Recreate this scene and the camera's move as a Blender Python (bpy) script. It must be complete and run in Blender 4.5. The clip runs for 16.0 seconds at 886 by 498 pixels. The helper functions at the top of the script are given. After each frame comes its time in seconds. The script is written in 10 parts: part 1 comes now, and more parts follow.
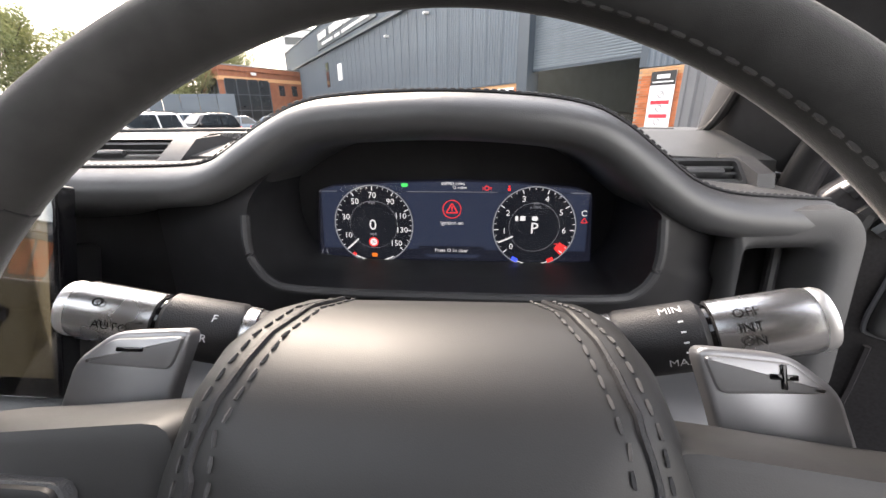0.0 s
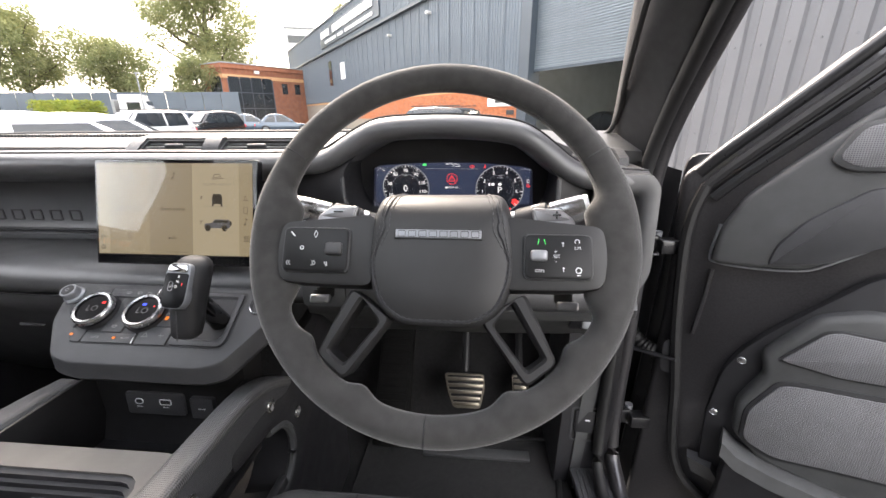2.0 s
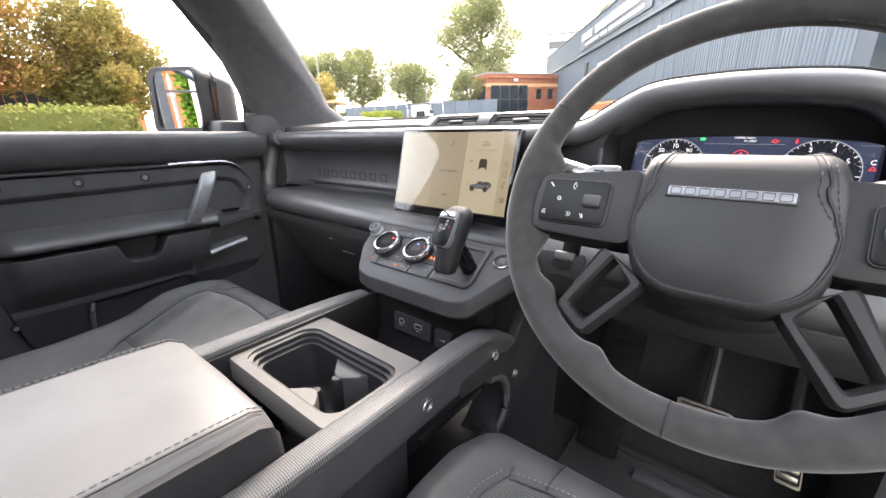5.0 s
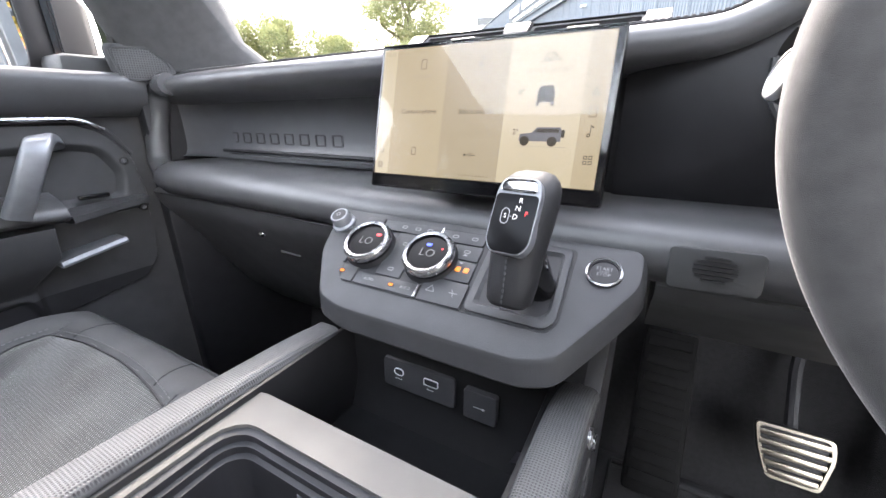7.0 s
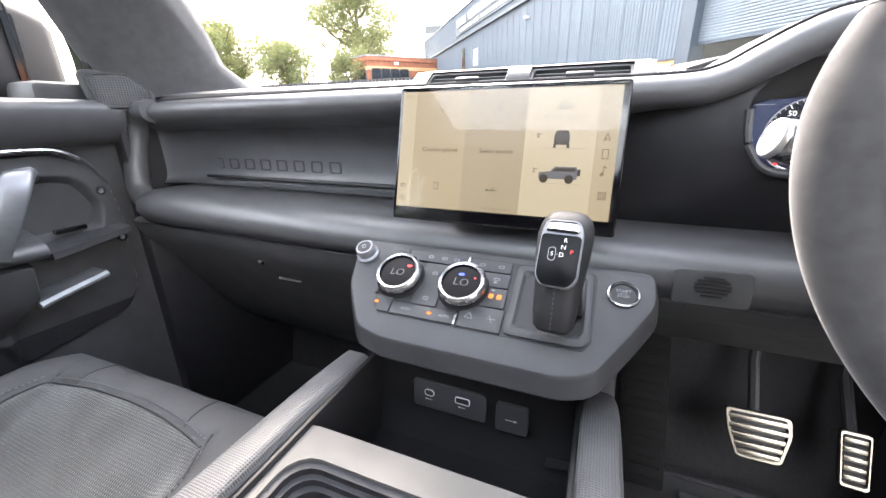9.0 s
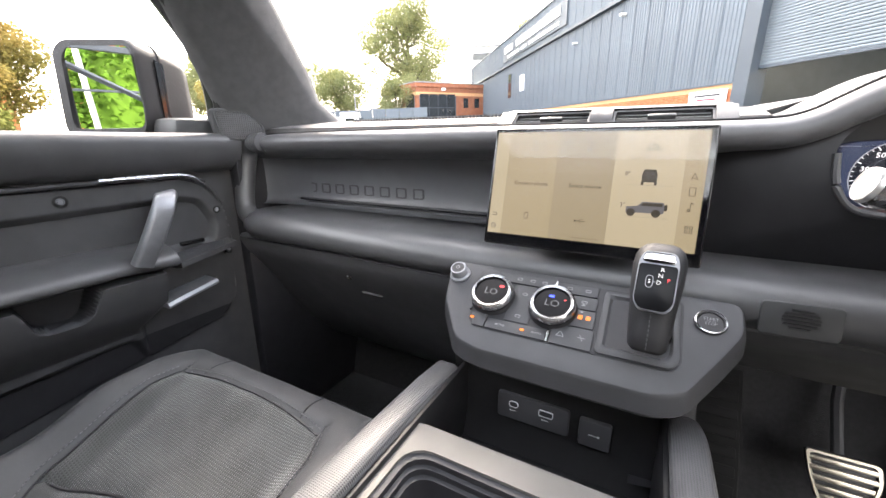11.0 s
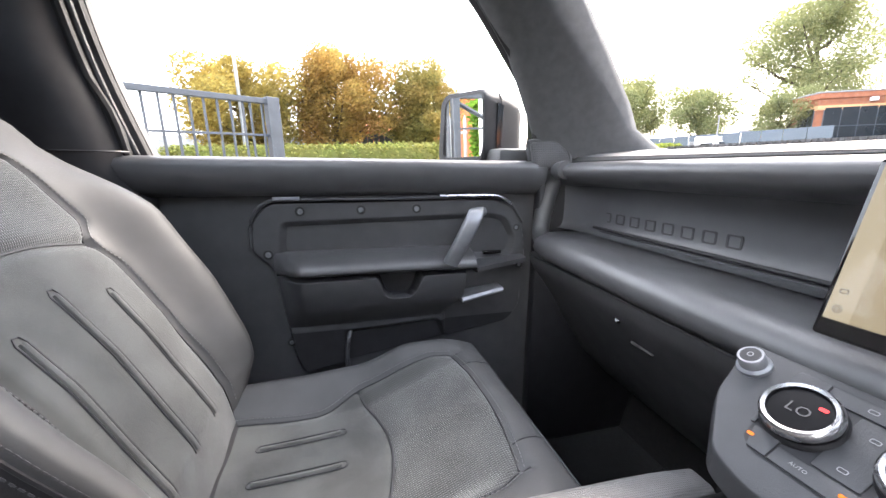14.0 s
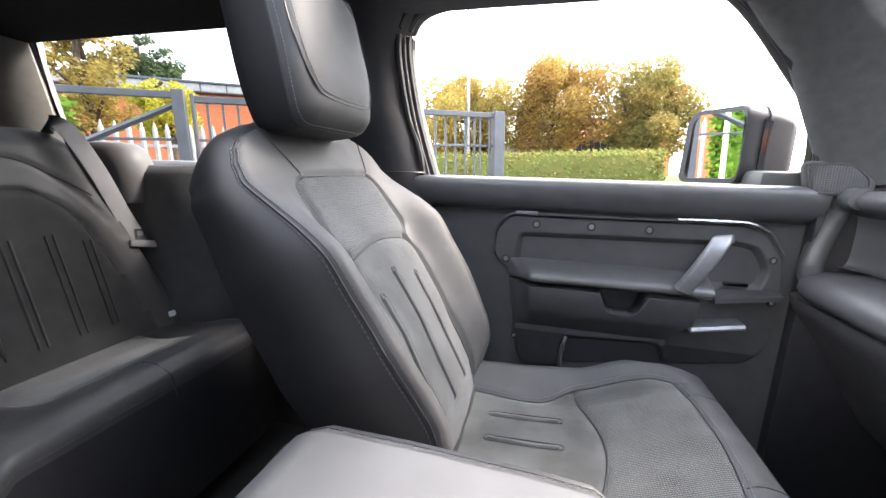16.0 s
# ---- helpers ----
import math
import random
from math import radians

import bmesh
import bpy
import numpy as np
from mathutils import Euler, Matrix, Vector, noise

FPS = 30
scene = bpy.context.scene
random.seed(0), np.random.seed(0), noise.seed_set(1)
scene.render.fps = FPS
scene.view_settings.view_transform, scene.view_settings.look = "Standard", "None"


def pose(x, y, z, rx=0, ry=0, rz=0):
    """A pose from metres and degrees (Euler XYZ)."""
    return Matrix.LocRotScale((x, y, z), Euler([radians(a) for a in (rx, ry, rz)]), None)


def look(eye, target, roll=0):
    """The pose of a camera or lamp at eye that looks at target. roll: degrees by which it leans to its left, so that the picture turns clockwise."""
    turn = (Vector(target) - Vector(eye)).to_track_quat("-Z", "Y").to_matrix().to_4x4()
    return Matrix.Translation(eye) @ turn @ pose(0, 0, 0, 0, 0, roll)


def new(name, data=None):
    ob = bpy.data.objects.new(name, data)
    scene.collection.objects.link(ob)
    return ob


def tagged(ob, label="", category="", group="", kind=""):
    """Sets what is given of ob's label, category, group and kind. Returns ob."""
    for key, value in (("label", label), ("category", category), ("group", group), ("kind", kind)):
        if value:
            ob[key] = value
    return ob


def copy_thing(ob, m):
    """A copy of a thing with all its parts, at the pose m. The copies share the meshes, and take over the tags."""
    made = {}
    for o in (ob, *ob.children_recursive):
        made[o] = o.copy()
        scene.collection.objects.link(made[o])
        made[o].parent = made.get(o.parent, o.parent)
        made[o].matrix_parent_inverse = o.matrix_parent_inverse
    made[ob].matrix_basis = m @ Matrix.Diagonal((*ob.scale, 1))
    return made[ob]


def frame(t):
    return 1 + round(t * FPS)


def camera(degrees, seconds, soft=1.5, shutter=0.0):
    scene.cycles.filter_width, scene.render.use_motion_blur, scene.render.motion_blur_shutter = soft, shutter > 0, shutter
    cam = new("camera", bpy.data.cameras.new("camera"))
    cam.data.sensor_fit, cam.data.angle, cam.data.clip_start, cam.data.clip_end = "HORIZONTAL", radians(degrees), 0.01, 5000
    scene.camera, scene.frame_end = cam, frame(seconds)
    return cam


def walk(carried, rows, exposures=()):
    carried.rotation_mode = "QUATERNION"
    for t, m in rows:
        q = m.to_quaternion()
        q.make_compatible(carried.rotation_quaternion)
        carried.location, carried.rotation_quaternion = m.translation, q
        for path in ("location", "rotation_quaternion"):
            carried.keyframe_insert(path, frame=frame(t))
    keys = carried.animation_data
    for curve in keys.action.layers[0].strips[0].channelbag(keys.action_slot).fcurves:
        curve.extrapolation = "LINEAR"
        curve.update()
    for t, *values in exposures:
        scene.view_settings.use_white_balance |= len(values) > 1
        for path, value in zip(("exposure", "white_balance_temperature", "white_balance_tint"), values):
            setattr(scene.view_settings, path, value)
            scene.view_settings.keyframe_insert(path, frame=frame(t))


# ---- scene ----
from mathutils.bvhtree import BVHTree

cam = camera(98.0, 16.0)
PATH = [
    (0, (0.065, 0.067, 1.477), (-0.087, 1.971, 0.884), -0.4),
    (0.5, (0.059, 0.02, 1.48), (-0.063, 1.924, 0.88), 0.0),
    (1, (0.059, -0.057, 1.484), (-0.06, 1.846, 0.88), -0.1),
    (1.5, (0.068, -0.136, 1.483), (-0.046, 1.768, 0.882), -0.2),
    (2, (0.083, -0.207, 1.484), (-0.076, 1.694, 0.885), -0.2),
    (2.5, (0.101, -0.273, 1.481), (-0.208, 1.612, 0.888), -0.3),
    (3, (0.123, -0.308, 1.481), (-0.361, 1.543, 0.898), -0.4),
    (3.5, (0.136, -0.323, 1.47), (-0.55, 1.466, 0.896), -0.5),
    (4, (0.119, -0.322, 1.459), (-0.848, 1.336, 0.898), -0.4),
    (4.5, (0.102, -0.285, 1.451), (-1.109, 1.207, 0.893), -0.4),
    (7, (-0.173, -0.065, 1.38), (-1.091, 1.578, 0.702), -0.5),
    (7.5, (-0.198, -0.063, 1.377), (-1.019, 1.626, 0.689), -0.7),
    (8, (-0.209, -0.073, 1.385), (-0.971, 1.643, 0.697), -0.7),
    (10.5, (-0.257, -0.172, 1.44), (-0.974, 1.602, 0.859), -0.4),
    (11, (-0.263, -0.184, 1.431), (-1.184, 1.506, 0.886), -0.4),
    (11.5, (-0.248, -0.203, 1.432), (-1.388, 1.356, 0.914), -0.3),
    (12, (-0.224, -0.18, 1.438), (-1.578, 1.216, 0.972), -0.2),
    (12.5, (-0.222, -0.133, 1.44), (-1.788, 1.03, 1.0), 0.0),
    (13, (-0.234, -0.1, 1.429), (-1.942, 0.844, 0.995), 0.2),
    (13.5, (-0.243, -0.118, 1.429), (-2.045, 0.636, 1.001), 0.3),
    (14, (-0.238, -0.111, 1.435), (-2.124, 0.401, 1.012), 0.6),
    (14.5, (-0.218, -0.143, 1.428), (-2.163, 0.068, 1.012), 0.9),
    (15, (-0.193, -0.174, 1.439), (-2.149, -0.247, 1.026), 1.2),
    (15.5, (-0.173, -0.187, 1.442), (-2.105, -0.503, 1.036), 1.3),
    (16, (-0.145, -0.176, 1.463), (-2.042, -0.66, 1.053), 1.5),
]
EXPOSURE = [(t, s, k, 15) for t, s, k in ((0.0, 1.62, 6950), (1.0, 1.68, 6950), (2.5, 2.10, 6950), (4.5, 2.30, 6850), (7.0, 2.85, 6450), (8.0, 2.90, 6450), (11.0, 2.55, 6850), (13.5, 2.52, 6450), (16.0, 2.70, 6450))]
walk(cam, [(t, look(eye, target, roll)) for t, eye, target, roll in PATH], EXPOSURE)

# ---- light ----
SUN_ELEV, SUN_AZ = 42.0, -28.0          # degrees; azimuth from straight ahead, minus to the left
world = bpy.data.worlds.new("world")
scene.world = world
world.use_nodes = True
wn, wl = world.node_tree.nodes, world.node_tree.links
wn.clear()
sky = wn.new("ShaderNodeTexSky")
sky.sky_type, sky.sun_disc = "NISHITA", False
sky.sun_elevation, sky.sun_rotation = radians(SUN_ELEV), radians(SUN_AZ)
sky.air_density, sky.dust_density, sky.ozone_density = 1.3, 4.0, 1.2
bg_sky = wn.new("ShaderNodeBackground")
bg_sky.inputs["Strength"].default_value = 0.12
bg_haze = wn.new("ShaderNodeBackground")       # thin bright cloud over the whole sky
bg_haze.inputs["Strength"].default_value = 1.3
haze_noise = wn.new("ShaderNodeTexNoise")
haze_noise.inputs["Scale"].default_value = 1.6
haze_noise.inputs["Detail"].default_value = 5.0
haze_ramp = wn.new("ShaderNodeValToRGB")
haze_ramp.color_ramp.elements[0].position, haze_ramp.color_ramp.elements[0].color = 0.36, (0.50, 0.53, 0.58, 1)
haze_ramp.color_ramp.elements[1].position, haze_ramp.color_ramp.elements[1].color = 0.62, (1.0, 0.965, 0.90, 1)
sky_geo = wn.new("ShaderNodeTexCoord")
add = wn.new("ShaderNodeAddShader")
wout = wn.new("ShaderNodeOutputWorld")
wl.new(sky.outputs["Color"], bg_sky.inputs["Color"])
wl.new(sky_geo.outputs["Generated"], haze_noise.inputs["Vector"])
wl.new(haze_noise.outputs["Fac"], haze_ramp.inputs["Fac"])
wl.new(haze_ramp.outputs["Color"], bg_haze.inputs["Color"])
wl.new(bg_sky.outputs["Background"], add.inputs[0])
wl.new(bg_haze.outputs["Background"], add.inputs[1])
wl.new(add.outputs["Shader"], wout.inputs["Surface"])

sun = new("sun", bpy.data.lights.new("sun", "SUN"))
sun.data.energy, sun.data.angle, sun.data.color = 1.6, radians(12.0), (1.0, 0.93, 0.83)
_a, _e = radians(SUN_AZ), radians(SUN_ELEV)
sun.matrix_world = look((math.sin(_a) * math.cos(_e) * 40, math.cos(_a) * math.cos(_e) * 40, math.sin(_e) * 40), (0, 0, 0))

# ---- materials ----
def mat(name, col, rough=0.5, metal=0.0, col2=None, scale=60.0, grain=0.0, grain_scale=900.0, wear=0.12, coat=0.0, sheen=0.0,
        weave=0.0, weave_scale=700.0, spec=0.5, vary=0.0, pores=0.0, pore_scale=450.0, side=False, thin=0.0):
    """A surface with a base colour, blotches at one scale, fine relief at another, optional weave or pores, and roughness that varies."""
    m = bpy.data.materials.new(name)
    m.use_nodes = True
    n, l = m.node_tree.nodes, m.node_tree.links
    b = n["Principled BSDF"]
    b.inputs["Metallic"].default_value = metal
    b.inputs["Specular IOR Level"].default_value = spec
    b.inputs["Coat Weight"].default_value = coat
    b.inputs["Coat Roughness"].default_value = 0.06
    b.inputs["Sheen Weight"].default_value = sheen
    b.inputs["Sheen Roughness"].default_value = 0.45
    tc = n.new("ShaderNodeTexCoord")
    nz = n.new("ShaderNodeTexNoise")
    nz.inputs["Scale"].default_value, nz.inputs["Detail"].default_value = scale, 4.0
    l.new(tc.outputs["Object"], nz.inputs["Vector"])
    mix = n.new("ShaderNodeMix")
    mix.data_type = "RGBA"
    c2 = col2 or tuple(c * (1 - wear * 2) for c in col)
    mix.inputs["A"].default_value, mix.inputs["B"].default_value = (*col, 1), (*c2, 1)
    rampf = n.new("ShaderNodeMapRange")
    rampf.inputs["From Min"].default_value, rampf.inputs["From Max"].default_value = 0.35, 0.68
    l.new(nz.outputs["Fac"], rampf.inputs["Value"])
    l.new(rampf.outputs["Result"], mix.inputs["Factor"])
    out = mix.outputs["Result"]
    if vary:
        oi = n.new("ShaderNodeObjectInfo")
        geo = n.new("ShaderNodeNewGeometry")
        addn = n.new("ShaderNodeMath")
        l.new(oi.outputs["Random"], addn.inputs[0])
        l.new(geo.outputs["Random Per Island"], addn.inputs[1])
        frac = n.new("ShaderNodeMath")
        frac.operation = "FRACT"
        l.new(addn.outputs[0], frac.inputs[0])
        mr = n.new("ShaderNodeMapRange")
        mr.inputs["To Min"].default_value, mr.inputs["To Max"].default_value = 1 - vary, 1 + vary
        l.new(frac.outputs[0], mr.inputs["Value"])
        vm = n.new("ShaderNodeVectorMath")
        vm.operation = "SCALE"
        l.new(out, vm.inputs[0])
        l.new(mr.outputs["Result"], vm.inputs["Scale"])
        out = vm.outputs["Vector"]
    l.new(out, b.inputs["Base Color"])
    rr = n.new("ShaderNodeMapRange")
    rr.inputs["To Min"].default_value, rr.inputs["To Max"].default_value = max(0.02, rough - 0.07), min(1.0, rough + 0.07)
    l.new(nz.outputs["Fac"], rr.inputs["Value"])
    l.new(rr.outputs["Result"], b.inputs["Roughness"])
    height = None
    if grain:
        v = n.new("ShaderNodeTexVoronoi")
        v.inputs["Scale"].default_value = grain_scale
        l.new(tc.outputs["Object"], v.inputs["Vector"])
        height = (v.outputs["Distance"], grain)
    if weave:
        w = n.new("ShaderNodeTexChecker")
        w.inputs["Scale"].default_value = weave_scale
        l.new(tc.outputs["Object"], w.inputs["Vector"])
        height = (w.outputs["Fac"], weave)
    if pores:
        v = n.new("ShaderNodeTexVoronoi")
        v.voronoi_dimensions = "2D"
        v.inputs["Scale"].default_value, v.inputs["Randomness"].default_value = pore_scale, 0.05
        sep, com = n.new("ShaderNodeSeparateXYZ"), n.new("ShaderNodeCombineXYZ")
        l.new(tc.outputs["Object"], sep.inputs[0])
        l.new(sep.outputs["X"], com.inputs["X"])
        l.new(sep.outputs["Z" if side else "Y"], com.inputs["Y"])
        l.new(com.outputs[0], v.inputs["Vector"])
        st = n.new("ShaderNodeMapRange")
        st.inputs["From Min"].default_value, st.inputs["From Max"].default_value = 0.2, 0.42
        l.new(v.outputs["Distance"], st.inputs["Value"])
        height = (st.outputs["Result"], pores)
        pm = n.new("ShaderNodeMapRange")        # the holes are darker than the cover
        pm.inputs["To Min"].default_value = 1 - 0.55 * pores
        l.new(st.outputs["Result"], pm.inputs["Value"])
        pv = n.new("ShaderNodeVectorMath")
        pv.operation = "SCALE"
        l.new(out, pv.inputs[0])
        l.new(pm.outputs["Result"], pv.inputs["Scale"])
        l.new(pv.outputs["Vector"], b.inputs["Base Color"])
    if height:
        bp = n.new("ShaderNodeBump")
        bp.inputs["Strength"].default_value, bp.inputs["Distance"].default_value = height[1], 0.0006
        l.new(height[0], bp.inputs["Height"])
        l.new(bp.outputs["Normal"], b.inputs["Normal"])
    if thin:        # leaves let light through
        tl, ms = n.new("ShaderNodeBsdfTranslucent"), n.new("ShaderNodeMixShader")
        l.new(out, tl.inputs["Color"])
        ms.inputs["Fac"].default_value = thin
        l.new(b.outputs["BSDF"], ms.inputs[1])
        l.new(tl.outputs[0], ms.inputs[2])
        l.new(ms.outputs[0], n["Material Output"].inputs["Surface"])
    return m


def glow(name, col, strength):
    m = bpy.data.materials.new(name)
    m.use_nodes = True
    b = m.node_tree.nodes["Principled BSDF"]
    b.inputs["Base Color"].default_value = (0.01, 0.01, 0.012, 1)
    b.inputs["Roughness"].default_value = 0.25
    b.inputs["Emission Color"].default_value = (*col, 1)
    b.inputs["Emission Strength"].default_value = strength
    return m


def glass(name, tint=(1, 1, 1), rough=0.0, gloss=1.0):
    m = bpy.data.materials.new(name)
    m.use_nodes = True
    n, l = m.node_tree.nodes, m.node_tree.links
    n.remove(n["Principled BSDF"])
    tr, gl, mx, lw = n.new("ShaderNodeBsdfTransparent"), n.new("ShaderNodeBsdfGlossy"), n.new("ShaderNodeMixShader"), n.new("ShaderNodeFresnel")
    tr.inputs["Color"].default_value = (*tint, 1)
    gl.inputs["Roughness"].default_value = rough
    lw.inputs["IOR"].default_value = 1.28
    mu = n.new("ShaderNodeMath")
    mu.operation = "MULTIPLY"
    mu.inputs[1].default_value = gloss
    l.new(lw.outputs["Fac"], mu.inputs[0])
    l.new(mu.outputs[0], mx.inputs["Fac"])
    l.new(tr.outputs[0], mx.inputs[1])
    l.new(gl.outputs[0], mx.inputs[2])
    l.new(mx.outputs[0], n["Material Output"].inputs["Surface"])
    return m


SPOKE = mat("soft_black_spoke_skin", (0.020, 0.020, 0.021), 0.48, scale=30, grain=0.06, grain_scale=2600, wear=0.08)
HUB_LEATHER = mat("hub_leather", (0.026, 0.026, 0.027), 0.50, scale=25, grain=0.05, grain_scale=2600, wear=0.08)
# deck skin with a raised base that stands for sky glare under the windscreen
DECK = mat("dash_deck_skin", (0.115, 0.115, 0.116), 0.40, scale=25, grain=0.2, grain_scale=1500, wear=0.06, spec=0.8)
LEATHER = mat("soft_dash_leather", (0.092, 0.093, 0.097), 0.36, scale=25, grain=0.22, grain_scale=1500, wear=0.08, spec=0.75)
SHELF_SKIN = mat("soft_shelf_skin", (0.096, 0.099, 0.107), 0.40, scale=25, grain=0.2, grain_scale=1700, wear=0.06, spec=0.8)
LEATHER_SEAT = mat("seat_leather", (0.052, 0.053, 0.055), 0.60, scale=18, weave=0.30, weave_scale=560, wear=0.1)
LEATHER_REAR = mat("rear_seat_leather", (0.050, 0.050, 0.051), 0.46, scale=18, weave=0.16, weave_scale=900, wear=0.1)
# copy of the seat suede, darkened for the dim rear of the cabin
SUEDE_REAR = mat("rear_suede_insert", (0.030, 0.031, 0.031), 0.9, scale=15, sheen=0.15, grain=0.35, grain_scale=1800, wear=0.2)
# near-black tone for the rear roof cloth, far darker than the front lining
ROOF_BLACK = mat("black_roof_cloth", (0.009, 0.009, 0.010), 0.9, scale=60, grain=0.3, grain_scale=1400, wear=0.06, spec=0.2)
# smooth dark leather, base darkened further to stand for shade on the seat sides
LEATHER_SIDE = mat("darkened_smooth_leather", (0.016, 0.016, 0.018), 0.58, scale=22, grain=0.25, grain_scale=1100, wear=0.1)
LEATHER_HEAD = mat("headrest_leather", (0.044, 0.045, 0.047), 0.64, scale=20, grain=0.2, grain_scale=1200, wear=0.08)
# leather lightened to stand for skylight on the armrest and the rear bolster
LEATHER_LIT = mat("lightened_leather", (0.098, 0.098, 0.099), 0.54, scale=16, grain=0.2, grain_scale=1400, wear=0.06)
SUEDE = mat("suede_rim", (0.039, 0.0378, 0.0372), 0.85, scale=70, grain=0.25, grain_scale=3600, sheen=0.38, wear=0.16)
SUEDE_SEAT = mat("suede_seat_insert", (0.070, 0.073, 0.071), 0.9, scale=15, sheen=0.40, grain=0.35, grain_scale=1800, wear=0.27)
PERF = mat("perforated_seat_insert", (0.066, 0.069, 0.067), 0.82, scale=15, sheen=0.4, pores=0.8, pore_scale=330, wear=0.24)
PERF_BACK = mat("perforated_back_insert", (0.078, 0.082, 0.080), 0.82, scale=15, sheen=0.4, pores=0.8, pore_scale=330, wear=0.2, side=True)
TEXTILE = mat("woven_beam_cover", (0.115, 0.115, 0.117), 0.45, scale=40, pores=0.9, pore_scale=480, wear=0.06)
PLASTIC = mat("soft_touch_plastic", (0.068, 0.070, 0.072), 0.52, scale=35, grain=0.3, grain_scale=1700, wear=0.08)
DOOR_GREY = mat("door_lining_plastic", (0.070, 0.071, 0.075), 0.45, scale=30, grain=0.3, grain_scale=1600, wear=0.08)
PLASTIC_GREY = mat("grey_console_plastic", (0.052, 0.053, 0.057), 0.44, scale=35, grain=0.3, grain_scale=1500, wear=0.07)
TRAY_GREY = mat("satin_taupe_plastic", (0.105, 0.101, 0.095), 0.56, scale=30, grain=0.12, grain_scale=1600, wear=0.05)
WELL_BLACK = mat("black_well_rubber", (0.012, 0.012, 0.013), 0.5, scale=40, wear=0.1)
PLASTIC_DARK = mat("dark_plastic", (0.022, 0.022, 0.025), 0.5, scale=35, grain=0.25, grain_scale=1500, wear=0.1)
# footrest rubber, darkened to stand for the unlit footwell
RUBBER_SHADED = mat("shaded_black_rubber", (0.006, 0.006, 0.006), 0.8, scale=50, wear=0.1, spec=0.15)
RUBBER = mat("rubber_seal", (0.012, 0.012, 0.013), 0.6, scale=50, wear=0.1)
CARPET = mat("carpet", (0.011, 0.011, 0.012), 0.95, scale=120, grain=0.9, grain_scale=700, sheen=0.2, wear=0.25)
DISPLAY_BLACK = mat("display_black", (0.006, 0.006, 0.007), 0.32, scale=20, spec=0.15, wear=0.0)
GLOSS_BLACK = mat("gloss_black", (0.004, 0.004, 0.005), 0.10, scale=20, coat=0.3, wear=0.0)
SWITCH_BLACK = mat("dull_switch_black", (0.012, 0.012, 0.013), 0.42, scale=20, spec=0.3, wear=0.02)
SATIN = mat("satin_silver", (0.50, 0.50, 0.51), 0.26, 0.92, scale=60, wear=0.06)
SATIN_GREY = mat("satin_grey_metal", (0.30, 0.31, 0.33), 0.42, 0.55, scale=60, wear=0.06)
PADDLE = mat("satin_grey_paddle", (0.36, 0.36, 0.37), 0.36, 0.75, scale=60, wear=0.05)
CAP = mat("bright_satin_metal", (0.82, 0.82, 0.82), 0.36, 0.85, scale=60, wear=0.03)
CHROME = mat("chrome", (0.78, 0.78, 0.79), 0.12, 1.0, scale=40, wear=0.03)
STEEL = mat("brushed_steel", (0.42, 0.38, 0.31), 0.36, 1.0, scale=90, wear=0.08)
THREAD_SEAT = mat("seat_thread", (0.17, 0.17, 0.172), 0.75, scale=400, wear=0.15)
THREAD = mat("thread", (0.075, 0.075, 0.08), 0.75, scale=400, wear=0.15)
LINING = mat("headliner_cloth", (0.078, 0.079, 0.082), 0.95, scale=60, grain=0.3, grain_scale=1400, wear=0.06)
# rear post trim, lightened so its colour carries the light falling on it
POST_LIT = mat("lightened_grey_trim", (0.27, 0.265, 0.25), 0.8, scale=40, grain=0.25, grain_scale=1400, wear=0.06)
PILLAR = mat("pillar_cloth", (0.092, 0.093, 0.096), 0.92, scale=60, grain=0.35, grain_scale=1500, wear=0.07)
# the same pillar cloth, darkened to stand for shade on the driver's side
PILLAR_SHADED = mat("shaded_pillar_cloth", (0.034, 0.034, 0.036), 0.9, scale=60, grain=0.35, grain_scale=1500, wear=0.07)
PAINT = mat("grey_metallic_paint", (0.058, 0.056, 0.060), 0.32, 0.5, scale=300, coat=0.7, wear=0.12)
PAINT_DARK = mat("dark_body_paint", (0.017, 0.017, 0.019), 0.3, 0.2, scale=200, coat=0.5, wear=0.1)
BELT = mat("seat_belt_webbing", (0.16, 0.16, 0.165), 0.7, scale=30, weave=0.3, weave_scale=1200, wear=0.05)
PRINT = mat("white_print", (0.75, 0.76, 0.78), 0.5, scale=60, wear=0.03)
PRINT_GREY = mat("grey_print", (0.28, 0.28, 0.29), 0.5, scale=60, wear=0.03)
G_WHITE = glow("lit_white", (0.95, 0.97, 1.0), 0.34)
G_DIM = glow("lit_dim_grey", (0.42, 0.43, 0.46), 0.09)
G_LETTER = glow("lit_letter_white", (0.9, 0.92, 0.95), 0.28)
G_GREY = glow("lit_grey", (0.55, 0.58, 0.65), 0.20)
G_RED = glow("lit_red", (1.0, 0.05, 0.05), 0.35)
G_ORANGE = glow("lit_orange", (1.0, 0.25, 0.03), 0.3)
G_BLUE = glow("lit_blue", (0.05, 0.10, 1.0), 0.5)
G_GREEN = glow("lit_green", (0.05, 0.75, 0.15), 0.5)
G_NAVY = glow("lit_navy", (0.028, 0.038, 0.072), 0.32)
G_NAVY_DARK = glow("lit_navy_dark", (0.012, 0.014, 0.026), 0.3)
G_DIAL = glow("lit_dial", (0.010, 0.012, 0.018), 0.3)
G_CREAM = glow("lit_cream", (0.70, 0.59, 0.37), 0.112)
G_CREAM_DARK = glow("lit_cream_dark", (0.66, 0.56, 0.36), 0.104)
G_CREAM_LIGHT = glow("lit_cream_light", (0.85, 0.74, 0.50), 0.114)
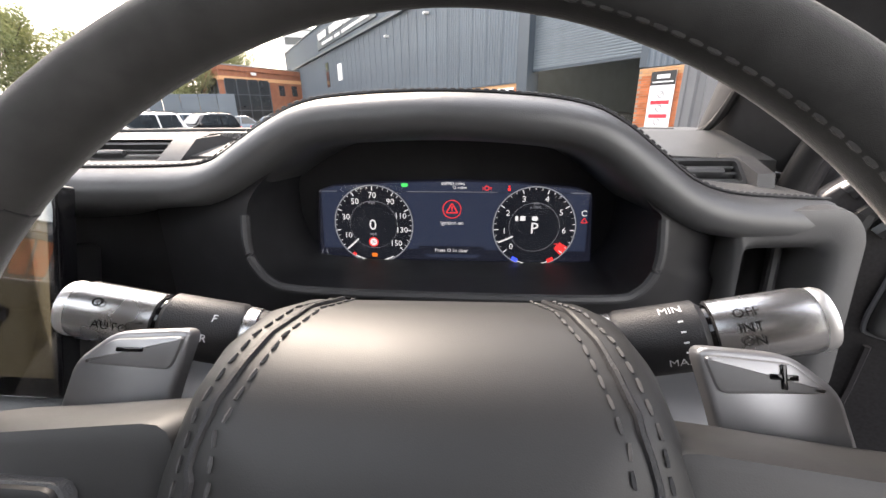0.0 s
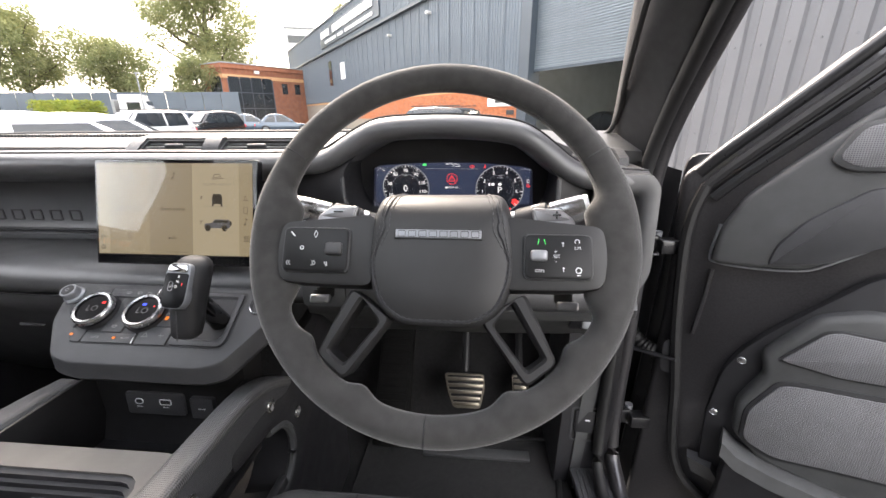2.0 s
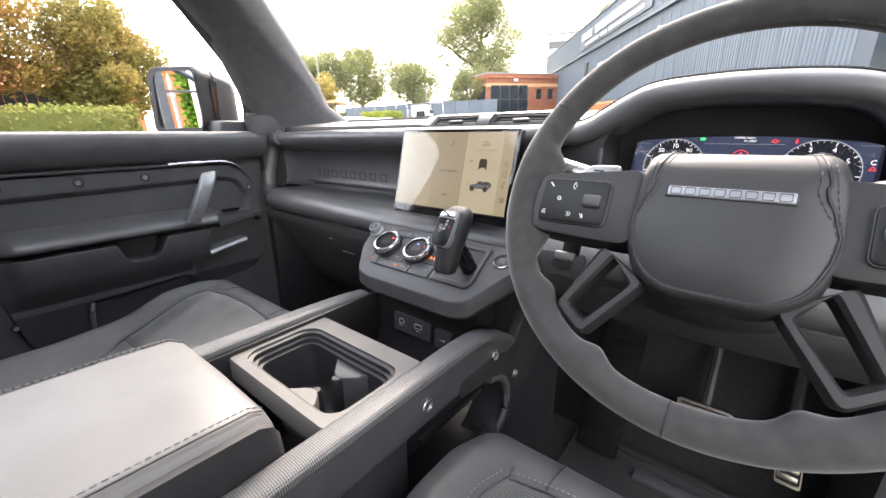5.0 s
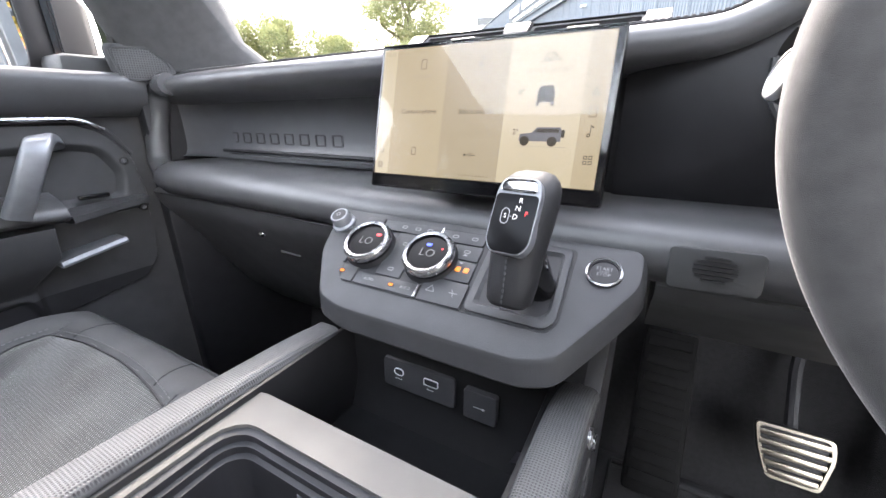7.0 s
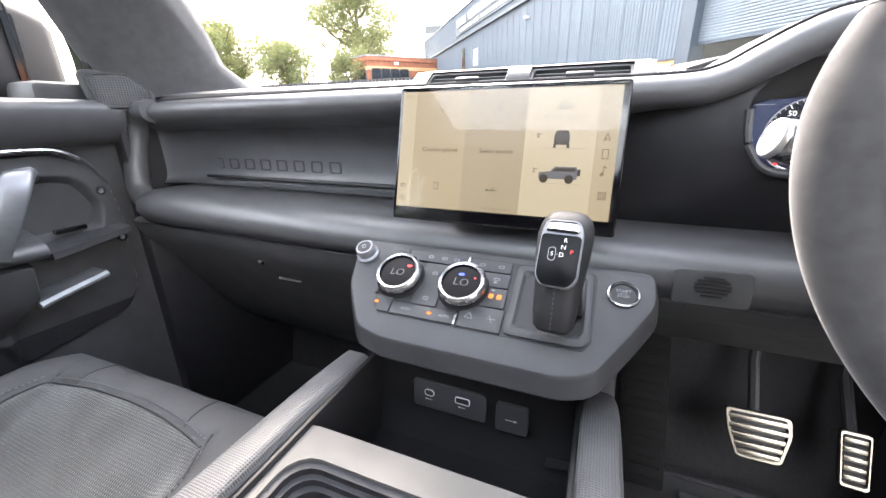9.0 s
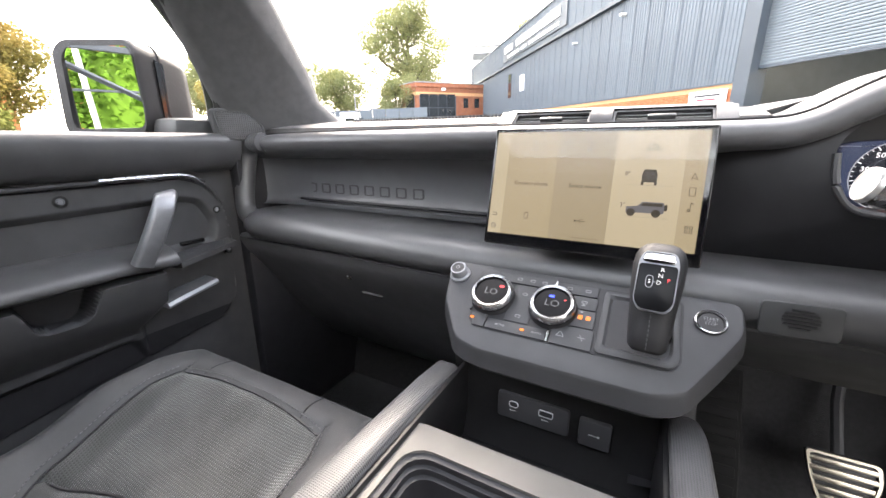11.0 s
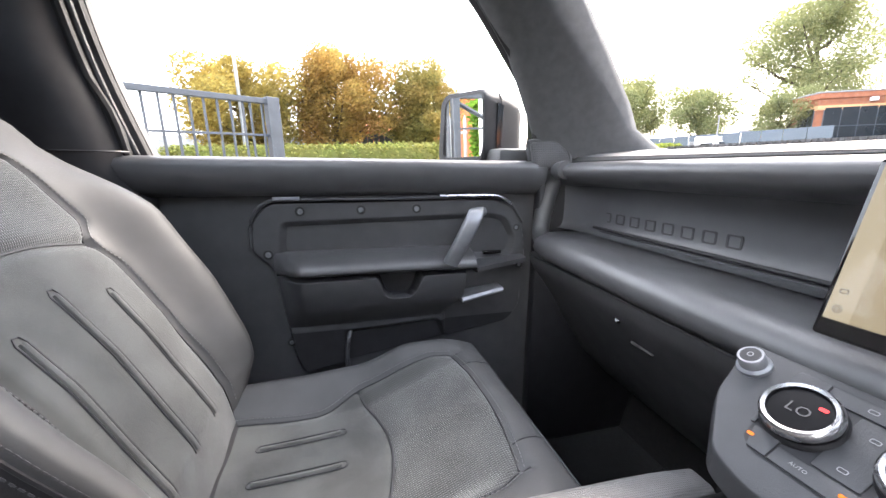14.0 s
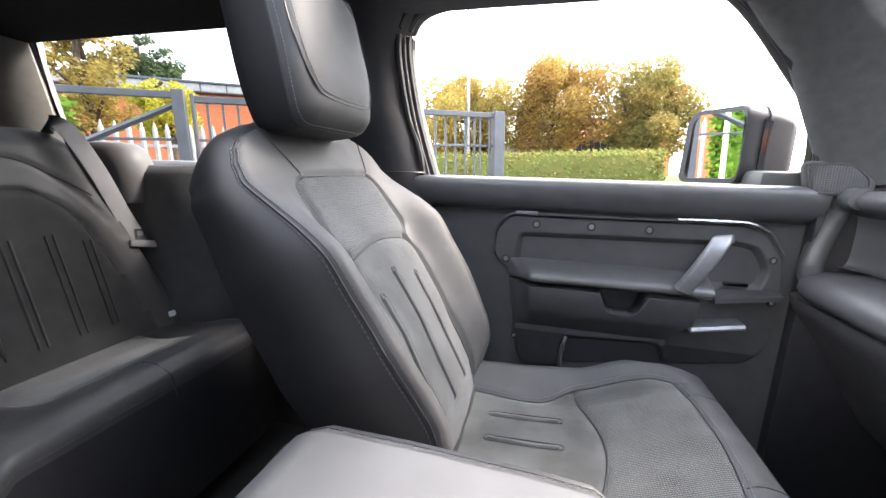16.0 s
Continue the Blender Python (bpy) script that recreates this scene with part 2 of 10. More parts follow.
G_INK = glow("screen_ink", (0.10, 0.085, 0.06), 0.10)
G_CAR = glow("screen_car", (0.20, 0.20, 0.21), 0.13)
G_INK_FAINT = glow("screen_ink_faint", (0.42, 0.36, 0.26), 0.16)
GLASS = glass("clear_glass", (0.97, 0.985, 0.98))
GLASS_REAR = glass("dark_tinted_glass", (0.56, 0.58, 0.58))
GLASS_TINT = glass("tinted_glass", (0.80, 0.84, 0.84))
COVER = glass("display_cover", (1, 1, 1), 0.02, 0.9)
MIRROR = mat("mirror_silver", (0.92, 0.93, 0.93), 0.02, 1.0, scale=10, wear=0.0)
for _l in list(MIRROR.node_tree.nodes["Principled BSDF"].inputs["Roughness"].links):
    MIRROR.node_tree.links.remove(_l)
MIRROR.node_tree.nodes["Principled BSDF"].inputs["Roughness"].default_value = 0.0
MESH_DARK = mat("dark_speaker_mesh", (0.105, 0.105, 0.11), 0.45, 0.3, scale=60, pores=1.0, pore_scale=260, wear=0.05)
MESH_GRILLE = mat("speaker_mesh", (0.26, 0.26, 0.275), 0.42, 0.6, scale=60, pores=1.0, pore_scale=360, wear=0.05)

# ---- modelling tools ----
BASE = {}


def thing(name, label, category, at=None, group="", kind=""):
    """An Empty that carries the parts of one thing; at: its place, or a whole pose."""
    m = at if isinstance(at, Matrix) else Matrix.Translation(at or (0, 0, 0))
    ob = new(name)
    ob.empty_display_size = 0.05
    ob.matrix_world = m
    BASE[ob] = m
    return tagged(ob, label, category, group, kind)


def mesh_of(name, bm, material, smooth=40):
    me = bpy.data.meshes.new(name)
    bm.normal_update()
    bm.to_mesh(me)
    bm.free()
    me.materials.append(material)
    if smooth:
        me.polygons.foreach_set("use_smooth", [len(p.vertices) <= 4 for p in me.polygons])
        me.set_sharp_from_angle(angle=radians(smooth))
    return me


def part(name, bm, material, parent, label="", world=True, smooth=40, kind=""):
    """One mesh part of a thing. world: the bmesh is in world metres and is moved into the thing's own space."""
    if world:
        bm.transform(BASE[parent].inverted())
    ob = new(name, mesh_of(name, bm, material, smooth))
    ob.parent = parent
    BASE[ob] = BASE[parent]
    return tagged(ob, label, kind=kind)


def solo(name, bm, material, label, category, at=None, group="", kind="", smooth=40):
    """A thing that is one plain mesh; the bmesh is in world metres."""
    m = at if isinstance(at, Matrix) else Matrix.Translation(at or (0, 0, 0))
    bm.transform(m.inverted())
    ob = new(name, mesh_of(name, bm, material, smooth))
    ob.matrix_world = m
    BASE[ob] = m
    return tagged(ob, label, category, group, kind)


def box(x0, x1, y0, y1, z0, z1, r=0.004, seg=2, m=None, bm=None):
    """A box with rounded edges."""
    b = bm or bmesh.new()
    t = bmesh.new()
    bmesh.ops.create_cube(t, size=1)
    for v in t.verts:
        v.co = Vector((x0 + (v.co.x + .5) * (x1 - x0), y0 + (v.co.y + .5) * (y1 - y0), z0 + (v.co.z + .5) * (z1 - z0)))
    if r:
        r = min(r, 0.49 * min(abs(x1 - x0), abs(y1 - y0), abs(z1 - z0)))
        bmesh.ops.bevel(t, geom=t.edges[:], offset=r, segments=seg, affect="EDGES", profile=0.5)
    return merge(b, t, m)


def merge(b, t, m=None):
    if m is not None:
        t.transform(m)
    me = bpy.data.meshes.new("tmp")
    t.to_mesh(me)
    t.free()
    b.from_mesh(me)
    bpy.data.meshes.remove(me)
    return b


def loft(rings, caps=True, closed=True, bm=None, m=None):
    """Skins rings of equally many points; closed: each ring is a loop."""
    t = bmesh.new()
    vs = [[t.verts.new(p) for p in ring] for ring in rings]
    k = len(vs[0])
    for a, b in zip(vs, vs[1:]):
        for i in range(k if closed else k - 1):
            j = (i + 1) % k
            t.faces.new((a[i], a[j], b[j], b[i]))
    if caps and closed:
        t.faces.new(vs[0][::-1])
        t.faces.new(vs[-1])
    bmesh.ops.recalc_face_normals(t, faces=t.faces[:])
    return merge(bm or bmesh.new(), t, m)


def smooth_path(pts, n=8, closed=False):
    """Catmull-Rom through the points."""
    P = [Vector(p) for p in pts]
    out = []
    k = len(P)
    rng = range(k if closed else k - 1)
    for i in rng:
        p1, p2 = P[i], P[(i + 1) % k]
        p0 = P[(i - 1) % k] if (closed or i > 0) else p1 * 2 - p2
        p3 = P[(i + 2) % k] if (closed or i + 2 < k) else p2 * 2 - p1
        for s in range(n):
            t = s / n
            out.append(0.5 * ((2 * p1) + (p2 - p0) * t + (2 * p0 - 5 * p1 + 4 * p2 - p3) * t * t + (3 * p1 - p0 - 3 * p2 + p3) * t ** 3))
    if not closed:
        out.append(P[-1])
    return out


def rrect(w, h, r, seg=4, cx=0, cy=0):
    """A rounded rectangle's outline, as (x, y)."""
    r = min(r, w / 2 - 1e-5, h / 2 - 1e-5)
    out = []
    for qx, qy, a0 in ((1, 1, 0), (-1, 1, 90), (-1, -1, 180), (1, -1, 270)):
        for s in range(seg + 1):
            a = radians(a0 + 90 * s / seg)
            out.append((cx + qx * (w / 2 - r) + r * math.cos(a), cy + qy * (h / 2 - r) + r * math.sin(a)))
    return out


def rounded(poly, r, seg=4):
    """Rounds the corners of an (x, y) outline."""
    out = []
    n = len(poly)
    for i in range(n):
        p, a, b = Vector(poly[i]), Vector(poly[i - 1]), Vector(poly[(i + 1) % n])
        ri = min(r, (a - p).length * .45, (b - p).length * .45)
        s, e = p + (a - p).normalized() * ri, p + (b - p).normalized() * ri
        for k in range(seg + 1):
            t = k / seg
            q = (1 - t) ** 2 * s + 2 * t * (1 - t) * p + t * t * e
            out.append((q.x, q.y))
    return out


def slab(outline, z0, z1, r=0.0, m=None, bm=None, seg=2):
    """An (x, y) outline given thickness from z0 to z1, with the upper edge rounded by r."""
    c = Vector((sum(p[0] for p in outline) / len(outline), sum(p[1] for p in outline) / len(outline)))

    def inset(d):
        n = len(outline)
        res = []
        for i in range(n):
            p, a, b = Vector(outline[i]), Vector(outline[i - 1]), Vector(outline[(i + 1) % n])
            t = (b - a)
            if t.length < 1e-9:
                t = Vector((1, 0))
            nn = Vector((t.y, -t.x)).normalized()
            res.append(p - nn * d)
        return res
    area = sum(outline[i - 1][0] * outline[i][1] - outline[i][0] * outline[i - 1][1] for i in range(len(outline)))
    sg = 1 if area > 0 else -1
    rings = [[(p[0], p[1], z0) for p in outline]]
    if r:
        for k in range(seg + 1):
            a = math.pi / 2 * k / seg
            rings.append([(p.x, p.y, z1 - r + r * math.sin(a)) for p in inset(sg * r * (1 - math.cos(a)))])
    else:
        rings.append([(p[0], p[1], z1) for p in outline])
    return loft(rings, bm=bm, m=m)


def frame_ring(outer, inner, z0, z1, m=None, bm=None):
    """A flat frame between two outlines of equal count, from z0 to z1."""
    t = bmesh.new()
    A = [[t.verts.new((*p, z)) for p in o] for o in (outer, inner) for z in (z0, z1)]
    n = len(outer)
    for i in range(n):
        j = (i + 1) % n
        for a, b in ((A[0], A[1]), (A[1], A[3]), (A[3], A[2]), (A[2], A[0])):
            t.faces.new((a[i], a[j], b[j], b[i]))
    bmesh.ops.recalc_face_normals(t, faces=t.faces[:])
    return merge(bm or bmesh.new(), t, m)


def tube(path, r, seg=10, closed=False, bm=None, m=None, flat=1.0, up=(0, 0, 1)):
    """Sweeps a round or flattened section along a path; r: one radius or one for each point."""
    P = [Vector(p) for p in path]
    n = len(P)
    rings = []
    for i in range(n):
        a, b = P[i - 1] if (i or closed) else P[0], P[(i + 1) % n] if (i + 1 < n or closed) else P[-1]
        t = (b - a).normalized()
        u = Vector(up)
        if abs(t.dot(u)) > 0.95:
            u = Vector((0, 1, 0)) if abs(t.y) < 0.9 else Vector((1, 0, 0))
        s = t.cross(u).normalized()
        v = s.cross(t)
        ri = r[i] if isinstance(r, (list, tuple)) else r
        rings.append([P[i] + s * math.cos(2 * math.pi * k / seg) * ri + v * math.sin(2 * math.pi * k / seg) * ri * flat for k in range(seg)])
    if closed:
        rings.append(rings[0])
        b_ = loft(rings, caps=False)
        bmesh.ops.remove_doubles(b_, verts=b_.verts[:], dist=1e-6)
        return merge(bm or bmesh.new(), b_, m)
    return loft(rings, bm=bm, m=m)


def lathe(profile, seg=32, m=None, bm=None):
    """Turns an (r, z) profile round z."""
    rings = [[(r * math.cos(2 * math.pi * k / seg), r * math.sin(2 * math.pi * k / seg), z) for k in range(seg)] for r, z in profile]
    return loft(rings, caps=False, bm=bm, m=m)



def stitches(path, bm=None, length=0.0042, gap=0.0022, r=0.0007, lift=(0, 0, 0)):
    """A row of thread dashes along a path."""
    b = bm or bmesh.new()
    P = [Vector(p) + Vector(lift) for p in path]
    d, nxt = 0.0, 0.0
    for p, q in zip(P, P[1:]):
        L = (q - p).length
        if L < 1e-7:
            continue
        t = (q - p) / L
        while nxt < d + L:
            c = p + t * (nxt - d)
            s = t.cross(Vector((0.31, 0.22, 0.9))).normalized()
            v = s.cross(t)
            ends = [c - t * length / 2, c + t * length / 2]
            vs = [b.verts.new(e + o) for e in ends for o in (s * r, v * r * 1.2, -s * r, -v * r * 1.2)]
            mid = [b.verts.new(c + o * 1.5) for o in (s * r, v * r * 1.2, -s * r, -v * r * 1.2)]
            for i in range(4):
                j = (i + 1) % 4
                b.faces.new((vs[i], vs[j], mid[j], mid[i]))
                b.faces.new((mid[i], mid[j], vs[4 + j], vs[4 + i]))
            nxt += length + gap
        d += L
    return b


TEXTS = {}


def text_bm(body, size, align="CENTER"):
    """Lettering in the built-in font, lying in x-y, as a bmesh."""
    key = (body, align)
    if key not in TEXTS:
        cu = bpy.data.curves.new("lettering", "FONT")
        cu.body, cu.size, cu.align_x, cu.align_y, cu.resolution_u = body, 1.0, align, "CENTER", 2
        ob = bpy.data.objects.new("lettering", cu)
        scene.collection.objects.link(ob)
        bpy.context.view_layer.update()
        TEXTS[key] = bpy.data.meshes.new_from_object(ob.evaluated_get(bpy.context.evaluated_depsgraph_get()))
        bpy.data.objects.remove(ob)
    b = bmesh.new()
    b.from_mesh(TEXTS[key])
    b.transform(Matrix.Diagonal((size, size, size, 1)))
    return b


def flat(outline, z, m=None, bm=None):
    t = bmesh.new()
    t.faces.new([t.verts.new((p[0], p[1], z)) for p in outline])
    return merge(bm or bmesh.new(), t, m)


def ring2(r0, r1, z, seg=48, cx=0, cy=0, a0=0, a1=360, bm=None):
    """A flat ring or arc."""
    t = bmesh.new()
    full = abs(a1 - a0) >= 360
    n = seg if full else seg + 1
    A = [[t.verts.new((cx + r * math.cos(radians(a0 + (a1 - a0) * k / seg)), cy + r * math.sin(radians(a0 + (a1 - a0) * k / seg)), z)) for k in range(n)] for r in (r0, r1)]
    for k in range(seg):
        j = (k + 1) % n
        t.faces.new((A[0][k], A[1][k], A[1][j], A[0][j]))
    return merge(bm or bmesh.new(), t)


def bar2(x0, y0, x1, y1, w, z, bm=None):
    """A flat bar from point to point."""
    d = Vector((x1 - x0, y1 - y0)).normalized()
    s = Vector((-d.y, d.x)) * w / 2
    return flat([(x0 + s.x, y0 + s.y), (x0 - s.x, y0 - s.y), (x1 - s.x, y1 - s.y), (x1 + s.x, y1 + s.y)], z, bm=bm)


def local_frame(origin, xdir, zdir):
    """A pose from its origin, its x axis and its z axis."""
    z = Vector(zdir).normalized()
    x = (Vector(xdir) - z * Vector(xdir).dot(z)).normalized()
    y = z.cross(x)
    m = Matrix((x, y, z)).transposed().to_4x4()
    m.translation = origin
    return m


CX = -0.335     # the car's middle
def mx(x):
    return 2 * CX - x

# ---- dashboard ----
dash = thing("dashboard", "soft black leather dashboard with stitched hood over the dials", "dashboard", (CX, 0.42, 1.0), kind="structure")

# padded upper rail, rising into the hood over the dials: (x, height of its upper edge)
RAIL = [(-1.035, 1.440), (-0.95, 1.446), (-0.70, 1.449), (-0.45, 1.451), (-0.28, 1.451), (-0.17, 1.452), (-0.137, 1.457), (-0.112, 1.471), (-0.086, 1.486), (-0.058, 1.4975),
        (-0.02, 1.502), (0.042, 1.5035), (0.105, 1.500), (0.145, 1.493), (0.170, 1.481), (0.196, 1.462), (0.222, 1.443), (0.250, 1.433), (0.29, 1.429), (0.330, 1.426)]
rail_path = smooth_path([(x, 0, z) for x, z in RAIL], 4)
RAIL_SEC = [(0.475, 0.004), (0.405, 0.002), (0.366, 0.0), (0.350, -0.003), (0.340, -0.009), (0.336, -0.017), (0.338, -0.025), (0.346, -0.031), (0.362, -0.034), (0.395, -0.034), (0.475, -0.034)]


def rail_ring(p, q, sec, shift=0.0):
    t = (q - p).normalized()
    nrm = Vector((-t.z, 0, t.x))
    return [Vector((p.x, y + shift, p.z)) + nrm * n for y, n in sec]


def rail_shift(x):
    return 0.022 * max(0.0, (-x - 0.75) / 0.29) ** 2 + 0.018 * max(0.0, (x - 0.2) / 0.13) ** 2 - 0.006 * math.exp(-((x - 0.04) / 0.13) ** 2)


rings = []
for i, p in enumerate(rail_path):
    a, b_ = rail_path[max(0, i - 1)], rail_path[min(len(rail_path) - 1, i + 1)]
    t = (b_ - a).normalized()
    nrm = Vector((-t.z, 0, t.x))
    droop = 0.016 * min(1.0, max(0.0, (-0.18 - p.x) / 0.08))
    rings.append([Vector((p.x, y + rail_shift(p.x), p.z)) + nrm * (n - (droop * min(1.0, max(0.0, (y - 0.336) / 0.05)) if n < -0.02 else 0.0)) for y, n in RAIL_SEC])
part("upper_pad", loft(rings), LEATHER, dash, "stitched leather pad", smooth=60)
for off in (0.0025, -0.003):
    path = []
    for i, p in enumerate(rail_path):
        a, b_ = rail_path[max(0, i - 1)], rail_path[min(len(rail_path) - 1, i + 1)]
        t = (b_ - a).normalized()
        nrm = Vector((-t.z, 0, t.x))
        path.append(Vector((p.x, 0.3585 + off * 1.6 + rail_shift(p.x), p.z)) + nrm * 0.0002)
    part("stitching", stitches(path, length=0.0036, gap=0.002, r=0.00045), THREAD, dash, "dark twin seam")
# groove between the seams
part("seam_welt", tube([Vector((p.x, 0.3582 + rail_shift(p.x), p.z - 0.0006)) for p in rail_path], 0.0012, 6), PLASTIC_DARK, dash)

# deck under the windscreen, with a fine ribbed middle field
deck = [[(x, 0.40, 1.452 + 0.004), (x, 0.44, 1.463), (x, 0.52, 1.472), (x, 0.66, 1.476), (x, 0.66, 1.40), (x, 0.40, 1.40)] for x in (-1.03, -0.7, CX, -0.155)]
part("deck", loft(deck), DECK, dash, "dull grey-black dashboard deck")
deck = [[(x, 0.470, z0), (x, 0.52, max(z0, 1.474)), (x, 0.66, 1.478), (x, 0.66, 1.44), (x, 0.478, z0 - 0.02)] for x, z0 in ((-0.155, 1.463), (-0.08, 1.485), (0.04, 1.492), (0.16, 1.485), (0.24, 1.452), (0.36, 1.446))]
part("deck", loft(deck), DECK, dash, "dull grey-black dashboard deck")
b = bmesh.new()
for i in range(92):
    x = -0.86 + i * 0.0072
    box(x, x + 0.0050, 0.500, 0.640, 1.4690, 1.4748, 0, bm=b)
part("ribbed_mat", b, DECK, dash, "fine ribbed grey deck field")
part("windscreen_gasket", tube([(-0.975, 0.575, 1.471), (-0.9, 0.625, 1.474), (CX, 0.668, 1.476), (0.23, 0.625, 1.474), (0.305, 0.575, 1.471)], 0.006, 8), RUBBER, dash)

# shelf panel behind the screen with two ridges and a raised row of blank letter shapes
SHELF = [(-0.050, 1.424), (-0.024, 1.417), (-0.010, 1.405), (-0.003, 1.388), (0.0, 1.365), (0.0, 1.335), (-0.001, 1.318), (-0.006, 1.306), (-0.016, 1.2985), (-0.034, 1.296)]
rings = []
for x in [-1.046, -1.040, -1.030, -1.015, -0.995, -0.97, -0.945, -0.92, -0.89, -0.8, -0.6, -0.4, -0.168]:
    e = min(1.0, max(0.0, (-0.90 - x) / 0.146))
    rings.append([(x, 0.433 - 0.072 * (1 - math.sqrt(1 - e * e * 0.98)) + dy * (1 - 0.6 * e), z) for dy, z in SHELF] + [(x, 0.475, 1.29), (x, 0.475, 1.43)])
part("shelf_panel", loft(rings), SHELF_SKIN, dash, "matt black concave shelf panel", smooth=70)
for z in (1.3060, 1.2985):
    part("ridge", tube([(-0.955, 0.424, z + 0.002), (-0.93, 0.4235, z + 0.002), (-0.46, 0.4235, z + 0.002)], 0.0032, 8), PLASTIC_DARK, dash)
b = bmesh.new()
for i in range(8):       # raised blank shapes, each the size of a letter
    x = -0.925 + i * 0.0392
    o = rrect(0.0240, 0.0205, 0.003, 2)
    n_ = rrect(0.0180, 0.0150, 0.002, 2)
    frame_ring(o, n_, 0, 0.0011, m=local_frame((x, 0.4325, 1.3325), (1, 0, 0), (0, -1, 0.0)), bm=b)
part("raised_shapes", b, PLASTIC_GREY, dash, "row of raised blank shapes")

# rounded bolster below the shelf, full width
BOL = [(0.436, 1.291), (0.352, 1.2945), (0.312, 1.2940), (0.290, 1.288), (0.277, 1.277), (0.273, 1.262), (0.279, 1.250), (0.288, 1.240), (0.330, 1.232), (0.436, 1.225)]
rings = []
for x in [-1.035, -1.028, -1.012, -0.99, -0.96, -0.9, -0.8, -0.6, -0.45, -0.3, -0.18, -0.1, 0.0, 0.1, 0.2, 0.25]:
    e = max(0.0, (-0.95 - x) / 0.085)
    cyz = Vector((0.36, 1.268))
    k = math.sqrt(max(0.0, 1 - min(1, e) ** 2)) * 0.8 + 0.2 if e > 0 else 1.0
    rings.append([(x, cyz.x + (y - cyz.x) * k + 0.018 * max(0, (-x - 0.5) / 0.5), cyz.y + (z - cyz.y) * (0.35 + 0.65 * k)) for y, z in BOL])
part("bolster", loft(rings), LEATHER, dash, "rounded leather bolster", smooth=60)
# end cheek joining pad and bolster on the passenger's side
cheek = smooth_path([(-0.975, 0.358, 1.4285), (-1.010, 0.362, 1.4265), (-1.031, 0.364, 1.412), (-1.039, 0.360, 1.385), (-1.040, 0.352, 1.350), (-1.036, 0.343, 1.318), (-1.024, 0.334, 1.288), (-0.995, 0.326, 1.272)], 5)
part("end_cheek", tube(cheek, 0.0195, 14, flat=1.0, up=(1, 0, 0)), LEATHER, dash, smooth=70)
# filler at the dash end, black so the door gap reads as shaded
part("dash_end", box(-1.058, -1.034, 0.365, 0.60, 0.95, 1.44, 0.006), WELL_BLACK, dash, "dashboard end, blackened as if in shade")

# glovebox front and lower dash
GLOVE = [(0.44, 1.243), (0.300, 1.242), (0.2925, 1.236), (0.297, 1.222), (0.306, 1.204), (0.325, 1.18), (0.362, 1.13), (0.405, 1.06), (0.46, 0.98), (0.54, 0.90), (0.60, 0.90)]
part("glovebox", loft([[(x, y + 0.018 * max(0.0, (-x - 0.5) / 0.5), z) for y, z in GLOVE] for x in (-1.03, -0.98, -0.9, -0.8, -0.7, -0.6, -0.5, -0.485)]), LEATHER, dash, "black lower dash with glovebox")
part("glovebox_lip", tube([(-1.0, 0.3105, 1.2355), (-0.8, 0.3035, 1.2355), (-0.5, 0.2927, 1.2355)], 0.0016, 6), PLASTIC_DARK, dash)
part("glovebox_button", lathe([(0.0001, 0.002), (0.0045, 0.002), (0.006, 0.0), (0.006, -0.004)], 12, m=local_frame((-0.742, 0.328, 1.188), (1, 0, 0), (0, -0.84, 0.5))), CHROME, dash)
part("glovebox_pull", slab(rrect(0.05, 0.006, 0.003), 0, 0.002, m=local_frame((-0.712, 0.357, 1.147), (1, 0, 0), (0, -0.84, 0.55))), PLASTIC_GREY, dash)

# plain dark panel between screen and dials, and round the column
part("centre_fascia", loft([[(x, 0.437, 1.425), (x, 0.40, 1.424), (x, 0.397, 1.36), (x, 0.394, 1.29), (x, 0.437, 1.29)] for x in (-0.44, -0.30, -0.20)]), PLASTIC_DARK, dash, "dull dark fascia panel")
b = bmesh.new()
tray = rrect(0.062, 0.034, 0.005)
slab(tray, 0, 0.003, 0.0015, m=local_frame((-0.124, 0.2745, 1.262), (1, 0, 0.03), (0, -0.985, 0.05)), bm=b)
mic = part("cabin_sensor", b, PLASTIC, dash, "small rounded grille plate")
b = bmesh.new()
for i in range(6):
    w = 0.0145 * math.sqrt(max(0.05, 1 - ((i - 2.5) / 3) ** 2))
    box(-0.124 - w, -0.124 + w, 0.2697, 0.2712, 1.2535 + i * 0.0037, 1.2553 + i * 0.0037, 0, bm=b)
part("slot", b, PLASTIC_DARK, mic)

# ---- cluster housing behind the wheel ----
low_in = [(-0.1084, 1.4154), (-0.1069, 1.3937), (-0.1024, 1.3787), (-0.0919, 1.3651), (-0.0724, 1.3588), (-0.0138, 1.3565), (0.0913, 1.3558), (0.1663, 1.3569), (0.1844, 1.3621), (0.1941, 1.3749), (0.1979, 1.3922), (0.1986, 1.4154)]
lip = smooth_path([(x, 0.335 + 0.25 * max(0.0, z - 1.385), z) for x, z in low_in], 5)
part("lower_lip", tube(lip, 0.0036, 8), PLASTIC_GREY, dash, "satin grey lip under the dials")


def rail_z(x):
    for (x0, z0), (x1, z1) in zip(RAIL, RAIL[1:]):
        if x0 <= x <= x1:
            return z0 + (z1 - z0) * (x - x0) / (x1 - x0)
    return RAIL[-1][1]


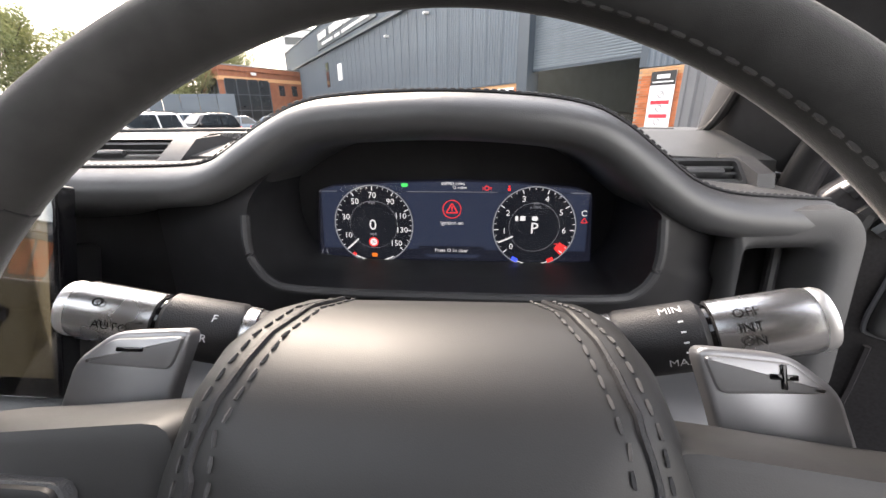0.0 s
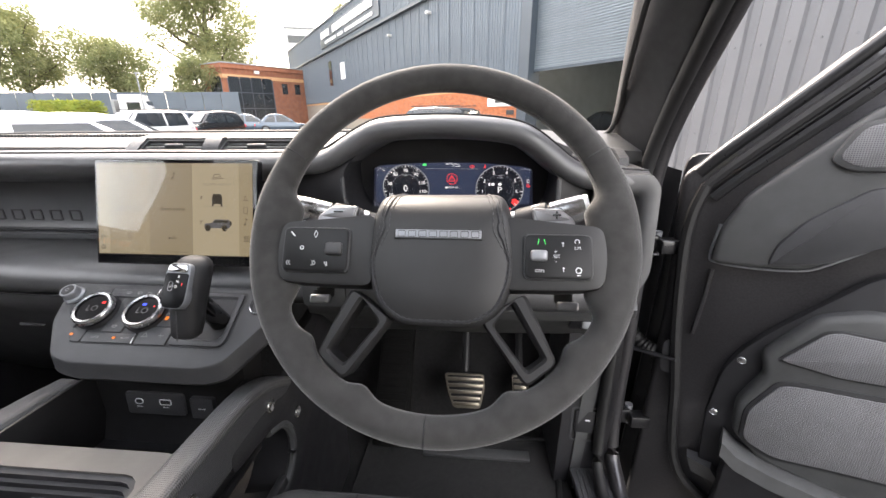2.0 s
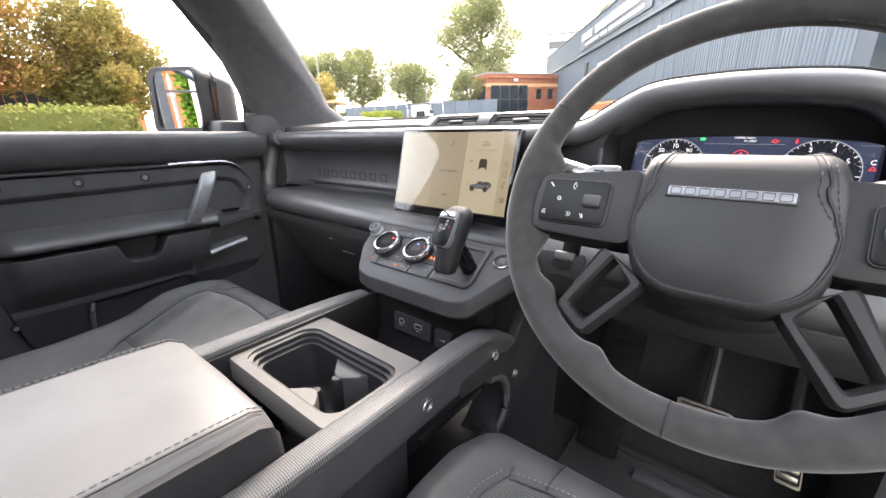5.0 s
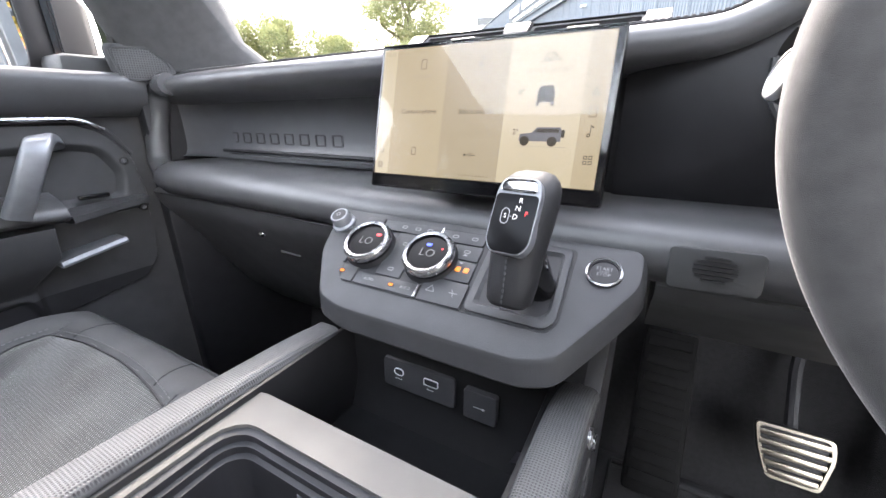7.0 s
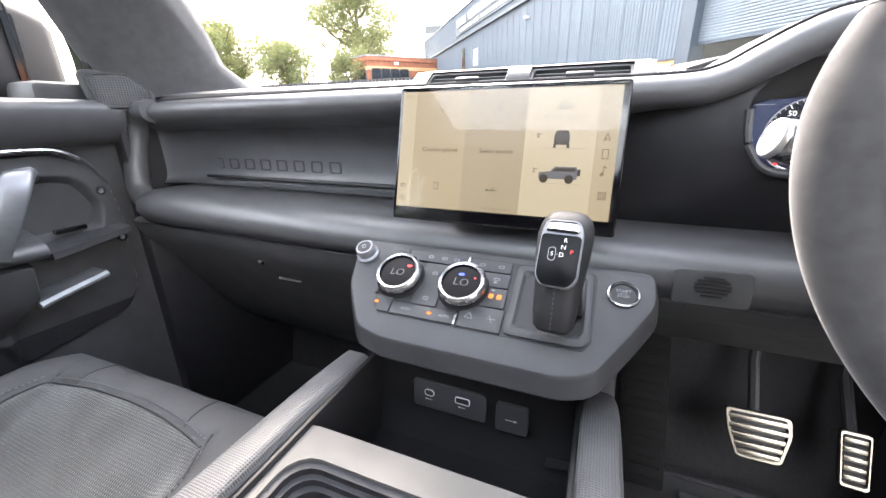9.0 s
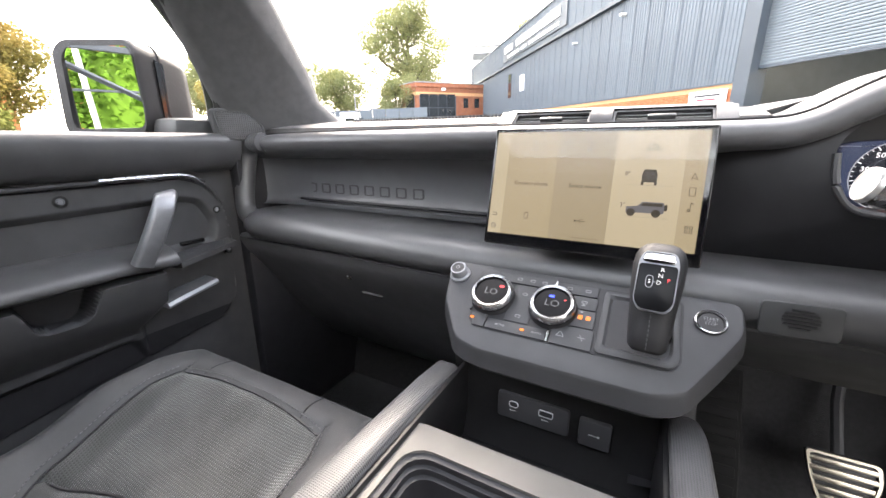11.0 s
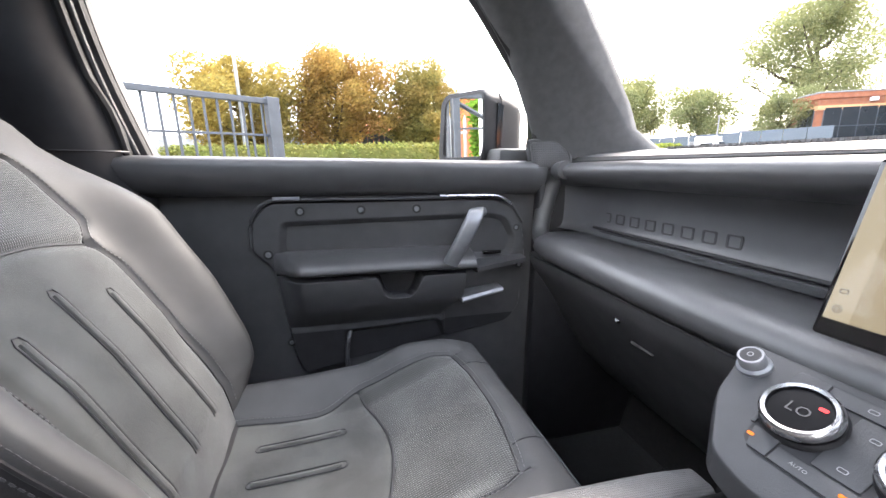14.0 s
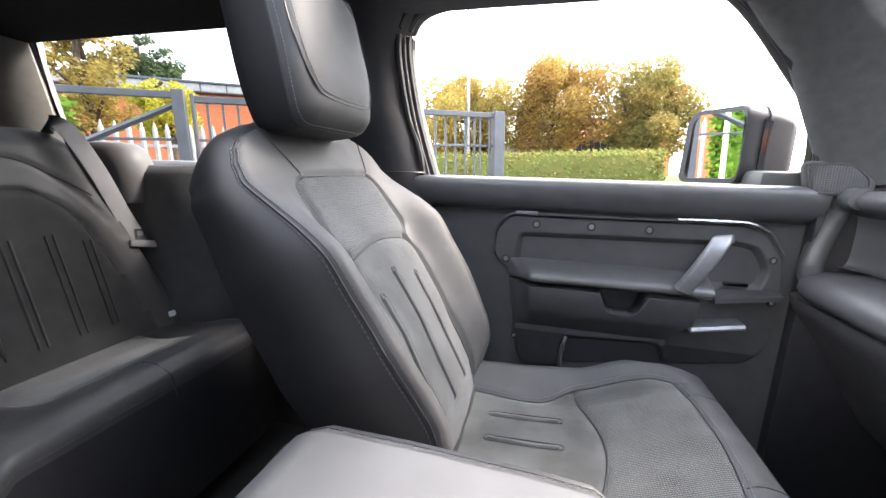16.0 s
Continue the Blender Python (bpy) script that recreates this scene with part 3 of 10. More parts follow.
# dark fascia that runs on from the hood, with the tunnel to the dials
hood_in = [(0.192, 1.4230), (0.178, 1.4380), (0.160, 1.4560), (0.135, 1.4660), (0.04, 1.4725), (-0.05, 1.4670), (-0.078, 1.4550), (-0.096, 1.4400), (-0.105, 1.4280)]
loop = smooth_path([Vector((x, 0, z)) for x, z in low_in + hood_in], 4, closed=True)
cen = Vector((0.045, 0, 1.405))
outer, half = [], []
for p in loop:
    q = cen + (p - cen) * 2.4
    q.x = min(0.274, max(-0.215, q.x))
    q.z = max(1.288, min(q.z, rail_z(q.x) - 0.014))
    outer.append(Vector((q.x, 0.384 if q.x < 0.0 or q.z > 1.36 else 0.372, q.z)))
    h_ = p * 0.72 + q * 0.28
    half.append(Vector((h_.x, 0.352 + 0.10 * max(0.0, h_.z - 1.40), h_.z)))
rings = [outer, half, [Vector((p.x, 0.337 + 0.25 * max(0.0, p.z - 1.385), p.z)) for p in loop],
         [Vector((0.0435 + (p.x - 0.0435) * 1.02, 0.385, 1.390 + (p.z - 1.390) * 1.06)) for p in loop], [Vector((0.0435 + (p.x - 0.0435) * 1.02, 0.446, 1.388 + (p.z - 1.388) * 1.12)) for p in loop]]
part("dial_fascia", loft(rings, caps=False), PLASTIC_DARK, dash, "matt black fascia with a tunnel round the dials", smooth=70)
b = bmesh.new()
b.faces.new([b.verts.new((0.0435 + (p.x - 0.0435) * 1.06, 0.4455, 1.388 + (p.z - 1.388) * 1.2)) for p in loop])
part("cluster_back", b, PLASTIC_DARK, dash)

# grab frame at the driver's end of the dashboard
FR = local_frame((0.302, 0.372, 1.345), (1, 0, 0), (0, -1, 0.06))
o = rounded([(-0.048, 0.076), (0.026, 0.078), (0.040, 0.060), (0.040, -0.075), (0.012, -0.115), (-0.048, -0.118)], 0.02, 4)
n_ = rounded([(-0.042, 0.046), (0.010, 0.048), (0.016, 0.040), (0.016, -0.048), (0.006, -0.064), (-0.042, -0.066)], 0.01, 4)
rings = [[(p[0], p[1], z) for p in o] for z in (-0.05, 0.018)] + [[(p[0] * .93 + q[0] * .07, p[1] * .93 + q[1] * .07, 0.027) for p, q in zip(o, n_)], [(p[0] * .3 + q[0] * .7, p[1] * .3 + q[1] * .7, 0.029) for p, q in zip(o, n_)],
         [(q[0], q[1], 0.022) for q in n_], [(q[0] * .98, q[1] * .98, -0.03) for q in n_]]
part("grab_frame", loft(rings, caps=False, m=FR), LEATHER, dash, "rounded leather grab frame", smooth=60)
part("side_pocket", slab([(q[0] * 1.02, q[1] * 1.02) for q in n_], -0.034, -0.03, m=FR), PLASTIC_DARK, dash)
part("pocket_rib", tube([FR @ Vector(p) for p in ((0.008, 0.04, -0.01), (0.004, 0.0, -0.005), (0.006, -0.035, 0.0), (0.014, -0.055, 0.012))], 0.004, 8), PLASTIC_GREY, dash)

# knee panel and column
KNEE = [(0.44, 1.25), (0.300, 1.247), (0.292, 1.235), (0.298, 1.22), (0.34, 1.195), (0.40, 1.14), (0.47, 1.13), (0.47, 1.25)]
part("knee_panel", loft([[(x, y + 0.02 * max(0, (x - 0.2) / 0.12), z) for y, z in KNEE] for x in (-0.16, -0.05, 0.1, 0.24, 0.318)]), PLASTIC, dash, "black plastic knee panel")
b = slab(rrect(0.062, 0.028, 0.006), 0, 0.004, 0.002, m=local_frame((0.262, 0.335, 1.200), (1, 0, 0), (0, -0.6, -0.4)))
rel = part("release_plate", b, PLASTIC_DARK, dash)
part("release_lever", slab(rrect(0.040, 0.012, 0.004), 0, 0.009, 0.003, m=local_frame((0.266, 0.331, 1.199), (1, 0, 0), (0, -0.7, 0.3))), SATIN_GREY, rel, "small grey lever")
b = loft([[(0.045 + (r * 0.062) * math.cos(a), y, z0 + r * 0.050 * math.sin(a)) for a in [2 * math.pi * k / 24 for k in range(24)]] for y, z0, r in ((0.42, 1.270, 1.05), (0.30, 1.300, 1.0), (0.24, 1.325, 0.85), (0.215, 1.335, 0.7))])
part("column_shroud", b, PLASTIC_DARK, dash, "black steering column cover")
b = loft([[(0.045 + r * 0.075 * math.cos(a), y, z0 + r * 0.032 * math.sin(a)) for a in [2 * math.pi * k / 24 for k in range(24)]] for y, z0, r in ((0.40, 1.235, 1.2), (0.30, 1.245, 1.15), (0.245, 1.262, 0.95), (0.228, 1.272, 0.6))])
part("lower_shroud", b, PLASTIC_DARK, dash)

# ---- air vents ----
def vent(x0, x1, y, z, tilt, label):
    v = thing("air_vent", label, "air vent", ((x0 + x1) / 2, y, z), group="dashboard air vents")
    b = bmesh.new()
    m = local_frame(((x0 + x1) / 2, y, z), (1, 0, 0), (0, -math.cos(tilt), math.sin(tilt)))
    w, h = x1 - x0, 0.030
    frame_ring(rrect(w, h, 0.005), rrect(w - 0.006, h - 0.007, 0.003), -0.012, 0.003, m=m, bm=b)
    part("frame", b, PLASTIC_GREY, v, "grey vent surround")
    part("duct", box(-w / 2 + .003, w / 2 - .003, -h / 2 + .003, h / 2 - .003, -0.03, -0.022, 0, m=m), PLASTIC_DARK, v)
    for k in range(3):
        yy = (k - 1) * 0.0072
        part("slat", box(-w / 2 + .004, w / 2 - .004, yy - .0012, yy + .0012, -0.016, 0.000, 0.0008, m=m), PLASTIC, v)
    part("vane_tab", box(-0.016, 0.016, -0.003, 0.003, -0.004, 0.005, 0.0018, m=m), PLASTIC_GREY, v)
    for k in range(7):
        xx = -w / 2 + (k + .5) * w / 7
        part("vane", box(xx - .0007, xx + .0007, -h / 2 + .004, h / 2 - .004, -0.021, -0.016, 0, m=m), PLASTIC_DARK, v)
    return v


vent(-0.458, -0.350, 0.402, 1.4565, 0.95, "black slatted air vent on the dashboard deck")
vent(-0.322, -0.208, 0.402, 1.4565, 0.95, "black slatted air vent on the dashboard deck")
part("vent_bridge", loft([[(x, 0.385, 1.4430), (x, 0.388, 1.4560), (x, 0.405, 1.4710), (x, 0.45, 1.4740), (x, 0.47, 1.4480)] for x in (-0.350, -0.346, -0.326, -0.322)]), PLASTIC_GREY, dash, "grey bridge between the vents")
part("vent_hood", loft([[(x, 0.412, 1.4700), (x, 0.44, 1.4745), (x, 0.50, 1.4660), (x, 0.44, 1.4480)] for x in (-0.475, -0.46, CX, -0.205, -0.19)]), PLASTIC_GREY, dash)
for x0, x1 in ((-0.480, -0.458), (-0.208, -0.186)):
    part("vent_cheek", loft([[(x, 0.375, 1.4400), (x, 0.385, 1.4520), (x, 0.412, 1.4705), (x, 0.45, 1.4735), (x, 0.47, 1.4430)] for x in (x0, x1)]), PLASTIC_GREY, dash)
vent(0.236, 0.300, 0.430, 1.4385, 0.80, "black slatted air vent beside the dial hood")
part("vent_cheek", loft([[(x, 0.405, 1.420), (x, 0.41, 1.440), (x, 0.44, 1.452), (x, 0.47, 1.453), (x, 0.47, 1.42)] for x in (0.300, 0.314)]), PLASTIC_GREY, dash)

# ---- instrument display ----
CL = local_frame((0.0446, 0.428, 1.3776), (1, 0, 0), (0, -1, 0.0))
KC = 0.9292     # size of the display against its drawing
clus = thing("instrument_display", "lit digital instrument display with two round dials", "instrument panel", CL)


def cpart(name, bm, material, parent=None, label="", kind=""):
    bm.transform(Matrix.Scale(KC, 4))
    return part(name, bm, material, parent or clus, label, world=False, smooth=0, kind=kind)


screen_o = [(-0.146, -0.050), (0.146, -0.050), (0.139, 0.046), (0.125, 0.0505), (0.06, 0.0565), (0.0, 0.058), (-0.06, 0.0565), (-0.125, 0.0525), (-0.138, 0.048)]
cpart("panel", slab(rounded(screen_o, 0.004, 3), -0.012, 0.0, 0.001), G_NAVY_DARK, label="dark glass panel")
cpart("upper_field", flat([(-0.1375, -0.014), (0.1375, -0.014), (0.136, 0.0455), (-0.135, 0.0465)], 0.0006), G_NAVY)
top = rounded([(-0.135, 0.0472), (0.136, 0.0462), (0.122, 0.0498), (0.06, 0.0556), (0.0, 0.0572), (-0.06, 0.0556), (-0.122, 0.0517)], 0.002, 2)
cpart("top_band", flat(top, 0.0006), G_NAVY)
for p in ((-0.138, 0.0469, -0.118, 0.0469), (-0.046, 0.0468, 0.046, 0.0466), (0.118, 0.046, 0.1375, 0.0458), (-0.143, -0.029, -0.112, -0.029), (-0.052, -0.0292, 0.055, -0.0298), (0.112, -0.0305, 0.143, -0.0307)):
    cpart("rule_line", bar2(*p, 0.0004, 0.0009), G_GREY)
cpart("message_field", flat(rounded([(-0.036, 0.0462), (0.0375, 0.046), (0.040, 0.0), (0.030, -0.023), (-0.028, -0.023), (-0.038, 0.0)], 0.006, 3), 0.0010), G_NAVY)
cpart("message_bar", flat([(-0.0345, -0.0193), (0.0345, -0.0193), (0.0345, -0.0103), (-0.0345, -0.0103)], 0.0014), G_NAVY_DARK)


def dial(cx, cy, r, marks, words, a_from, a_to, needle, red_from=None):
    d = cpart("dial", ring2(0.0001, r, 0.0016, 56, cx, cy), G_DIAL, label="round dial with white figures")
    def sub(name, bm, material):
        bm.transform(Matrix.Scale(KC, 4))
        o = part(name, bm, material, d, world=False, smooth=0)
        return o
    sub("rim", ring2(r * 0.975, r, 0.0022, 56, cx, cy), G_GREY)
    sub("inner_ring", ring2(r * 0.60, r * 0.607, 0.0022, 48, cx, cy), G_GREY)
    b = bmesh.new()
    for k in range(marks * 4 + 1):
        a = radians(a_from + (a_to - a_from) * k / (marks * 4))
        l0, w = (0.86, 0.0009) if k % 4 == 0 else (0.915, 0.0005)
        bar2(cx + r * l0 * math.cos(a), cy + r * l0 * math.sin(a), cx + r * 0.965 * math.cos(a), cy + r * 0.965 * math.sin(a), w, 0.0022, b)
    sub("tick_marks", b, G_WHITE)
    for w_, a in words:
        t = text_bm(w_, r * 0.205)
        a = radians(a)
        t.transform(Matrix.Translation((cx + r * 0.72 * math.cos(a), cy + r * 0.74 * math.sin(a), 0.0024)))
        sub("figure", t, G_RED if w_ == "7" else G_WHITE)
    a = radians(needle)
    sub("needle", bar2(cx + r * 0.55 * math.cos(a), cy + r * 0.55 * math.sin(a), cx + r * 0.93 * math.cos(a), cy + r * 0.93 * math.sin(a), 0.0016, 0.0026), G_WHITE)
    return sub


R_D = 0.0418
sub = dial(-0.0815, 0.0120, R_D, 8, [("10", 202), ("30", 165), ("50", 128), ("70", 90), ("90", 52), ("110", 18), ("130", -10), ("150", -40)], 222, -42, 222)
for w_, y, s, mt in (("0", 0.0115, 0.0165, G_WHITE), ("mph", 0.0022, 0.0042, G_GREY), ("mph", 0.0355, 0.0042, G_GREY)):
    t = text_bm(w_, s)
    t.transform(Matrix.Translation((-0.0823, y, 0.0026)))
    sub("figure", t, mt)
b = ring2(0.0001, 0.0043, 0.0026, 24, -0.0825, -0.0065)
sub("limit_disc", b, G_WHITE)
sub("limit_ring", ring2(0.0037, 0.0052, 0.0028, 24, -0.0825, -0.0065), G_RED)
t = text_bm("30", 0.0042)
t.transform(Matrix.Translation((-0.0825, -0.0065, 0.0031)))
sub("figure", t, G_INK)
sub("fuel_light", flat(rrect(0.006, 0.0042, 0.0008, 2, -0.0822, -0.0208), 0.0028), G_ORANGE)
sub("fuel_gauge", ring2(R_D * 0.93, R_D * 0.955, 0.0028, 24, -0.0815, 0.012, 238, 300), G_WHITE)
sub("red_mark", ring2(R_D * 0.90, R_D * 0.97, 0.0029, 4, -0.0815, 0.012, 232, 238), G_RED)
sub = dial(0.0840, 0.0112, R_D, 7, [("0", 222), ("1", 188), ("2", 152), ("3", 112), ("4", 68), ("5", 30), ("6", -6), ("7", -40)], 222, -42, 205)
for w_, x, y, s, mt in (("P", 0.0843, 0.0098, 0.0165, G_WHITE), ("rpm", 0.0845, 0.0362, 0.0042, G_GREY), ("x 1000", 0.0842, 0.0320, 0.0040, G_GREY)):
    t = text_bm(w_, s)
    t.transform(Matrix.Translation((x, y, 0.0026)))
    sub("figure", t, mt)
sub("red_band", ring2(R_D * 0.74, R_D * 0.97, 0.0020, 8, 0.084, 0.0112, -46, -30), G_RED)
sub("cold_mark", ring2(R_D * 0.88, R_D * 0.98, 0.0028, 4, 0.084, 0.0112, 237, 247), G_BLUE)
sub("hot_mark", ring2(R_D * 0.88, R_D * 0.98, 0.0028, 4, 0.084, 0.0112, 293, 303), G_RED)
sub("temperature_scale", ring2(R_D * 0.93, R_D * 0.95, 0.0028, 16, 0.084, 0.0112, 247, 293), G_WHITE)
b = flat(rrect(0.0052, 0.005, 0.0008, 2, 0.0723, 0.0205), 0.0026)
flat(rrect(0.0030, 0.005, 0.0008, 2, 0.0662, 0.0203), 0.0026, bm=b), flat(rrect(0.0060, 0.0045, 0.0015, 2, 0.0843, 0.0205), 0.0026, bm=b)
sub("tell_tale", b, G_WHITE)
for w_, x, y, s, mt in (("Ignition on", 0.0005, 0.0148, 0.0055, G_WHITE), ("Press O to clear", 0.0, -0.0148, 0.0052, G_WHITE), ("008982 miles", 0.0015, 0.0552, 0.0044, G_WHITE), ("12 miles", 0.008, 0.0512, 0.0044, G_WHITE),
                        ("18\u00b0c", -0.1335, -0.0395, 0.0058, G_WHITE), ("13:10", 0.1300, -0.0430, 0.0058, G_WHITE)):
    t = text_bm(w_, s)
    t.transform(Matrix.Translation((x, y, 0.0022)))
    cpart("lettering", t, mt)
cpart("warning_ring", ring2(0.0088, 0.0096, 0.0022, 40, 0.0006, 0.0292), G_RED)
b = bmesh.new()
tri = [(-0.0052, 0.0255), (0.0064, 0.0255), (0.0006, 0.0352)]
for p, q in zip(tri, tri[1:] + tri[:1]):
    bar2(*p, *q, 0.0012, 0.0022, b)
bar2(0.0006, 0.0322, 0.0006, 0.0288, 0.0011, 0.0022, b), bar2(0.0006, 0.0280, 0.0006, 0.0270, 0.0011, 0.0022, b)
cpart("warning_sign", b, G_RED)
cpart("lamp_green", flat(rrect(0.0065, 0.0036, 0.001, 2, -0.0475, 0.0536), 0.0022), G_GREEN)
b = ring2(0.0016, 0.0026, 0.0022, 20, 0.0355, 0.0508)
bar2(0.0316, 0.0494, 0.0316, 0.0522, 0.0007, 0.0022, b), bar2(0.0394, 0.0494, 0.0394, 0.0522, 0.0007, 0.0022, b)
cpart("lamp_brake", b, G_RED)
b = ring2(0.0001, 0.0011, 0.0022, 12, 0.0575, 0.0525)
bar2(0.0575, 0.0510, 0.0575, 0.0482, 0.0028, 0.0022, b)
cpart("lamp_belt", b, G_RED)
b = ring2(0.0022, 0.0030, 0.0022, 20, 0.1330, 0.0262, 40, 320)
cpart("lamp_stop_start", b, G_WHITE)
b = bmesh.new()
for p, q in zip([(0.1300, 0.0165), (0.1362, 0.0165), (0.1331, 0.0215)], [(0.1362, 0.0165), (0.1331, 0.0215), (0.1300, 0.0165)]):
    bar2(*p, *q, 0.0008, 0.0022, b)
cpart("lamp_warning", b, G_RED)
b = bar2(-0.1405, -0.0215, -0.1385, -0.0155, 0.0006, 0.0022)
bar2(-0.1335, -0.0215, -0.1352, -0.0155, 0.0006, 0.0022, b)
cpart("lane_sign", b, G_GREY)
g = cpart("cover_glass", slab(rounded(screen_o, 0.004, 3), 0.0045, 0.0052), COVER)
g.visible_shadow = False

# ---- touch screen ----
SC = local_frame((-0.3295, 0.2845, 1.3735), (1, 0, 0), (0, -0.966, 0.25))
ts = thing("touch_screen", "wide touch screen showing a cream menu, standing on the dashboard", "touch screen", SC)
SW, SH = 0.2375, 0.1455


def spart(name, bm, material, parent=None, label="", z=0.0):
    return part(name, bm, material, parent or ts, label, world=False, smooth=30 if name in ("housing", "mount") else 0)


spart("housing", slab(rrect(SW, SH, 0.003, 3), -0.012, 0.0, 0.0012), GLOSS_BLACK, label="gloss black frame")
spart("mount", box(-0.06, 0.06, -0.05, 0.03, -0.09, -0.012, 0.006), PLASTIC_DARK)
D0, D1, E0, E1 = -0.1150, 0.1118, -0.0585, 0.0678
spart("display", flat([(D0, E0), (D1, E0), (D1, E1), (D0, E1)], 0.0004), G_CREAM, label="cream menu")
for x0, x1, mt, nm in ((D0, -0.098, G_CREAM_LIGHT, "side_bar"), (-0.038, 0.0255, G_CREAM_DARK, "media_panel"), (0.0255, 0.0925, G_CREAM_LIGHT, "slope_panel")):
    spart(nm, flat([(x0, E0), (x1, E0), (x1, E1), (x0, E1)], 0.0007), mt)
for w_, x, y, s, mt in (("Connect phone", -0.066, 0.0055, 0.0066, G_INK), ("Select source", -0.0030, 0.0050, 0.0066, G_INK), ("SLOPE ASSIST", 0.0620, 0.0390, 0.0052, G_INK_FAINT), ("MEDIA", -0.0020, 0.0392, 0.0050, G_INK_FAINT),
                        ("PHONE", -0.065, 0.0392, 0.0050, G_INK_FAINT), ("0\u00b0", 0.0400, 0.0212, 0.0064, G_INK), ("2\u00b0", 0.0388, -0.0130, 0.0064, G_INK), ("13:11", -0.1060, 0.0625, 0.0056, G_INK_FAINT)):
    t = text_bm(w_, s)
    if w_.isupper() and len(w_) > 4:
        t.transform(Matrix.Diagonal((1.32, 1, 1, 1)))
    t.transform(Matrix.Translation((x, y, 0.0011)))
    spart("lettering", t, mt)
# small icons
for x, y, s in ((-0.0648, 0.0512, 1.0), (0.1022, 0.0044, 0.95), (-0.0672, -0.0338, 0.8)):
    b = bmesh.new()
    for p, q in (((-.0028, -.0045), (.0028, -.0045)), ((.0028, -.0045), (.0028, .0045)), ((.0028, .0045), (-.0028, .0045)), ((-.0028, .0045), (-.0028, -.0045))):
        bar2(x + p[0] * s, y + p[1] * s, x + q[0] * s, y + q[1] * s, 0.0005, 0.0011, b)
    spart("phone_icon", b, G_INK)
for x, y in ((-0.0015, 0.0502), (0.1023, -0.0116)):
    b = bmesh.new()
    bar2(x, y - .003, x, y + .005, 0.0005, 0.0011, b), bar2(x, y + .005, x + .0025, y + .003, 0.0008, 0.0011, b), ring2(0.0008, 0.0016, 0.0011, 14, x - .0013, y - .003, bm=b)
    spart("music_icon", b, G_INK)
b = bmesh.new()
for i in (0, 1):
    for j in (0, 1):
        x, y = 0.0998 + i * 0.0042, -0.0382 + j * 0.0042
        frame_ring([(x, y), (x + .003, y), (x + .003, y + .003), (x, y + .003)], [(x + .0006, y + .0006), (x + .0024, y + .0006), (x + .0024, y + .0024), (x + .0006, y + .0024)], 0.001, 0.0011, bm=b)
spart("grid_icon", b, G_INK)
b = bmesh.new()
for p, q in (((0.0995, 0.017), (0.1022, 0.0238)), ((0.1022, 0.0238), (0.1050, 0.017)), ((0.1050, 0.017), (0.1022, 0.0186)), ((0.1022, 0.0186), (0.0995, 0.017))):
    bar2(*p, *q, 0.0005, 0.0011, b)
spart("arrow_icon", b, G_INK)
b = ring2(0.0013, 0.0018, 0.0011, 18, -0.1078, -0.0493)
ring2(0.0030, 0.0036, 0.0011, 6, -0.1078, -0.0493, bm=b)
frame_ring([(-.1105, -.0365), (-.105, -.0365), (-.105, -.0328), (-.1105, -.0328)], [(-.1099, -.0359), (-.1056, -.0359), (-.1056, -.0334), (-.1099, -.0334)], 0.001, 0.0011, bm=b)
spart("settings_icon", b, G_INK)
b = bar2(-0.0090, -0.0352, 0.0020, -0.0352, 0.0006, 0.0011)
ring2(0.0001, 0.0012, 0.0011, 10, -0.009, -0.0352, bm=b), bar2(-0.006, -0.0352, -0.003, -0.0332, 0.0005, 0.0011, b), bar2(-0.003, -0.0332, -0.0005, -0.0332, 0.0005, 0.0011, b), bar2(-0.0045, -0.0352, -0.0025, -0.0372, 0.0005, 0.0011, b)
spart("usb_icon", b, G_INK)
b = bmesh.new()
for k in range(9):
    ring2(0.0001, 0.0006, 0.0011, 8, -0.0125 + k * 0.0036, -0.0545, bm=b)
spart("page_dots", b, G_INK)
b = bmesh.new()
for p, q in (((0.056, 0.048), (0.058, 0.0525)), ((0.058, 0.0525), (0.0645, 0.0530)), ((0.0645, 0.0530), (0.067, 0.0495)), ((0.067, 0.0495), (0.056, 0.048)), ((0.0535, 0.0462), (0.0715, 0.0475))):
    bar2(*p, *q, 0.0006, 0.0011, b)
spart("slope_icon", b, G_INK)
# tiny car pictures
b = flat([(0.0545, 0.0125), (0.0685, 0.0125), (0.0690, 0.0205), (0.0670, 0.0262), (0.0560, 0.0262), (0.0540, 0.0205)], 0.0010)
flat(rrect(0.0026, 0.0040, 0.0005, 2, 0.0552, 0.0115), 0.0010, bm=b), flat(rrect(0.0026, 0.0040, 0.0005, 2, 0.0678, 0.0115), 0.0010, bm=b), ring2(0.0001, 0.0034, 0.0013, 20, 0.0615, 0.0185, bm=b)
spart("car_picture", b, G_INK)
b = flat([(0.0425, -0.0205), (0.0790, -0.0205), (0.0795, -0.0120), (0.0780, -0.0085), (0.0580, -0.0085), (0.0535, -0.0132), (0.0430, -0.0145)], 0.0010)
spart("car_picture", b, G_CAR)
b = flat([(0.0590, -0.0098), (0.0770, -0.0098), (0.0775, -0.0130), (0.0562, -0.0130)], 0.0013)
for x in (0.0478, 0.0720):
    ring2(0.0001, 0.0042, 0.0013, 20, x, -0.0205, bm=b)
flat(rrect(0.0028, 0.0066, 0.001, 2, 0.0806, -0.0138), 0.0013, bm=b)
spart("car_picture", b, G_INK)
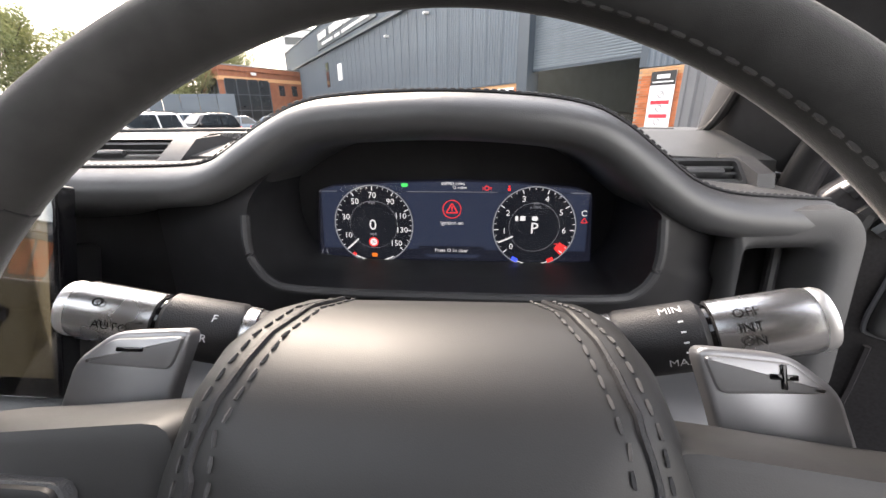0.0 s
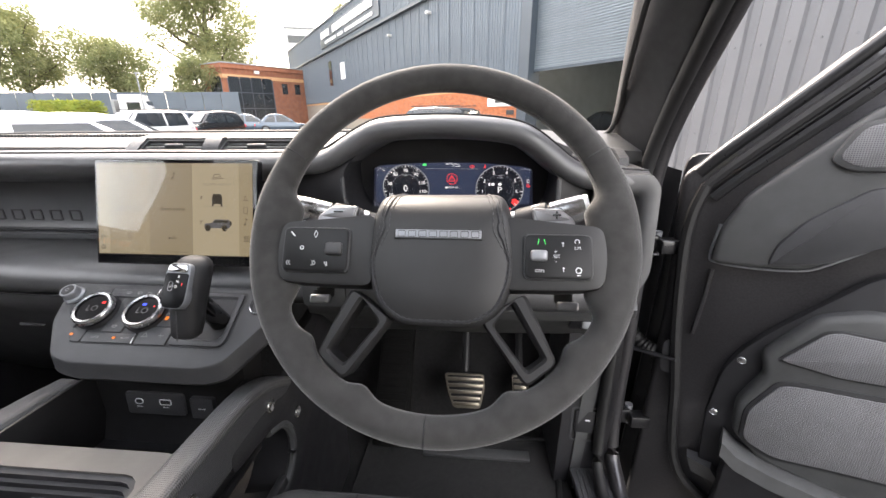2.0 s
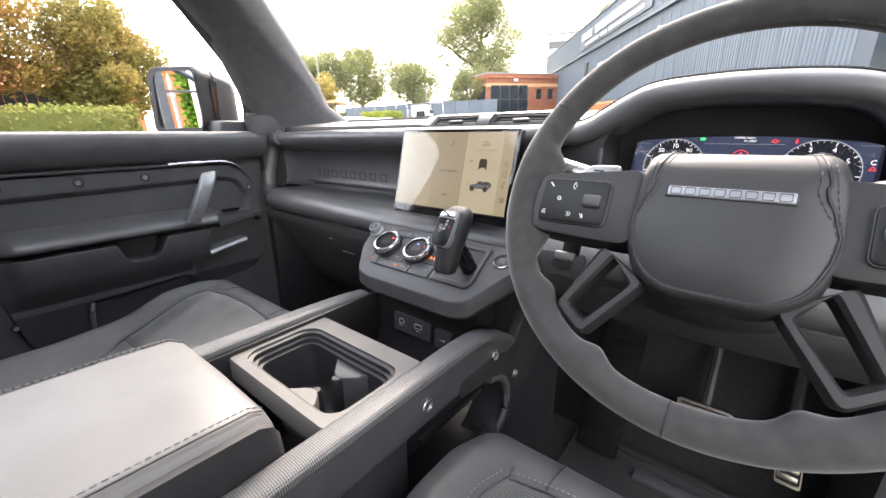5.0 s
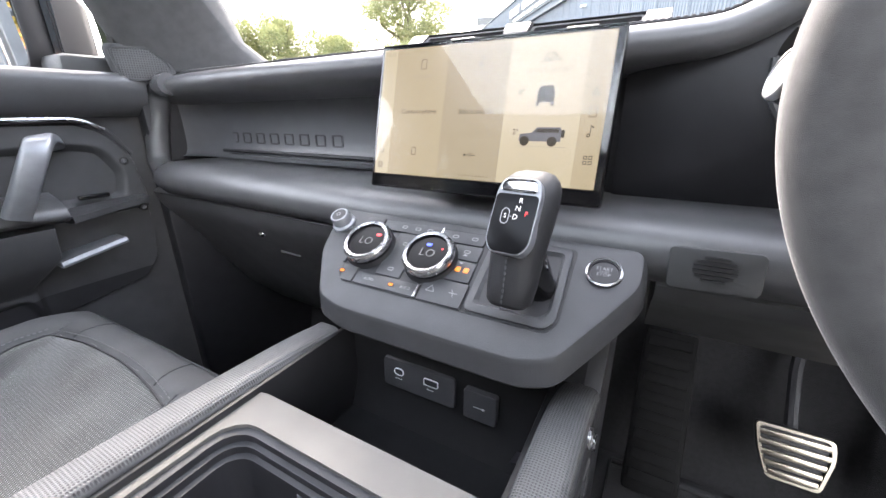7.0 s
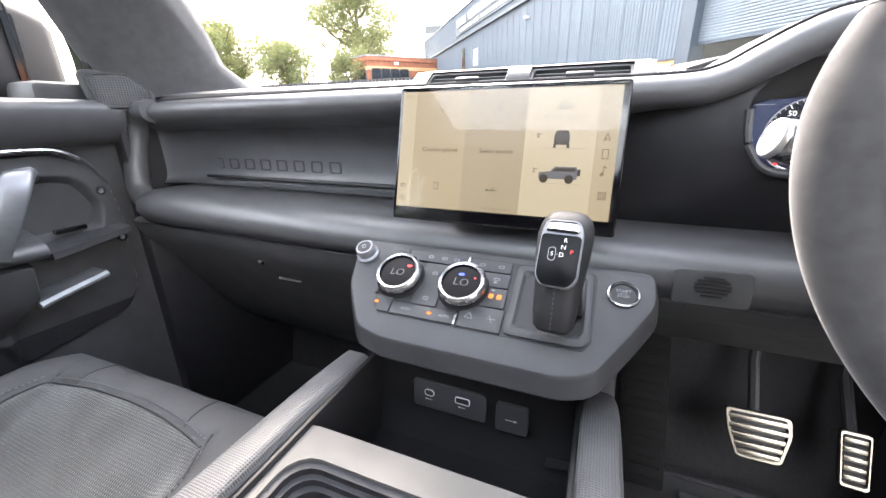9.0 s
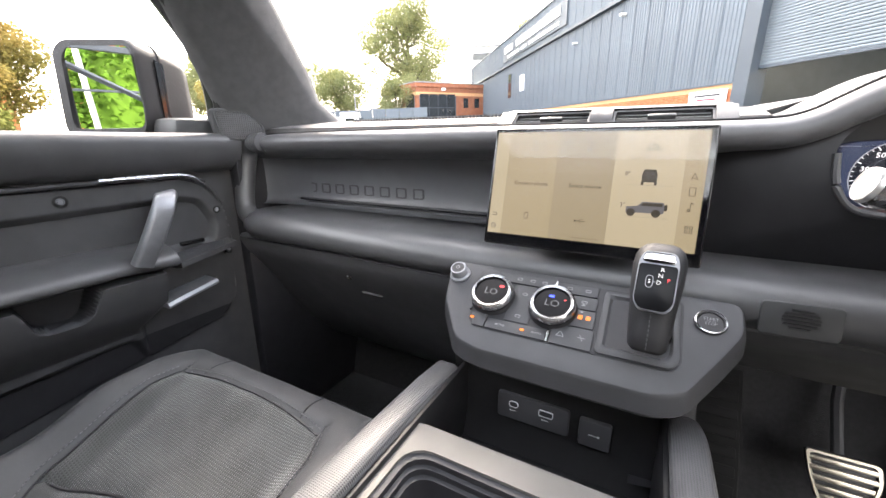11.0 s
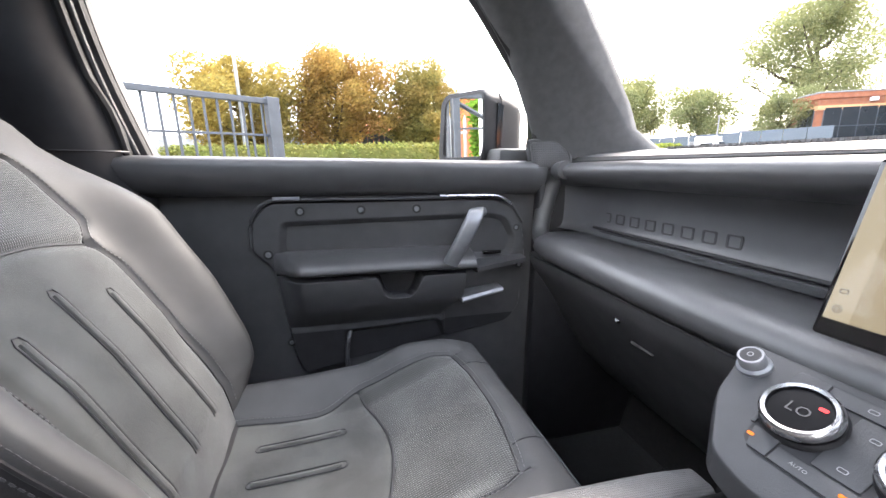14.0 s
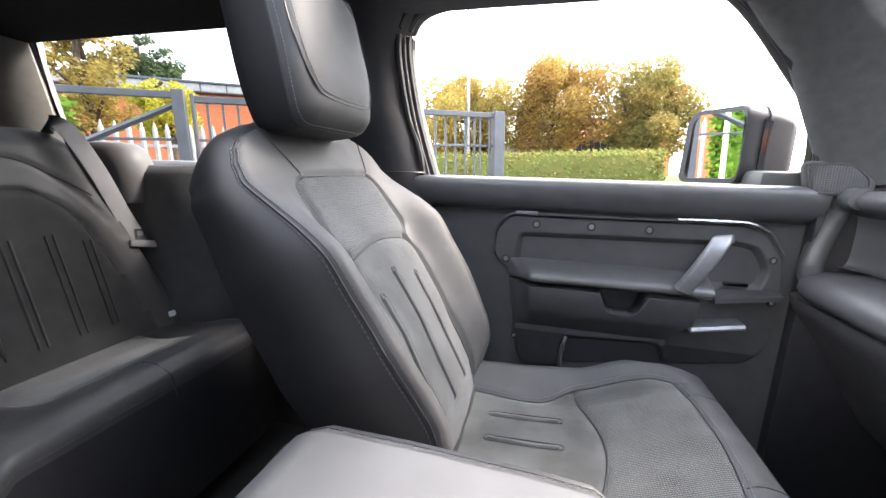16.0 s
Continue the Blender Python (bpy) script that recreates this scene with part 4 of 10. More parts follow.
for y in (0.0092, -0.0252):
    spart("ground_line", bar2(0.040, y, 0.084, y, 0.0004, 0.0010), G_INK_FAINT)
g = spart("cover_glass", slab(rrect(SW - 0.003, SH - 0.003, 0.002, 2), 0.0016, 0.0020), COVER)
g.visible_shadow = False

# ---- steering wheel ----
WH = local_frame((0.050, 0.144, 1.382), (1, 0, 0), (0, -0.883, 0.469))
wheel = thing("steering_wheel", "black suede four-spoke steering wheel with leather hub", "steering wheel", WH)
R_W, R_T = 0.1850, 0.0140


def wpart(name, bm, material, parent=None, label="", smooth=50):
    return part(name, bm, material, parent or wheel, label, world=False, smooth=smooth)


rings = []
N = 180


def smooth01(t):
    t = min(1.0, max(0.0, t))
    return t * t * (3 - 2 * t)


for k in range(N + 1):
    a = 2 * math.pi * k / N
    deg = math.degrees(a) % 360
    # the grips swell at ten to two and where the spokes meet the rim
    sw = 0.0026 * sum(math.exp(-(((deg - c + 180) % 360 - 180) / 12) ** 2) for c in (10, 170)) + 0.0012 * sum(math.exp(-(((deg - c + 180) % 360 - 180) / 18) ** 2) for c in (230, 310))
    c = Vector((math.cos(a), math.sin(a), 0))
    # the suede widens inwards into the thumb rests and round the feet of the lower spokes
    sd = (deg + 180) % 360 - 180
    sd = sd if abs(sd) <= 90 else math.copysign(180 - abs(sd), sd)
    wide = 0.0165 * smooth01((sd + 27) / 8) * smooth01((19 - sd) / 8) + 0.0075 * (math.exp(-((sd + 39) / 4.5) ** 2) + math.exp(-((sd + 65) / 4.5) ** 2))
    rr = R_T + sw
    ring = []
    for j in range(16):
        f = 2 * math.pi * j / 16
        inward = max(0.0, -math.cos(f)) * wide
        ring.append(c * (R_W - R_T + (rr * math.cos(f) if math.cos(f) < 0 else R_T * math.cos(f)) * 1.02 - inward) + Vector((0, 0, rr * 0.95 * math.sin(f))))
    rings.append(ring)
b = loft(rings, caps=False)
bmesh.ops.remove_doubles(b, verts=b.verts[:], dist=1e-6)
rim = wpart("rim", b, SUEDE, label="worn black suede rim", smooth=80)
# seam on the inside of the rim and its joints
path = [((R_W - 2 * R_T - 0.0005) * math.cos(radians(a)), (R_W - 2 * R_T - 0.0005) * math.sin(radians(a)), 0.004) for a in range(16, 78, 1)]
b = stitches(path, length=0.0042, gap=0.0016, r=0.0005)
part("rim_seam", b, SUEDE, rim, "laced suede seam", world=False)
for a in (30, 150, 268):
    c = Vector((math.cos(radians(a)), math.sin(radians(a)), 0))
    ring = [c * (R_W - R_T + (R_T + 0.0001) * math.cos(f)) + Vector((0, 0, (R_T * 0.955) * math.sin(f))) for f in [2 * math.pi * j / 24 for j in range(25)]]
    part("rim_joint", tube(ring, 0.0006, 5), PLASTIC_DARK, rim, world=False)

# hub: a padded leather cushion, deep at its upper side
HUB = rounded([(-0.053, 0.028), (0.058, 0.029), (0.0655, 0.012), (0.0685, -0.034), (0.057, -0.065), (0.036, -0.079), (-0.029, -0.079), (-0.050, -0.065), (-0.0620, -0.034), (-0.0595, 0.012)], 0.014, 5)
hc = Vector((0.003, -0.025))


def hub_ring(k, z, up=0.0):
    return [(hc.x + (p[0] - hc.x) * k, hc.y + (p[1] - hc.y) * k + up * smooth01((p[1] + 0.03) / 0.05), z) for p in HUB]


b = loft([hub_ring(0.92, -0.064, 0.018), hub_ring(1.0, -0.058, 0.0245), hub_ring(1.04, -0.042, 0.0250), hub_ring(1.06, -0.018, 0.0195), hub_ring(1.055, 0.000, 0.0115), hub_ring(1.03, 0.010, 0.005), hub_ring(0.98, 0.0170), hub_ring(0.93, 0.0180), hub_ring(0.86, 0.0205), hub_ring(0.5, 0.0225), hub_ring(0.12, 0.0228)])
bmesh.ops.recalc_face_normals(b, faces=b.faces[:])
hub_tree = BVHTree.FromBMesh(b)


def on_hub(p, lift):
    q, n_, _i, _d = hub_tree.find_nearest(Vector(p))
    return q + n_ * lift


hub = wpart("hub_pad", b, HUB_LEATHER, label="padded black leather hub", smooth=70)
# twin seams run round the lower edge, up both flanks and over the upper edge towards the dials
for off in (-0.0045, 0.0045, 0.0):
    low = [p for p in hub_ring(0.945 + off * 4, 0.0180 - off * 0.20) if p[1] < -0.004]
    low.sort(key=lambda p: math.atan2(p[0] - hc.x, p[1] + 0.025) % (2 * math.pi))
    over = [(0.0520, 0.0040, 0.0180), (0.0512, 0.0150, 0.0180), (0.0500, 0.0255, 0.0165), (0.0485, 0.0338, 0.0100), (0.0470, 0.0430, 0.0000), (0.0440, 0.0512, -0.0178), (0.0400, 0.0555, -0.042)]
    path = [Vector((hc.x + v + off, y, z)) for v, y, z in over[::-1]] + [Vector(p) for p in low] + [Vector((hc.x - v - off, y, z)) for v, y, z in over]
    path = [on_hub(p, 0.0003) for p in smooth_path(path, 6)]
    if off:
        part("stitching", stitches(path, length=0.0036, gap=0.0018, r=0.0004), THREAD, hub, world=False)
    else:
        part("seam_groove", tube(path, 0.0011, 6), PLASTIC_DARK, hub, world=False)
wpart("badge_recess", slab(rrect(0.0800, 0.0102, 0.0012, 2, 0.0010, 0.0008), 0.0205, 0.0231, 0.0004), WELL_BLACK, label="dark recess round the badge")
badge = wpart("badge", slab(rrect(0.0772, 0.0078, 0.0008, 2, 0.0010, 0.0008), 0.0205, 0.0240, 0.0006), SATIN_GREY, label="grey metal bar badge")
b = bmesh.new()
for i in range(8):
    x = -0.0295 + i * 0.0094
    frame_ring(rrect(0.0070, 0.0058, 0.0008, 2, x - 0.0023, 0.0008), rrect(0.0062, 0.0048, 0.0006, 2, x - 0.0023, 0.0008), 0.0239, 0.0243, bm=b)
part("blank_shape", b, PLASTIC_DARK, badge, "row of blank dark shapes", world=False)
part("emblem", slab([(0.0035 + 0.011 * math.cos(a), -0.066 + 0.004 * math.sin(a)) for a in [2 * math.pi * k / 20 for k in range(20)]], 0.0185, 0.0206, 0.0006), HUB_LEATHER, hub, world=False)

# side spokes with switch fields, and the two forked lower spokes
for s in (-1, 1):
    o = [(s * 0.058, 0.0215), (s * 0.092, 0.0180), (s * 0.128, 0.0142), (s * 0.149, 0.0125), (s * 0.152, -0.016), (s * 0.147, -0.0440), (s * 0.110, -0.0465), (s * 0.058, -0.0470)]
    o = o if s < 0 else o[::-1]
    o = o[::-1]
    r1 = rounded(o, 0.010, 4)
    cc = Vector((s * 0.105, -0.012))
    f = lambda k, z: [(cc.x + (p[0] - cc.x) * k, cc.y + (p[1] - cc.y) * k, z) for p in r1]
    sp = wpart("side_spoke", loft([f(1.0, -0.022), f(1.03, -0.012), f(1.03, 0.0), f(1.02, 0.008), f(0.98, 0.0135), f(0.9, 0.0145)]), SPOKE, label="matt black side spoke")
    pad_o = rrect(0.0578, 0.0392, 0.005, 3, 0.1072, -0.0165) if s > 0 else rrect(0.0610, 0.0405, 0.005, 3, -0.1122, -0.0145)
    part("field_edge", slab([(p[0] + (p[0] - (0.1072 if s > 0 else -0.1122)) * 0.03, p[1] + (p[1] + 0.0155) * 0.04) for p in pad_o], 0.010, 0.0178, 0.0008), PLASTIC_GREY, sp, world=False)
    padp = part("switch_field", slab(pad_o, 0.010, 0.0195, 0.0015), SWITCH_BLACK, sp, "black switch field", world=False)
    rx, rw, ry, rh = (0.0900, 0.0075, -0.0162, 0.0050) if s > 0 else (-0.0945, 0.0080, -0.0140, 0.0058)
    b = box(rx - rw, rx + rw, ry - rh, ry + rh, 0.017, 0.0238, 0.0028, 3)
    part("thumb_roller", b, SATIN_GREY if s > 0 else PLASTIC_GREY, sp, "ribbed thumb roller", world=False)
# prints on the switch fields
b = bmesh.new()
zz = 0.0199
ring2(0.0012, 0.0019, zz, 16, -0.1185, -0.0160, bm=b)
for cx, d in ((-0.1285, -1), (-0.1085, 1)):
    for k in (0, 1):
        x = cx + d * (k * 0.002)
        bar2(x, -0.0278, x + d * 0.0018, -0.0300, 0.0005, zz, b), bar2(x + d * 0.0018, -0.0300, x, -0.0322, 0.0005, zz, b)
dm = [(-0.1065, 0.0005), (-0.1048, -0.003), (-0.1065, -0.0065), (-0.1082, -0.003)]
for p, q in zip(dm, dm[1:] + dm[:1]):
    bar2(*p, *q, 0.0005, zz, b)
bar2(-0.1302, -0.0010, -0.1262, -0.0052, 0.0011, zz, b), bar2(-0.0965, -0.0285, -0.0945, -0.0322, 0.0006, zz, b), bar2(-0.0945, -0.0285, -0.0935, -0.0325, 0.0009, zz, b)
b.transform(Matrix.Translation((-0.0062, 0.0025, 0)))
wpart("switch_print", b, PRINT, smooth=0)
b = bmesh.new()
for dx in (0.0, 0.0042):
    bar2(0.0905 + dx - (0.0012 if dx == 0 else -0.0012), -0.0060, 0.0905 + dx, -0.0010, 0.0006, zz, b)
wpart("lane_print", b, G_GREEN, smooth=0)
b = bmesh.new()
for w_, x, y, s in (("SET", 0.1055, -0.0165, 0.0040), ("+", 0.1045, -0.0125, 0.0046), ("-", 0.1045, -0.0208, 0.005), ("LIM", 0.1235, -0.0088, 0.0036), ("CAN", 0.0905, -0.0295, 0.0038)):
    t = text_bm(w_, s)
    merge(b, t, Matrix.Translation((x, y, zz)))
ring2(0.0017, 0.0023, zz, 16, 0.1232, -0.0032, a0=-40, a1=220, bm=b), ring2(0.0020, 0.0028, zz, 18, 0.1238, -0.0285, bm=b), bar2(0.1222, -0.0328, 0.1254, -0.0328, 0.0007, zz, b)
for y in (-0.0055, -0.0278):
    bar2(0.1110, y - 0.0022, 0.1110, y + 0.0022, 0.0006, zz, b), bar2(0.1098, y + 0.001, 0.1122, y + 0.001, 0.0006, zz, b)
wpart("switch_lettering", b, PRINT, smooth=0)
for s in (-1, 1):
    # forked lower spoke: one plate with an opening, its foot set into the rim
    fo = rounded([(s * 0.0800, -0.0480), (s * 0.1075, -0.1085), (s * 0.0805, -0.1300), (s * 0.0400, -0.0740)], 0.006, 3)
    fi = rounded([(s * 0.0678, -0.0560), (s * 0.0972, -0.1050), (s * 0.0815, -0.1165), (s * 0.0520, -0.0785)], 0.004, 3)
    fm = [Vector((a[0] * 0.78 + c[0] * 0.22, a[1] * 0.78 + c[1] * 0.22)) for a, c in zip(fo, fi)]
    fn = [Vector((a[0] * 0.22 + c[0] * 0.78, a[1] * 0.22 + c[1] * 0.78)) for a, c in zip(fo, fi)]
    rg = [[(p[0], p[1], z) for p in o_] for o_, z in ((fi, -0.018), (fo, -0.018), (fo, 0.0045), (fm, 0.0075), (fn, 0.0075), (fi, 0.0045), (fi, -0.018))]
    wpart("lower_spoke", loft(rg, caps=False), SPOKE, label="matt black forked spoke", smooth=35)
b = loft([hub_ring(1.02, -0.05), hub_ring(0.95, -0.02), hub_ring(0.9, 0.0)])
wpart("hub_back", b, PLASTIC_DARK)

# ---- shift paddles ----
for s, lab in ((-1, "-"), (1, "+")):
    pm = local_frame((0.0508 + s * 0.1018, 0.185, 1.3907), (1, 0, 0), (-s * 0.10, -0.92, 0.40))
    p = thing("shift_paddle", "satin silver gear paddle behind the steering wheel", "shift paddle", pm, group="gear paddles")
    o = rounded([(s * -0.0114, 0.0155), (s * 0.0179, 0.0138), (s * 0.0310, 0.003), (s * 0.0370, -0.026), (s * 0.0290, -0.056), (s * 0.003, -0.056), (s * -0.0065, -0.005)][::-s], 0.005, 4)
    part("blade", slab(o, -0.003, 0.004, 0.002, seg=3), PADDLE, p, world=False)
    part("lower_tip", box(min(s * 0.014, s * 0.035), max(s * 0.014, s * 0.035), -0.0885, -0.0795, -0.004, 0.004, 0.0025, 3), PADDLE, p, "lower tip of the paddle", world=False)
    part("paddle_stem", box(min(s * 0.012, s * 0.030), max(s * 0.012, s * 0.030), -0.082, -0.050, -0.010, -0.002, 0.003), SPOKE, p, world=False)
    o2 = rounded([(s * -0.0094, 0.0130), (s * 0.0171, 0.0114), (s * 0.0277, 0.0024), (s * -0.0049, 0.0004)][::-s], 0.003, 3)
    part("face", slab(o2, 0.0035, 0.0055, 0.0015), PADDLE, p, world=False)
    b = bmesh.new()
    if s < 0:
        box(-0.0147, -0.0049, 0.0069, 0.0086, 0.0052, 0.0060, 0.0005, bm=b)
    else:
        box(0.0098, 0.0180, 0.0061, 0.0080, 0.0052, 0.0060, 0.0005, bm=b), box(0.0129, 0.0148, 0.0031, 0.0111, 0.0052, 0.0061, 0.0005, bm=b)
    part("mark", b, GLOSS_BLACK, p, world=False)

# ---- column stalks ----
for s, nm, lab in ((-1, "indicator_stalk", "black light stalk with a silver rotary end"), (1, "wiper_stalk", "black wiper stalk with a silver rotary end")):
    root = Vector((0.0415 + s * 0.0498, 0.2435, 1.3638))
    tip = Vector((0.0415 + s * 0.1666, 0.220, 1.400 + 0.0027 * s))
    m = local_frame(root, (0, 0, 1), tip - root)
    m = local_frame(root, (0.0, -0.35, 1.0), tip - root)
    st = thing(nm, lab, "column stalk", m)
    L = (tip - root).length
    def turned(name, prof, material, label="", fl=1.0):
        b = lathe(prof, 28)
        b.transform(Matrix.Diagonal((0.905, 0.833, 1, 1)))
        return part(name, b, material, st, label, world=False)
    turned("arm", [(0.0150, -0.03), (0.0155, 0.0), (0.0165, L * 0.2), (0.0168, L * 0.315)], PLASTIC_DARK)
    turned("ring", [(0.0168, L * 0.315), (0.0176, L * 0.32), (0.0176, L * 0.362), (0.0170, L * 0.368)], SATIN, "silver ring")
    turned("collar", [(0.0172, L * 0.368), (0.0186, L * 0.385), (0.0178, L * 0.64), (0.0150, L * 0.66)], PLASTIC_DARK)
    turned("neck", [(0.0138, L * 0.62), (0.0138, L * 0.71)], GLOSS_BLACK)
    def cap_bm(ln):
        b = lathe([(0.0150, ln * 0.965), (0.0151, ln * 0.985), (0.0142, ln), (0.0130, ln * 1.002), (0.0125, ln * 0.996), (0.006, ln * 0.999), (0.0001, ln)], 28)
        b.transform(Matrix.Diagonal((0.905, 0.833, 1, 1)))
        return b
    kn = turned("rotary_end", [(0.0145, L * 0.675), (0.0162, L * 0.68), (0.0160, L * 0.94), (0.0150, L * 0.955), (0.0150, L * 0.975)], SATIN, "silver rotary end")
    part("end_cap", cap_bm(L), CAP, kn, "bright end cap", world=False)
    # prints lie on the side that faces the driver
    side = -1.0
    def put(word, along, off, size, material):
        t = text_bm(word, size * 0.905)
        # the words run along the stalk, facing the driver
        ax = Vector((0, 0, 1)) if s > 0 else Vector((0, 0, -1))
        fr = m.to_3x3().inverted() @ Vector((0.0, -0.80, 0.60))
        fr.z = 0
        fr.normalize()
        upv = fr.cross(ax)
        rad = 0.0
        ang = off / 0.0160
        nrm = (fr * math.cos(ang) + upv * math.sin(ang)).normalized()
        up2 = nrm.cross(ax)
        # radius of the flattened section in that direction
        rx = 0.0165 if along < L * 0.65 else 0.01484
        ry = rx * 0.92
        rr = 1.0 / math.sqrt((nrm.x / rx) ** 2 + (nrm.y / ry) ** 2)
        pos = nrm * (rr + 0.0007) + Vector((0, 0, along))
        mm = Matrix((ax, up2 if up2.dot(upv) < 2 else upv, nrm)).transposed().to_4x4()
        if mm.determinant() < 0:
            mm = Matrix((ax, -up2, nrm)).transposed().to_4x4()
        mm.translation = pos
        t.transform(mm)
        part("lettering", t, material, st, world=False, smooth=0)
    if s > 0:
        for w_, al, of, sz in (("AUTO", 0.20, 0.002, 0.0056), ("OFF", 0.21, -0.0040, 0.0056), ("LO", 0.15, 0.0075, 0.0052), ("1", 0.16, -0.0095, 0.0056)):
            put(w_, L * al, of, sz, PRINT)
        put("MIN", L * 0.56, 0.0105, 0.0058, PRINT), put("MAX", L * 0.56, -0.0125, 0.0058, PRINT)
        for k in range(4):
            put("-", L * 0.58, 0.0055 - k * 0.0042, 0.009, PRINT)
        for w_, of in (("OFF", 0.0055), ("INT", -0.0010), ("ON", -0.0072)):
            put(w_, L * 0.77, of, 0.0060, GLOSS_BLACK)
    else:
        put("AUTO", L * 0.80, -0.0070, 0.0060, GLOSS_BLACK), put("F", L * 0.46, 0.0045, 0.0058, PRINT), put("R", L * 0.48, -0.0050, 0.0058, PRINT)
        put("-", L * 0.71, -0.0070, 0.009, GLOSS_BLACK), put("-", L * 0.71, -0.0025, 0.009, GLOSS_BLACK)
        put("<", L * 0.24, -0.003, 0.0090, PRINT), put(">", L * 0.15, -0.003, 0.0090, PRINT)
        put("o", L * 0.86, 0.0045, 0.0105, GLOSS_BLACK)

# ---- control panel below the screen ----
CT = local_frame((CX, 0.215, 1.245), (1, 0, 0), (0, -0.53, 0.85))
ctl = thing("control_panel", "grey plastic climate control panel with two round dials", "control panel", CT)


def kpart(name, bm, material, parent=None, label="", smooth=40):
    return part(name, bm, material, parent or ctl, label, world=False, smooth=smooth)


OUT_T = [(-0.157, 0.055), (0.166, 0.055), (0.1665, 0.020), (0.148, -0.012), (0.120, -0.056), (0.095, -0.0645), (-0.078, -0.0640), (-0.108, -0.056), (-0.142, -0.006)]
t0 = rounded(OUT_T, 0.010, 4)
cc = Vector((0.0, 0.01))
f = lambda k, z, dy=0.0: [(cc.x + (p[0] - cc.x) * k, cc.y + (p[1] - cc.y) * k + dy, z) for p in t0]
kpart("body", loft([f(0.80, -0.058, 0.022), f(0.95, -0.037, 0.000), f(0.995, -0.029, -0.008), f(1.010, -0.021, -0.0085), f(1.005, -0.011, -0.003), f(0.995, -0.005, -0.001), f(0.98, -0.0008), f(0.965, 0.0)]), PLASTIC_GREY, label="grey moulded body", smooth=35)
FLD = [(-0.1075, 0.043), (-0.096, 0.0475), (0.112, 0.0450), (0.1145, 0.040), (0.115, -0.026), (0.108, -0.0370), (-0.088, -0.0370), (-0.0985, -0.030)]
kpart("field_groove", slab(rounded(FLD, 0.004, 3), -0.003, 0.0006), PLASTIC_DARK)


def key(x0, y0, x1, y1, skew0=0.0, skew1=0.0, z=0.0026, r=0.0012):
    o = [(x0 + skew0, y0), (x1 + skew1, y0), (x1, y1), (x0, y1)]
    return kpart("button", slab(rounded(o, r, 2), 0.0, z, 0.0006), PLASTIC_GREY)


key(-0.1055, 0.0325, -0.0840, 0.0460, -0.001, 0.001)
key(-0.0825, 0.0325, -0.0135, 0.0455)
key(0.000 - 0.0115, 0.0305, 0.0335, 0.0440)
key(0.0075, 0.0125, 0.0345, 0.0292)
key(0.0100, -0.0105, 0.0352, 0.0112)
key(-0.0975, -0.0355, -0.0780, -0.0175, 0.006)
key(-0.0765, -0.0355, -0.0085, -0.0225)
key(-0.0045, -0.0360, 0.0370, -0.0118)
key(-0.1065, -0.0160, -0.1010, 0.0312, 0.004, 0.002)
kpart("middle_key", slab(rounded([(-0.0585, -0.0205), (-0.031, -0.0205), (-0.031, 0.0312), (-0.0585, 0.0312)], 0.002, 2), 0.0, 0.0020, 0.0006), PLASTIC_GREY)
for x, y in ((-0.0125, 0.0378), (-0.0072, -0.0285)):
    kpart("bright_bar", box(x - 0.0011, x + 0.0011, y - 0.0072, y + 0.0072, 0.0, 0.0038, 0.0006), SATIN)
# dials
for x, y, hue in ((-0.0805, 0.0072, G_RED), (-0.0095, 0.0062, G_BLUE)):
    d = kpart("dial", lathe([(0.0242, 0.0), (0.0248, 0.002), (0.0248, 0.010), (0.0238, 0.0135), (0.0222, 0.0150), (0.0196, 0.0146), (0.0188, 0.0125), (0.0001, 0.0125)], 48, m=Matrix.Translation((x, y, 0))), DISPLAY_BLACK, label="round temperature dial")
    part("ring", lathe([(0.0250, 0.0085), (0.0251, 0.0118), (0.0240, 0.0146), (0.0224, 0.0158), (0.0200, 0.0150), (0.0200, 0.0135)], 48, m=Matrix.Translation((x, y, 0))), SATIN, d, "satin silver ring", world=False)
    part("skirt", lathe([(0.0262, 0.0), (0.0262, 0.003), (0.0250, 0.006)], 48, m=Matrix.Translation((x, y, 0))), PLASTIC_DARK, d, world=False)
    part("dial_glass", lathe([(0.0192, 0.0128), (0.0001, 0.0129)], 40, m=Matrix.Translation((x, y, 0))), DISPLAY_BLACK, d, world=False)
    t = text_bm("LO", 0.0125)
    t.transform(Matrix.Translation((x, y - 0.001, 0.0134)))
    part("lettering", t, G_DIM, d, world=False, smooth=0)
    b = flat(rrect(0.006, 0.0034, 0.0012, 2, x + (0.0105 if hue is G_RED else -0.002), y + 0.0085), 0.0134)
    part("heat_mark", b, hue, d, world=False, smooth=0)
    if hue is G_BLUE:
        part("heat_mark", ring2(0.0001, 0.0011, 0.0134, 10, x + 0.0128, y + 0.006), G_RED, d, world=False, smooth=0)
vk = kpart("volume_knob", lathe([(0.0135, 0.0), (0.0132, 0.003), (0.0108, 0.005), (0.0104, 0.0135), (0.0096, 0.0146), (0.0001, 0.0142)], 32, m=Matrix.Translation((-0.1345, 0.0325, 0))), SATIN_GREY, label="small grey volume knob")
part("knob_cap", lathe([(0.0080, 0.0146), (0.0001, 0.0150)], 24, m=Matrix.Translation((-0.1345, 0.0325, 0))), PLASTIC_DARK, vk, world=False)
part("knob_mark", ring2(0.0018, 0.0025, 0.0153, 18, -0.1345, 0.0325), PRINT_GREY, vk, world=False, smooth=0)
SBM = Matrix.Translation((0.1370, 0.0262, 0)) @ Matrix.Scale(0.84, 4)
